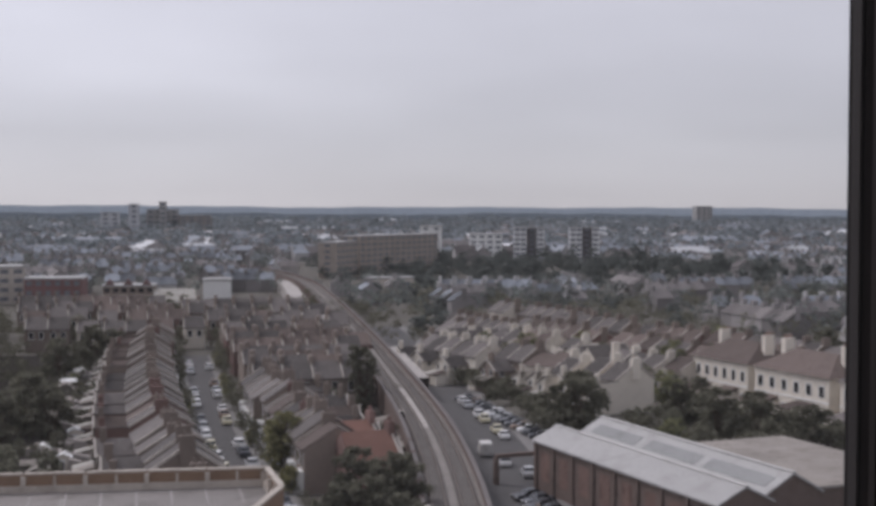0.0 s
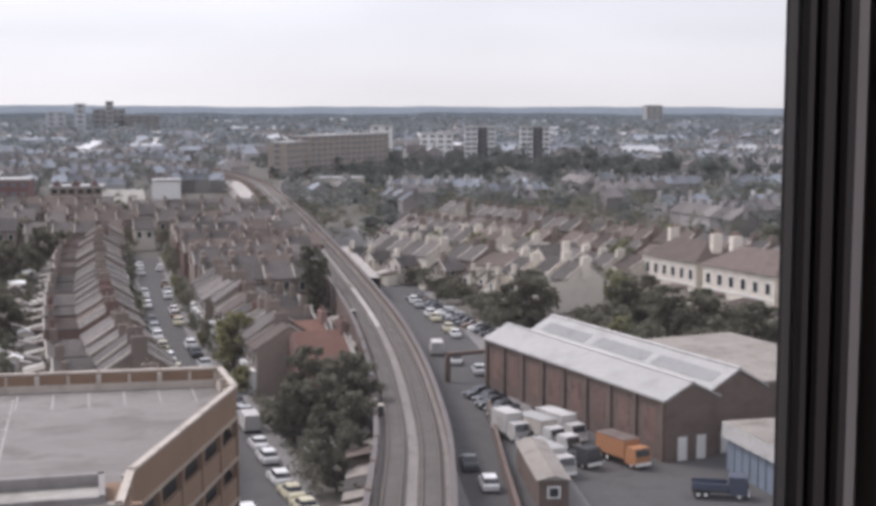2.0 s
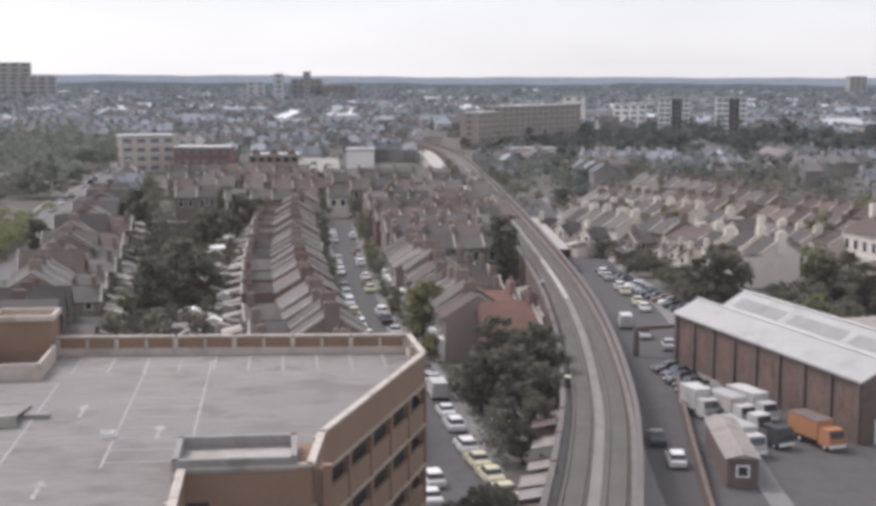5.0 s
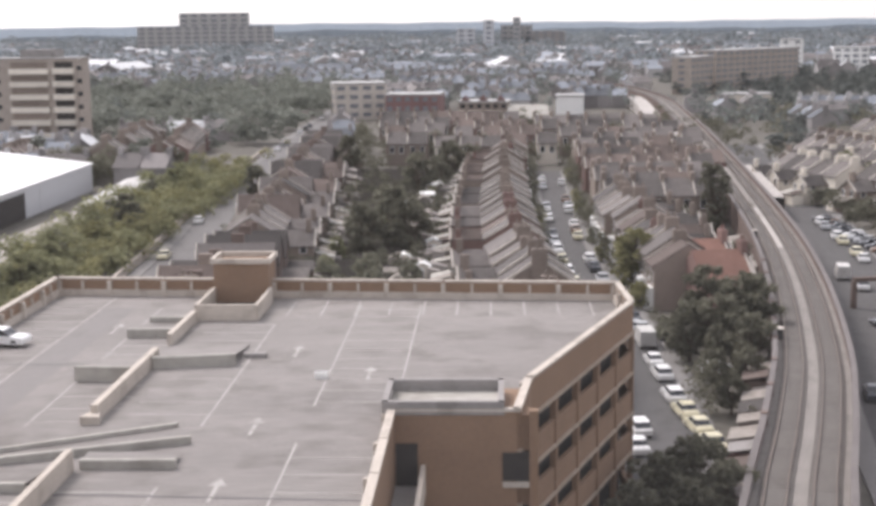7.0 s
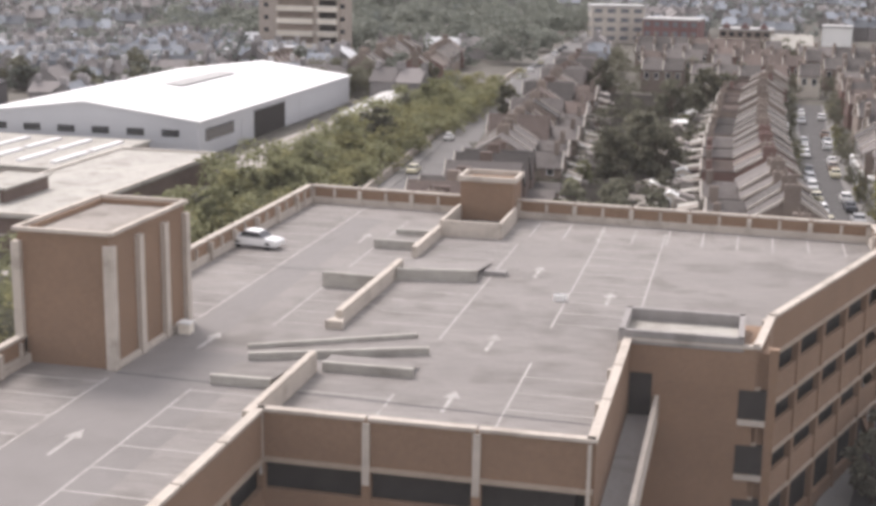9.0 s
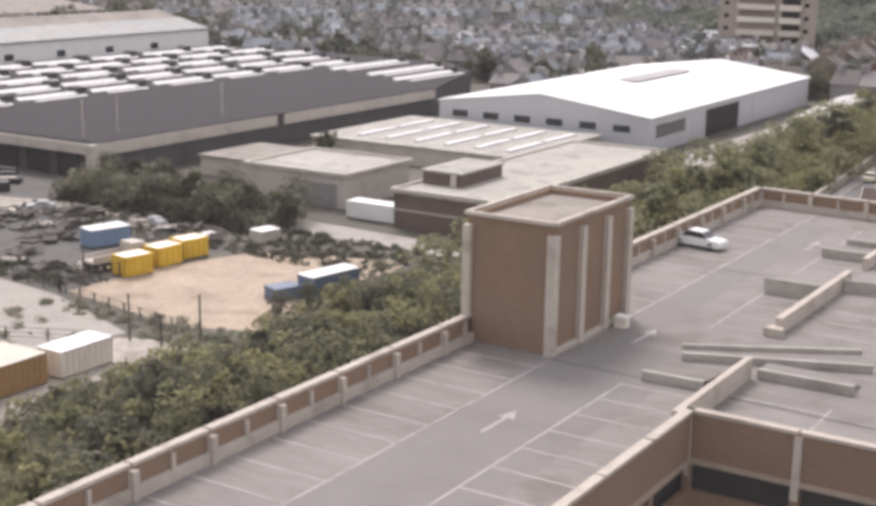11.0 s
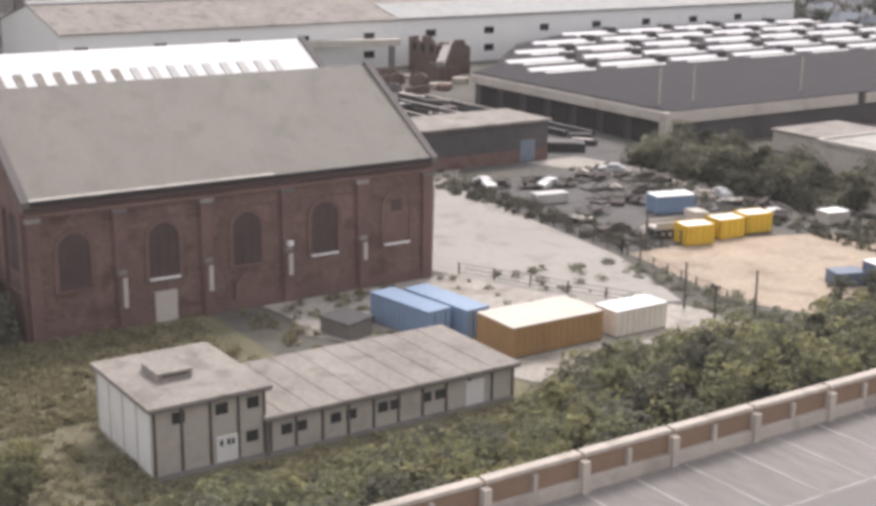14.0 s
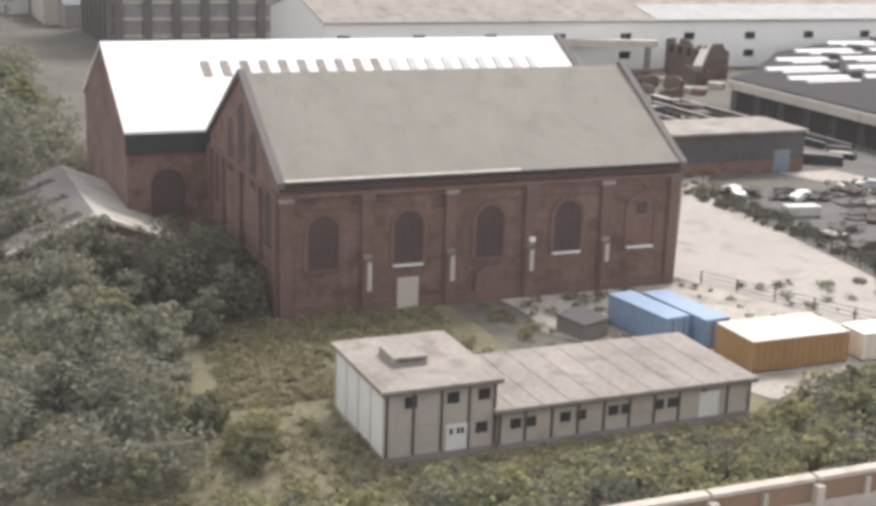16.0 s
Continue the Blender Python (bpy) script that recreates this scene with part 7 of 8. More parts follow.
# gardens between the terraces
for x, y, k, s in ((-17, 214, 0, 1.15), (-13, 208, 0, 1.0), (-20, 206, 0, 0.95), (-15, 221, 0, 0.9), (-17, 177, 2, 0.85), (-22, 174, 2, 0.8), (-11, 175, 2, 0.75), (-15, 169, 2, 0.8), (-16, 284, 0, 1.0), (-12, 290, 0, 0.8), (-10, 314, 0, 1.0), (-6, 319, 0, 0.85),
                   (18.4, 178, 4, 1.45), (37.7, 229.5, 3, 1.0), (38.5, 232.0, 3, 0.8), (24, 150, 0, 0.95), (27, 143, 0, 1.0), (23.5, 138, 0, 0.85), (29, 150, 0, 0.8), (26, 133, 0, 0.75), (9.6, 88, 0, 0.55), (11.4, 92, 0, 0.62), (14.4, 95, 0, 0.66), (16.2, 90.5, 0, 0.62), (13.2, 87, 0, 0.6), (16.4, 99, 0, 0.5), (13.6, 99.5, 0, 0.4), (20.8, 141, 0, 0.7), (21.2, 128, 0, 0.5), (21.8, 121, 0, 0.45), (20.6, 146, 2, 0.8), (24.5, 128, 0, 0.5), (22.4, 114, 2, 0.4),
                   (68, 203, 0, 1.1), (71, 209, 0, 1.0), (66, 207, 0, 0.8), (84, 186, 0, 1.0), (88, 181, 0, 1.0), (92, 172, 0, 0.9), (97, 162, 0, 0.85), (103, 152, 0, 0.85), (110, 145, 0, 1.0), (81, 196, 2, 0.7),
                   (-36, 330, 0, 1.0), (-62, 222, 0, 0.9), (-49.4, 277, 0, 0.8), (-72, 300, 0, 1.0)):
    plant(TOWN[k], x, y, s, tr.uniform(0, 360))
for k in range(16):
    plant(TOWN[tr.choice([0, 1, 2])], tr.uniform(-25, -12), tr.uniform(140, 325), tr.uniform(0.28, 0.48), tr.uniform(0, 360))
for k in range(26):
    plant(TOWN[tr.choice([0, 1, 2, 5])], tr.uniform(74, 190), tr.uniform(180, 330), tr.uniform(0.5, 0.9), tr.uniform(0, 360))

# ---------------------------------------------------------------- the far town
fr = random.Random(9)
VIA_NEAR = [VIADUCT[k] for k in range(0, len(VIADUCT), 4)]
CLEAR = [(-320, -60, -130, 300), (-60, -260, 62, 335), (60, 90, 120, 250), (60, 225, 168, 420), (-80, 440, 60, 545), (-125, 315, -70, 400), (-155, 370, -110, 400), (80, 540, 310, 900), (-40, 335, 62, 470), (-130, 190, -85, 300), (-145, 90, -60, 210), (-215, 415, -66, 725)]


def clear(x, y):
    if any(a < x < c and b < y < d for a, b, c, d in CLEAR):
        return False
    if abs(x - (-48 - (y - 195) * 0.065)) < 14 and y < 660:
        return False
    return all((x - a) ** 2 + (y - b) ** 2 > 196 for a, b in VIA_NEAR)


def far_house(walls, roofs, x, y, a, l, d, e, r):
    """A plain gabled house for the joined far town."""
    c, s = math.cos(a), math.sin(a)

    def w(u, v, z):
        return (x + c * u - s * v, y + s * u + c * v, z)

    i = len(walls[0])
    walls[0] += [w(-l, -d, 0), w(l, -d, 0), w(l, d, 0), w(-l, d, 0), w(-l, -d, e), w(l, -d, e), w(l, d, e), w(-l, d, e), w(-l, 0, r), w(l, 0, r)]
    walls[1] += [(i, i + 1, i + 5, i + 4), (i + 2, i + 3, i + 7, i + 6), (i + 1, i + 2, i + 6, i + 9, i + 5), (i + 3, i, i + 4, i + 8, i + 7)]
    j = len(roofs[0])
    roofs[0] += [w(-l - 0.3, -d - 0.4, e - 0.2), w(l + 0.3, -d - 0.4, e - 0.2), w(l + 0.3, 0, r + 0.15), w(-l - 0.3, 0, r + 0.15), w(l + 0.3, d + 0.4, e - 0.2), w(-l - 0.3, d + 0.4, e - 0.2)]
    roofs[1] += [(j, j + 1, j + 2, j + 3), (j + 3, j + 2, j + 4, j + 5)]
    if e < 9:
        k = len(walls[0])
        for u in (-l * 0.9, l * 0.9):
            q = len(walls[0])
            walls[0] += [w(u - 0.5, -0.8, e), w(u + 0.5, -0.8, e), w(u + 0.5, 0.8, e), w(u - 0.5, 0.8, e), w(u - 0.5, -0.8, r + 1.4), w(u + 0.5, -0.8, r + 1.4), w(u + 0.5, 0.8, r + 1.4), w(u - 0.5, 0.8, r + 1.4)]
            walls[1] += [tuple(q + t for t in f) for f in ((4, 5, 6, 7), (0, 1, 5, 4), (1, 2, 6, 5), (2, 3, 7, 6), (3, 0, 4, 7))]


# far brick, slate and tile colours are paled and blued to carry haze
FAR_WALLS = [mat("far_brick_hazed", (0.265, 0.25, 0.245), var=0.2, scale=0.5, bump=0, island=0.35), mat("far_render", (0.47, 0.46, 0.455), var=0.1, scale=0.5, bump=0, island=0.2)]
FAR_ROOFS = [mat("far_slate_hazed", (0.205, 0.222, 0.245), var=0.15, scale=0.5, bump=0, island=0.5), mat("far_tile_hazed", (0.185, 0.17, 0.165), var=0.15, scale=0.5, bump=0, island=0.4), mat("far_white_roof", (0.62, 0.63, 0.64), var=0.05, scale=0.5, bump=0, island=0.1)]
walls = [[[], []], [[], []]]
roofs = [[[], []], [[], []], [[], []]]
count = 0
# rows near enough to read as houses
y = 300.0
while y < 1000:
    x = -760.0 + fr.uniform(0, 20)
    turn = fr.choice([0.05, 0.12, -0.1, 0.2])
    while x < 760:
        run = fr.randint(4, 9)
        block_turn = turn + fr.choice([0, 0, math.pi / 2, 0.3])
        kind, rk, keep = fr.choice([0, 0, 0, 1]), fr.choice([0, 0, 1]), fr.choice([1.0, 0.9, 0.6, 0.3])
        for k in range(run):
            hx, hy = x + math.cos(block_turn) * 6.0 * k, y + math.sin(block_turn) * 6.0 * k
            if clear(hx, hy) and abs(math.atan2(hx, hy)) < 1.5 and fr.random() < keep:
                far_house(walls[kind], roofs[rk], hx, hy, block_turn, 2.9, 4.2, 5.6, 8.2)
                count += 1
        x += (run * 6.0 + fr.uniform(8, 16)) if abs(math.cos(block_turn)) > 0.5 else fr.uniform(18, 26)
    y += fr.uniform(26, 42)
# west side, beyond the works
for k in range(900):
    x, y = fr.uniform(-900, -330), fr.uniform(-200, 900)
    if clear(x, y):
        a = fr.choice([0.1, 1.67, 0.4])
        for j in range(fr.randint(2, 5)):
            far_house(walls[fr.choice([0, 0, 0, 1])], roofs[fr.choice([1, 1, 1, 0])], x + math.cos(a) * 6 * j, y + math.sin(a) * 6 * j, a, 2.9, 4.2, 5.6, 8.2)
# small yards and houses between the depot and the first terraces
for k in range(170):
    x, y = fr.uniform(-330, -134), fr.uniform(248, 345)
    if x < -140 and y < 290 - 0.5 * max(0, x + 165):
        continue
    a = fr.choice([0.1, 0.1, 1.67, 0.25])
    far_house(walls[fr.choice([0, 0, 1])], roofs[fr.choice([0, 1, 1, 0])], x, y, a, fr.uniform(2.0, 6.0), fr.uniform(2.0, 4.0), fr.uniform(2.4, 5.0), fr.uniform(5.2, 7.0))
# houses and yards round the foot of the tower block
for k in range(70):
    x, y = fr.uniform(-215, -84), fr.uniform(305, 430)
    if not (-150 < x < -106 and 366 < y < 400) and not (-100 < x < -70 and y < 400):
        far_house(walls[fr.choice([0, 1])], roofs[fr.choice([0, 1, 1, 2])], x, y, fr.choice([0.1, 1.67, 0.3]), fr.uniform(3.0, 6.0), fr.uniform(3.0, 4.4), fr.uniform(3.0, 5.4), fr.uniform(6.0, 8.2))
# thinning towards the hills
for k in range(3300):
    r = 900 + 2150 * fr.random() ** 1.1
    a = fr.uniform(-0.75, 1.4)
    x, y = -math.sin(a) * r, math.cos(a) * r
    big = fr.random() < 0.05
    l = fr.uniform(14, 34) if big else fr.uniform(5, 14)
    far_house(walls[fr.choice([0, 0, 1])], roofs[fr.choice([0, 0, 1, 1, 0, 1, 0, 0, 2] if not big else [0, 2, 0])], x, y, fr.uniform(-0.3, 0.3) + fr.choice([0, 1.57]), l, fr.uniform(4, 6) * (2 if big else 1), fr.uniform(5, 8) * (1.3 if big else 1), fr.uniform(8, 11) * (1.2 if big else 1))
for k, (v, f) in enumerate(walls):
    tagged(new("far_houses", raw("far_houses", v, f, FAR_WALLS[k])), "far rows of brick and rendered houses, paled for haze", "houses", kind="stuff")
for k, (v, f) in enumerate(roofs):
    tagged(new("far_roofs", raw("far_roofs", v, f, FAR_ROOFS[k])), "far slate and tile roofs of the town, tinted bluish for haze", "roofs", kind="stuff")


def woods(name, spots, n, size, leaf, seed, label):
    v, f = leaf_cloud(seed, spots, n, size, 0.8)
    tagged(new(name, raw(name, v, f, leaf)), label, "trees", kind="stuff")


def mass(n, x0, x1, y0, y1, r0, r1, h):
    """Lobes heaped into one dense bushy mass of uneven height."""
    out = []
    for k in range(n):
        x, y, r = fr.uniform(x0, x1), fr.uniform(y0, y1), fr.uniform(r0, r1)
        top = h * (0.62 + 0.38 * math.sin(x * 0.55 + 1.3 * math.sin(y * 0.23)) * math.sin(y * 0.31 + 0.7))
        out.append((x, y, max(r * 0.6, top * fr.random() ** 0.6 - r * 0.4), r))
    return out


def clumps(n, x0, x1, y0, y1, r0, r1):
    """Crowns of single broad trees, each of many lobes, uneven in size and spread."""
    out = []
    for k in range(n):
        x, y, r = fr.uniform(x0, x1), fr.uniform(y0, y1), r0 + (r1 - r0) * fr.random() ** 1.7
        for j in range(11):
            a, q = fr.uniform(0, 6.28), fr.random() ** 0.5
            out.append((x + math.cos(a) * r * q * 0.8, y + math.sin(a) * r * q * 0.8, r * (0.5 + 1.25 * (1 - q * q) * fr.random()), r * fr.uniform(0.25, 0.45)))
    return out


def grove(n, x0, x1, y0, y1, r0, r1, test=True):
    out = []
    while len(out) < n:
        x, y = fr.uniform(x0, x1), fr.uniform(y0, y1)
        if not test or clear(x, y):
            for k in range(4):
                r = fr.uniform(r0, r1)
                out.append((x + fr.uniform(-r, r) * 1.3, y + fr.uniform(-r, r) * 1.3, r * fr.uniform(0.8, 2.0), r))
    return out


woods("garden_trees", grove(9600, -800, 800, 320, 1000, 1.8, 4.2), 98000, 1.75, LEAF_HAZED, 5, "dark garden trees between far houses")
woods("garden_trees", grove(2900, -900, -130, -100, 700, 1.5, 3.8), 40000, 1.35, LEAF_PARK, 6, "grey-green trees between far houses")
woods("garden_trees", grove(700, -45, 75, 330, 470, 0.9, 2.2, False), 16000, 0.8, LEAF_B, 11, "dark shrubs between the cross rows")
woods("garden_trees", grove(900, 80, 260, 240, 520, 1.2, 3.0, False), 24000, 0.9, LEAF_B, 12, "dark trees behind the cream terraces")
woods("park_trees", clumps(200, 110, 330, 545, 800, 3.0, 7.5), 46000, 1.25, LEAF_HAZED, 13, "dark belt of trees below the flats")
woods("park_trees", clumps(290, -214, -67, 405, 725, 3.0, 8.0), 46000, 1.5, LEAF_PARK, 14, "green park trees beside the main road")
woods("garden_shrubs", grove(260, -27, -8, 125, 330, 0.5, 1.2, False), 13000, 0.5, LEAF_B, 15, "garden shrubs behind the terraces")
spots = []
for k in range(4200):
    r = 950 + 2150 * fr.random()
    a = fr.uniform(-0.75, 1.4)
    q = fr.uniform(3, 6.5) * (1 + r / 4000)
    for j in range(3):
        spots.append((-math.sin(a) * r + fr.uniform(-14, 14), math.cos(a) * r + fr.uniform(-8, 8), q * fr.uniform(0.6, 1.2), q))
# these leaves have the haze painted into their colour
woods("far_woods", spots, 84000, 5.8, LEAF_FAR_HAZED, 7, "far woods and tree lines towards the hills, tinted for haze")
woods("avenue_trees", mass(600, -75, -55.5, 112, 310, 1.2, 2.6, 6.5), 36000, 0.68, LEAF_A, 16, "bushy green trees along the main road")
woods("avenue_trees", mass(300, -69, -55, 112, 330, 1.0, 2.2, 7.2), 20000, 0.6, LEAF_D, 26, "yellow-green trees along the main road")
woods("lane_trees", mass(160, -108, -86, 304, 345, 1.6, 3.2, 8.0), 12000, 0.8, LEAF_B, 27, "dark trees behind the white warehouse")
woods("yard_trees", mass(300, -139, -102, 123.5, 133.5, 0.9, 1.9, 5.6), 26000, 0.45, LEAF_B, 28, "dense dark bushy trees behind the scrap yard")
woods("yard_trees", mass(150, -139, -102, 123.5, 132.5, 0.7, 1.5, 5.2), 13000, 0.45, LEAF_C, 29, "mid-green bushy trees behind the scrap yard")
woods("garden_trees", clumps(84, -215, -70, 305, 450, 2.0, 5.0), 20000, 1.0, LEAF_PARK, 47, "grey-green trees round the foot of the tower block")
woods("far_grove", clumps(26, -345, -285, 296, 345, 4.0, 8.0), 12000, 1.1, LEAF_B, 30, "large dark trees behind the depot")
woods("hall_scrub", mass(420, -128, -74, 1, 17, 1.0, 2.2, 7.0), 34000, 0.42, LEAF_C, 31, "grey-green bushy trees south of the hall")
woods("garden_mass", mass(100, 76, 98, 156, 206, 1.3, 2.6, 5.6), 11000, 0.75, LEAF_B, 33, "dark trees between the goods shed and the villas")
hedge = []
for line, side, off, s0, s1 in ((STREET, 1, 4.7, 60, 262), (STREET, -1, 4.7, 60, 262), (MAIN_ROAD, 1, 6.6, 66, 300)):
    for k in range(int((s1 - s0) / 1.5)):
        p, d = along(line, s0 + 1.5 * k)
        tall = 1.0 if fr.random() < 0.82 else 3.4
        for j in range(1 if tall < 2 else 5):
            r = fr.uniform(0.5, 0.9) * (1 if tall < 2 else 1.5)
            o = side * (off + fr.uniform(-0.6, 0.6) * tall * 0.5)
            if fr.random() < 0.8:
                hedge.append((p.x + d.y * o + fr.uniform(-0.5, 0.5), p.y - d.x * o, r * 0.7 if tall < 2 else fr.uniform(1.0, 4.6), r))
woods("street_hedge", hedge, 16000, 0.45, LEAF_B, 35, "dark front hedges and small street trees")
woods("rough_ground", [q for q in grove(900, -330, -132, 243, 345, 0.9, 2.6, False) if not (q[0] < -138 and q[1] < 284)], 20000, 1.25, LEAF_PARK, 36, "rough scrub and garden trees behind the depot")
woods("rough_ground", [q for q in grove(420, -330, -132, 246, 345, 1.2, 3.0, False) if not (q[0] < -138 and q[1] < 284)], 14000, 1.25, LEAF_B, 37, "dark scrub behind the depot")
spots = []
for x0, x1, y0, y1, n in ((-26, -9, 130, 330, 80), (24, 36, 180, 235, 40), (22, 46, 236, 335, 60), (-38, 60, 335, 470, 300), (-34, -24, 120, 330, 50)):
    for k in range(n):
        x, y, r = fr.uniform(x0, x1) + (0.05 * (y0 - 184) if x0 == 22 else 0), fr.uniform(y0, y1), fr.uniform(0.7, 1.9)
        for j in range(4):
            spots.append((x + fr.uniform(-r, r), y + fr.uniform(-r, r), r * fr.uniform(0.5, 2.4), r * fr.uniform(0.5, 0.9)))
woods("garden_trees", spots, 40000, 0.55, LEAF_B, 38, "dark small trees crowded in the back gardens")
woods("west_trees", mass(520, -250, -158, -4, 24, 1.4, 3.0, 8.5), 30000, 0.7, LEAF_C, 39, "grey-green trees beyond the white-roofed hall")
woods("west_trees", mass(240, -158, -124, -2, 14, 1.1, 2.4, 7.0), 18000, 0.5, LEAF_B, 40, "dark green trees beside the broken outbuilding")
woods("hall_foot", mass(240, -120, -104, 21, 29.4, 0.8, 1.8, 7.6), 16000, 0.4, LEAF_B, 41, "dark bushes at the corner of the hall")
lines = []
for bx, by, n in ((98.0, 231, 60), (118, 238, 72), (137, 238, 80), (158, 238, 84)):
    for k in range(n):
        u = k * 1.25 + fr.uniform(-1, 1)
        r = fr.uniform(0.8, 2.0)
        lines.append((bx - 0.302 * u + fr.uniform(-2.2, 2.2), by + 0.953 * u, fr.uniform(0.6, 5.2), r))
woods("garden_trees", lines, 20000, 0.65, LEAF_B, 42, "dark trees between the cream terraces")
woods("west_trees", mass(130, -166, -131, 6, 20.5, 1.0, 2.2, 6.5), 11000, 0.5, LEAF_C, 43, "grey-green trees below the hall gable")
woods("town_trees", clumps(330, 70, 420, 330, 900, 2.5, 6.0), 44000, 1.2, LEAF_HAZED, 44, "dark broad trees among the far houses")
woods("town_trees", clumps(260, -420, -130, 330, 900, 2.5, 6.5), 36000, 1.2, LEAF_HAZED, 45, "dark broad trees among the far houses")
woods("town_trees", clumps(46, -45, 66, 335, 480, 2.0, 4.5), 11000, 0.85, LEAF_B, 46, "dark broad trees among the cross streets")
woods("railway_scrub", grove(260, 27, 34, 160, 330, 0.6, 1.6, False), 12000, 0.55, LEAF_B, 17, "dark scrub beside the railway")
woods("roadside_scrub", grove(240, 62, 71, 200, 300, 0.7, 1.6, False), 14000, 0.6, LEAF_B, 18, "dark scrub behind the parked cars")
woods("yard_scrub", grove(150, 72, 110, 140, 190, 0.8, 1.9, False), 8000, 0.6, LEAF_B, 19, "dark trees behind the goods shed")


def tufts(name, n, leaves, boxes, size, leaf, seed, label):
    out = []
    while len(out) < n:
        x0, y0, x1, y1 = fr.choice(boxes)
        r = fr.uniform(0.2, 0.7)
        out.append((fr.uniform(x0, x1), fr.uniform(y0, y1), r * 0.3, r))
    v, f = leaf_cloud(seed, out, leaves, size, 0.6, 0.1)
    tagged(new(name, raw(name, v, f, leaf)), label, "weeds", kind="stuff")


tufts("weeds", 2600, 44000, [(-104, 22, -86, 44), (-104, 22, -86, 40), (-90, 10, -68, 30), (-73, 26, -66, 58), (-73, 8, -60, 60)], 0.3, LEAF_W, 21, "yellow-green weeds and rough grass")
for seed, n, leaves, leaf in ((51, 520, 24000, LEAF_A), (52, 300, 13000, LEAF_D), (53, 300, 13000, LEAF_B)):
    lobes = []
    while len(lobes) < n:
        x, y, r = fr.uniform(-79, -55), fr.uniform(6, 122), fr.uniform(0.6, 1.5)
        top = headroom(x, y) * (0.74 + 0.26 * math.sin(0.7 * x + 0.9 * y) * math.sin(0.43 * y + 0.3 * x))
        if top > 0.9:
            lobes.append((x, y, max(r * 0.4, min(top, 7.5) * fr.random() ** 0.45 - r * 0.7), min(r, top * 0.6)))
    woods("belt_thicket", lobes, leaves, 0.44, leaf, seed, "dense bushes and saplings below the car park wall")
tufts("weeds", 170, 5000, [(-104, 69, -86, 84), (-150, 92, -138, 100), (-101, 86, -84, 90), (-84, 84, -76, 90)], 0.3, LEAF_C, 22, "sparse grey-green weeds on pale dirt")
tufts("weeds", 110, 2600, [(-104, 48, -86, 57), (-104, 56, -97, 66)], 0.3, LEAF_W, 24, "thin weeds on the trodden yard")
tufts("weeds", 700, 16000, [(-139, 114, -100, 126), (-101, 114, -80, 127), (-140, 92, -101, 97)], 0.35, LEAF_B, 23, "dark weeds round the scrap yard")

# low hills in two ranges close the horizon; a bluish glow gives their haze
def hill_range(dist, base, swing, seed, colour, glow):
    h = Mesh()
    for k in range(481):
        a = -1.3 + 3.3 * k / 480
        top = base + swing * (math.sin(5 * a + seed) + 0.6 * math.sin(13 * a) + 0.4 * math.sin(31 * a + 2 * seed) + 0.3 * math.sin(67 * a) + 0.25 * math.sin(151 * a + seed))
        h.v += [(-dist * math.sin(a), dist * math.cos(a), -5.0), (-dist * math.sin(a), dist * math.cos(a), top)]
        if k:
            h.f.append((2 * k - 2, 2 * k, 2 * k + 1, 2 * k - 1))
    m = mat("haze_glow_hills", colour, rough=1.0, var=0.3, scale=0.012, bump=0, spec=0.0)
    # emission stands in for the haze before the hills
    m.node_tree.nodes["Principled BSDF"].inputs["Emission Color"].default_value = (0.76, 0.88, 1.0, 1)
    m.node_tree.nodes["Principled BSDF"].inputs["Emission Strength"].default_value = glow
    structure("backdrop", raw("backdrop", h.v, h.f, m), m, "low blue-grey hills on the horizon with a glow for haze")


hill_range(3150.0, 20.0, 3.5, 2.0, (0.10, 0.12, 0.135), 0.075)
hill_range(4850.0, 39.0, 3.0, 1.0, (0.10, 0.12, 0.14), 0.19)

# ---------------------------------------------------------------- scrap yard, fences and garden clutter
cl = random.Random(44)


def fence(name, label, a, b, h, step, post_m, rail_m, boards=False):
    f = thing(name, label, "fence")
    d = math.hypot(b[0] - a[0], b[1] - a[1])
    n = max(1, round(d / step))
    ux, uy = (b[0] - a[0]) / d, (b[1] - a[1]) / d
    for k in range(n + 1):
        x, y = a[0] + ux * d * k / n, a[1] + uy * d * k / n
        part("post", Mesh().box(x - 0.06, y - 0.06, 0, x + 0.06, y + 0.06, h), post_m, f)
    for z in ((0.25, h * 0.55, h - 0.1) if not boards else (0.15,)):
        part("rail", Mesh().bar(a, b, 0.04, 0.05 if not boards else h - 0.25, z), rail_m, f)
    return f


FENCE_DK = mat("dark_fence_wire", (0.10, 0.092, 0.085), rough=0.8, var=0.3, scale=2.0)
FENCE_BR = mat("old_fence_board", (0.165, 0.15, 0.135), rough=0.9, var=0.35, scale=2.0, rnd=0.2)
fence("yard_fence", "dark post and wire fence round the scrap yard", (-138.0, 94.6), (-101.6, 90.8), 1.9, 2.6, FENCE_DK, FENCE_DK)
fence("yard_fence", "dark post and wire fence beside the sandy yard", (-101.6, 90.8), (-101.0, 104.0), 1.6, 2.6, FENCE_DK, FENCE_DK)
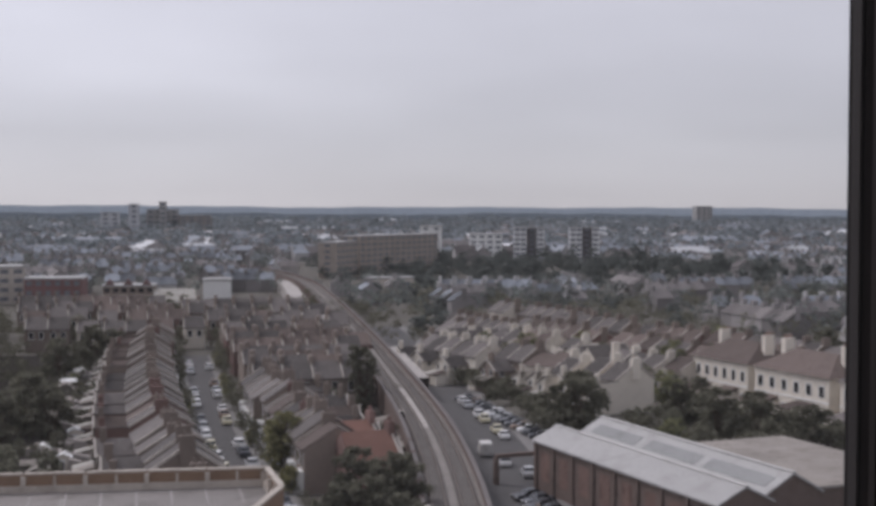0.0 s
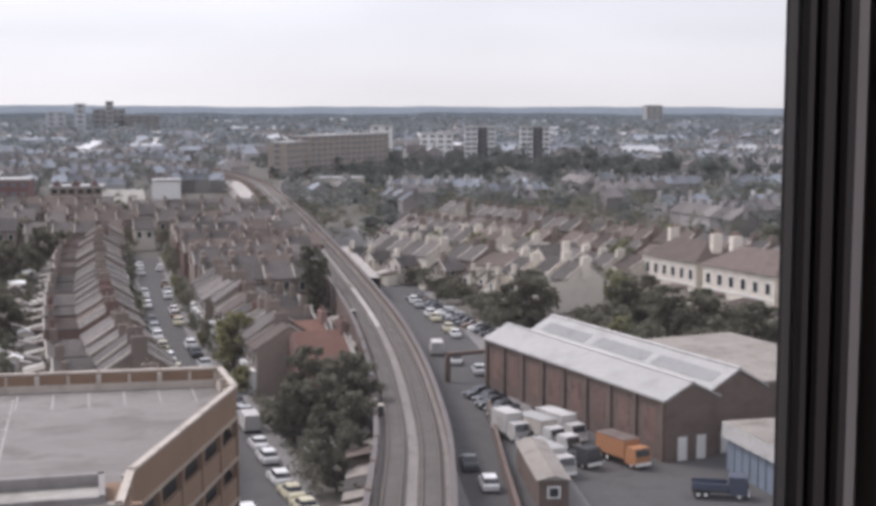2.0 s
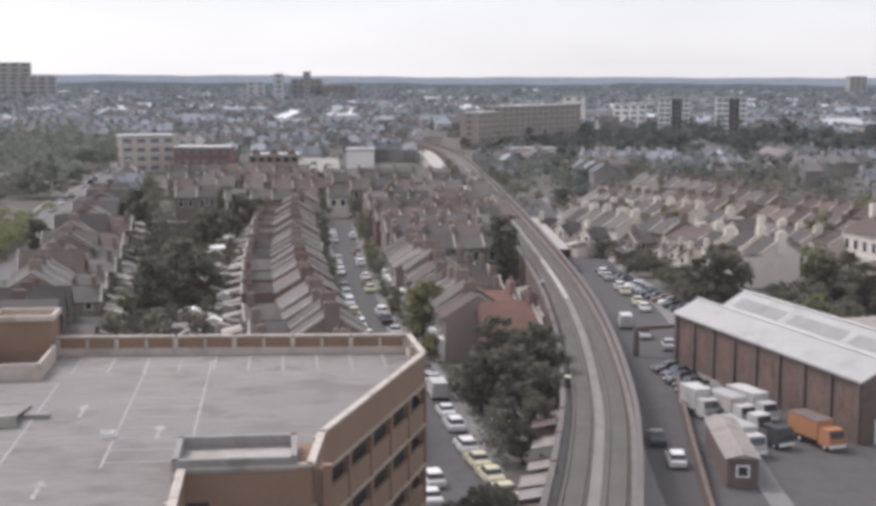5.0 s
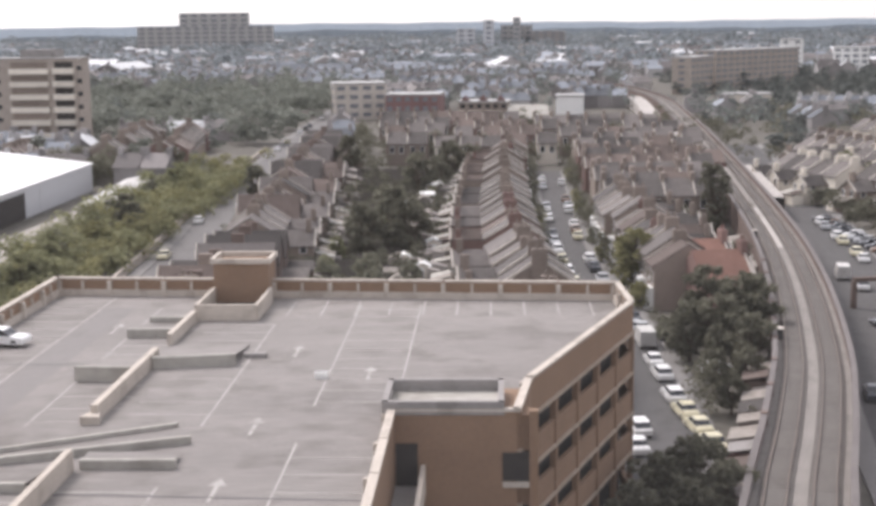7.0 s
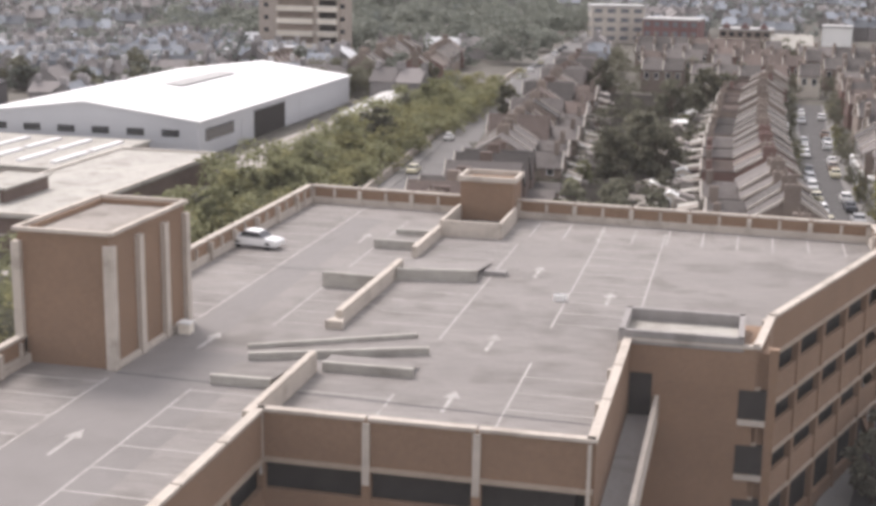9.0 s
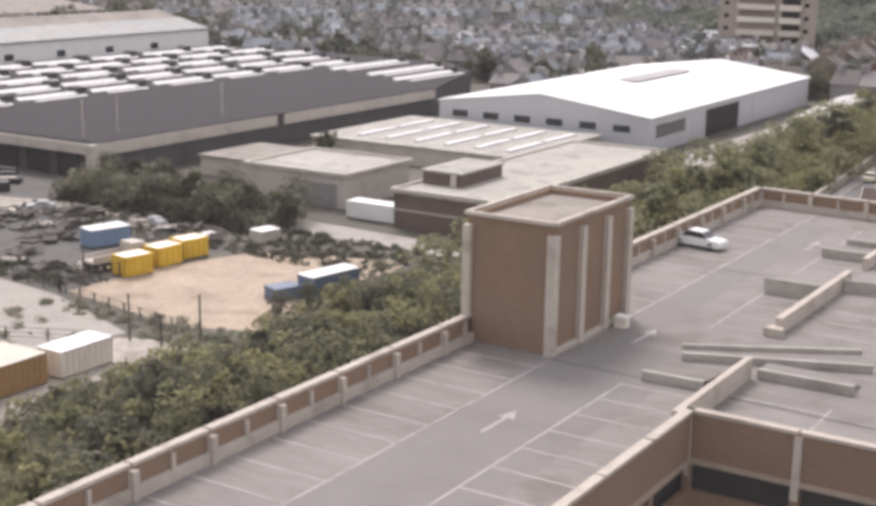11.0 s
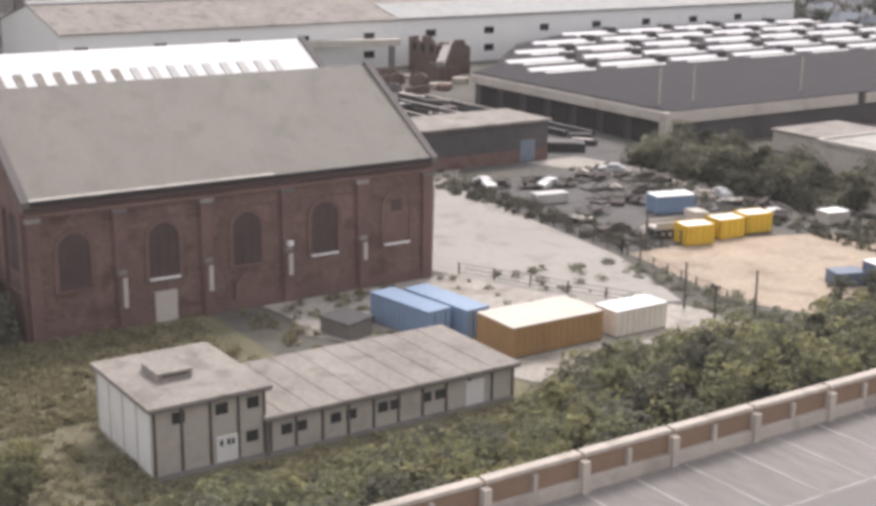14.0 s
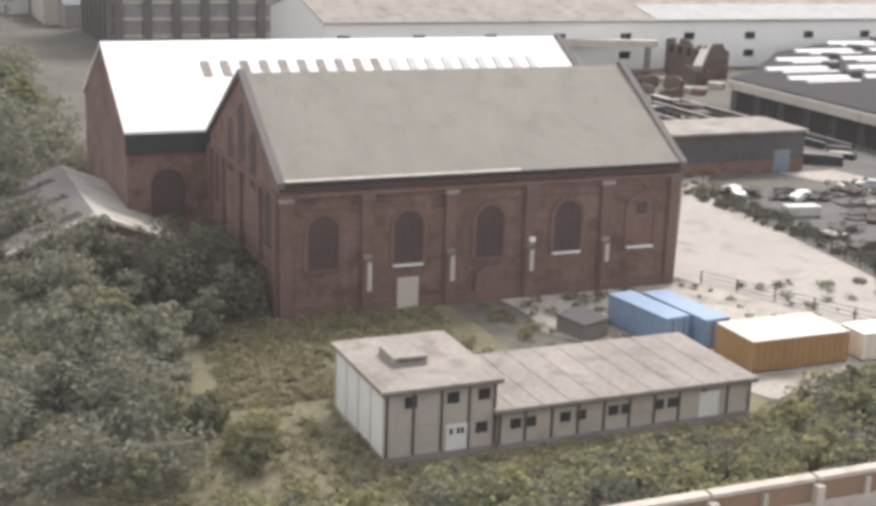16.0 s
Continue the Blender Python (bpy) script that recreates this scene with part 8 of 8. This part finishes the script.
fence("yard_fence", "low dark fence along the sandy yard", (-101.0, 91.0), (-84.0, 88.2), 1.0, 2.6, FENCE_DK, FENCE_DK)
fence("lane_fence", "post and wire fence across the dusty yard", (-104.0, 72.0), (-86.5, 80.5), 1.2, 4.3, FENCE_BR, FENCE_BR)
for x, y in ((-84.2, 83.0), (-79.0, 86.5), (-101.5, 94.0), (-77.5, 80.0)):
    p = thing("pole", "plain dark timber pole beside the yard", "pole", (x, y, 0))
    part("shaft", Mesh().tube((0, 0, 0), (0, 0, 4.2), 0.12, 0.09), FENCE_DK, p)
    part("cap", Mesh().tube((0, 0, 4.2), (0, 0, 4.3), 0.15, 0.12), FENCE_DK, p)


def scrap_car(paint):
    c = thing("scrap_car", "rusting scrapped car shell without wheels", "scrap car", group="scrapped cars")
    part("shell", _side([(-1.9, 0.1), (1.9, 0.1), (1.95, 0.5), (0.95, 0.72), (-1.7, 0.75)], 1.6), paint, c)
    part("cabin", _side([(-1.2, 0.72), (0.9, 0.7), (0.35, 1.1), (-0.8, 1.12)], 1.45), paint, c)
    # window gaps of the shell are coloured dark as inner shade
    part("window_hole", _side([(-1.0, 0.78), (0.75, 0.77), (0.35, 1.02), (-0.72, 1.03)], 1.47), SHADE_FILL, c)
    return c


def junk(k):
    c = thing("scrap_heap", ("heap of pale broken sheet metal", "heap of dark rusty iron scrap", "stack of old timber and pipes", "pile of pale rubble and concrete")[k], "scrap heap", group="scrap heaps")
    m = Mesh()
    for j in range((14, 14, 8, 16)[k]):
        x, y, z = cl.gauss(0, 0.8), cl.gauss(0, 0.7), cl.uniform(0, 0.7)
        a = cl.uniform(0, 3.1)
        l = cl.uniform(0.5, 1.8) if k != 3 else cl.uniform(0.3, 0.7)
        w, h = (0.7, 0.06) if k < 2 else (0.16, 0.16) if k == 2 else (0.5, 0.4)
        m.bar((x - math.cos(a) * l / 2, y - math.sin(a) * l / 2), (x + math.cos(a) * l / 2, y + math.sin(a) * l / 2), w, h, z, z + cl.uniform(-0.2, 0.5) if k < 3 else z)
    mm = (PANEL_GREY, RUST, FENCE_BR, CONCRETE)[k]
    tagged(part("scrap", m, mm, c), kind="stuff")
    part("base", Mesh().prism([(-1.3, -1.0), (0.2, -1.3), (1.4, -0.7), (1.2, 1.0), (-0.4, 1.2), (-1.4, 0.6)], 0, 0.25), SCRAP_GROUND if k != 3 else DIRT, c)
    return c


protos = [junk(0), junk(1), junk(2), junk(3), scrap_car(CAR_PAINTS[1]), scrap_car(RUST), scrap_car(CAR_PAINTS[0]), scrap_car(STEEL_DK)]
first = set()
for k in range(46):
    x, y = cl.uniform(-137, -104), cl.uniform(96, 120)
    while -117 < x < -101 and 102 < y < 113 or -129 < x < -118 and 96 < y < 103:
        x, y = cl.uniform(-137, -104), cl.uniform(96, 120)
    j = k if k < 8 else cl.choice([0, 1, 2, 1, 2, 5, 1, 5, 4, 6, 1, 2])
    m = pose(x, y, 0.02, 0, 0, cl.uniform(0, 360))
    if j in first:
        copy_thing(protos[j], m)
    else:
        first.add(j)
        protos[j].matrix_basis = m
lorry("grey flat lorry parked by the skips", PANEL_GREY, PANEL_GREY, 5.0, 2.2, None, True).matrix_basis = pose(-104.5, 103.0, 0.03, 0, 0, 80)
sheet("straw_strip", [(-146, 112), (-118, 123), (-120, 127), (-146, 121)], 0.03, DIRT, "pale straw-coloured strip of bare ground")

# gardens behind the terraces: boards, sheds and white lean-tos
boards = Mesh()
for k in range(38):
    y = 128 + 5.3 * k
    boards.bar((-27.0 - 0.065 * (y - 130), y), (-18.3, y - 0.6), 0.06, 1.5, 0.0)
    boards.bar((-17.8, y + 1.0), (-10.0, y + 0.6), 0.06, 1.5, 0.0)
boards.bar((-18.0, 128), (-18.0, 330), 0.06, 1.6, 0.0)
for k in range(26):
    y = 184 + 5.6 * k
    boards.bar((25.5 + 0.05 * (y - 184), y), (31.5 + 0.08 * (y - 184), y - 0.5), 0.06, 1.4, 0.0)
lean = Mesh()
for k in range(420):
    y = cl.uniform(128, 330)
    x = cl.choice([cl.uniform(-14.5, -5.0), cl.uniform(-12.0, -4.5), cl.uniform(-27, -21) - 0.06 * (y - 150), cl.uniform(24, 31) + 0.05 * (y - 184)])
    if x > 20 and y < 182:
        continue
    w, d, h = cl.uniform(0.9, 2.6), cl.uniform(0.8, 2.0), cl.uniform(0.9, 2.3)
    lean.extrude([(x, 0), (x + w, 0), (x + w, h), (x, h + cl.uniform(0.1, 0.6))], "y", y, y + d)
tagged(new("yard_clutter", lean.data("yard_clutter", mat("mixed_yard_things", (0.24, 0.22, 0.205), var=0.2, scale=1.5, bump=0.2, island=0.75))), "small coal bunkers, hutches, lean-tos and bins in back yards", "clutter", kind="stuff")
tagged(new("garden_fences", boards.data("garden_fences", FENCE_BR)), "weathered board fences between back gardens", "fences", kind="stuff")


def garden_shed(k):
    c = thing("garden_shed", ("small brown timber garden shed", "small pale garden lean-to with white roof", "small grey felt-roofed garden shed")[k], "shed", group="garden sheds")
    part("wall", Mesh().extrude([(0, 0), (2.2, 0), (2.2, 2.0), (1.1, 2.5), (0, 2.0)], "y", 0, 3.0), (FENCE_BR, RENDER_W, PANEL_GREY)[k], c)
    for u, v, za, zb in ((-0.15, 1.1, 1.95, 2.52), (1.1, 2.35, 2.52, 1.95)):
        part("roof", Mesh().extrude([(u, za), (v, zb), (v, zb + 0.1), (u, za + 0.1)], "y", -0.15, 3.15), (ROOF_FELT, PAINT_W, ROOF_FELT)[k], c)
    part("door", Mesh().box(0.6, -0.05, 0, 1.4, 0.0, 1.8), (FENCE_BR, PAINT_W, FENCE_BR)[k], c)
    return c


sheds = [garden_shed(k) for k in range(3)]
started = set()
for k in range(58):
    if k < 38:
        y = 132 + 5.1 * k
        x = cl.choice([-29.0 - 0.06 * (y - 130), -13.0, -11.5, -15.0])
    else:
        y = 186 + 6.8 * (k - 38)
        x = 30.0 + 0.08 * (y - 184)
    j = cl.choice([0, 2, 0, 1, 2])
    m = pose(x + cl.uniform(-1, 1), y + cl.uniform(-1, 1), 0, 0, 0, cl.choice([0, 90, 180]) + cl.uniform(-6, 6))
    if j in started:
        copy_thing(sheds[j], m)
    else:
        started.add(j)
        sheds[j].matrix_basis = m
db = thing("coal_store", "low dark timber store box in front of the hall", "store", (-95.5, 52.0, 0), 12.0)
part("box", Mesh().box(0, 0, 0, 3.6, 2.6, 1.3), FENCE_BR, db)
part("lid", Mesh().extrude([(-0.1, 1.3), (2.7, 1.55), (2.7, 1.65), (-0.1, 1.4)], "x", -0.1, 3.7), STEEL_DK, db, "dark felted lid")
b = thing("rubbish_bag", "small pale bag of rubbish on the car park deck", "litter", (-11.0, 82.5, DECK_Z))
part("lump", Mesh().prism([(-0.35, -0.2), (0.3, -0.3), (0.45, 0.15), (0.0, 0.35), (-0.4, 0.2)], 0, 0.4), PAINT_W, b)
part("strap", Mesh().box(-0.3, -0.05, 0.4, 0.3, 0.05, 0.44), STEEL_DK, b)
bx = thing("lamp_box", "pale box against the stair tower foot", "box", (-31.0, 68.8, DECK_Z))
part("case", Mesh().box(0, 0, 0, 0.7, 0.7, 0.6), RENDER_W, bx)
part("lid", Mesh().box(-0.05, -0.05, 0.6, 0.75, 0.75, 0.68), PAINT_W, bx)
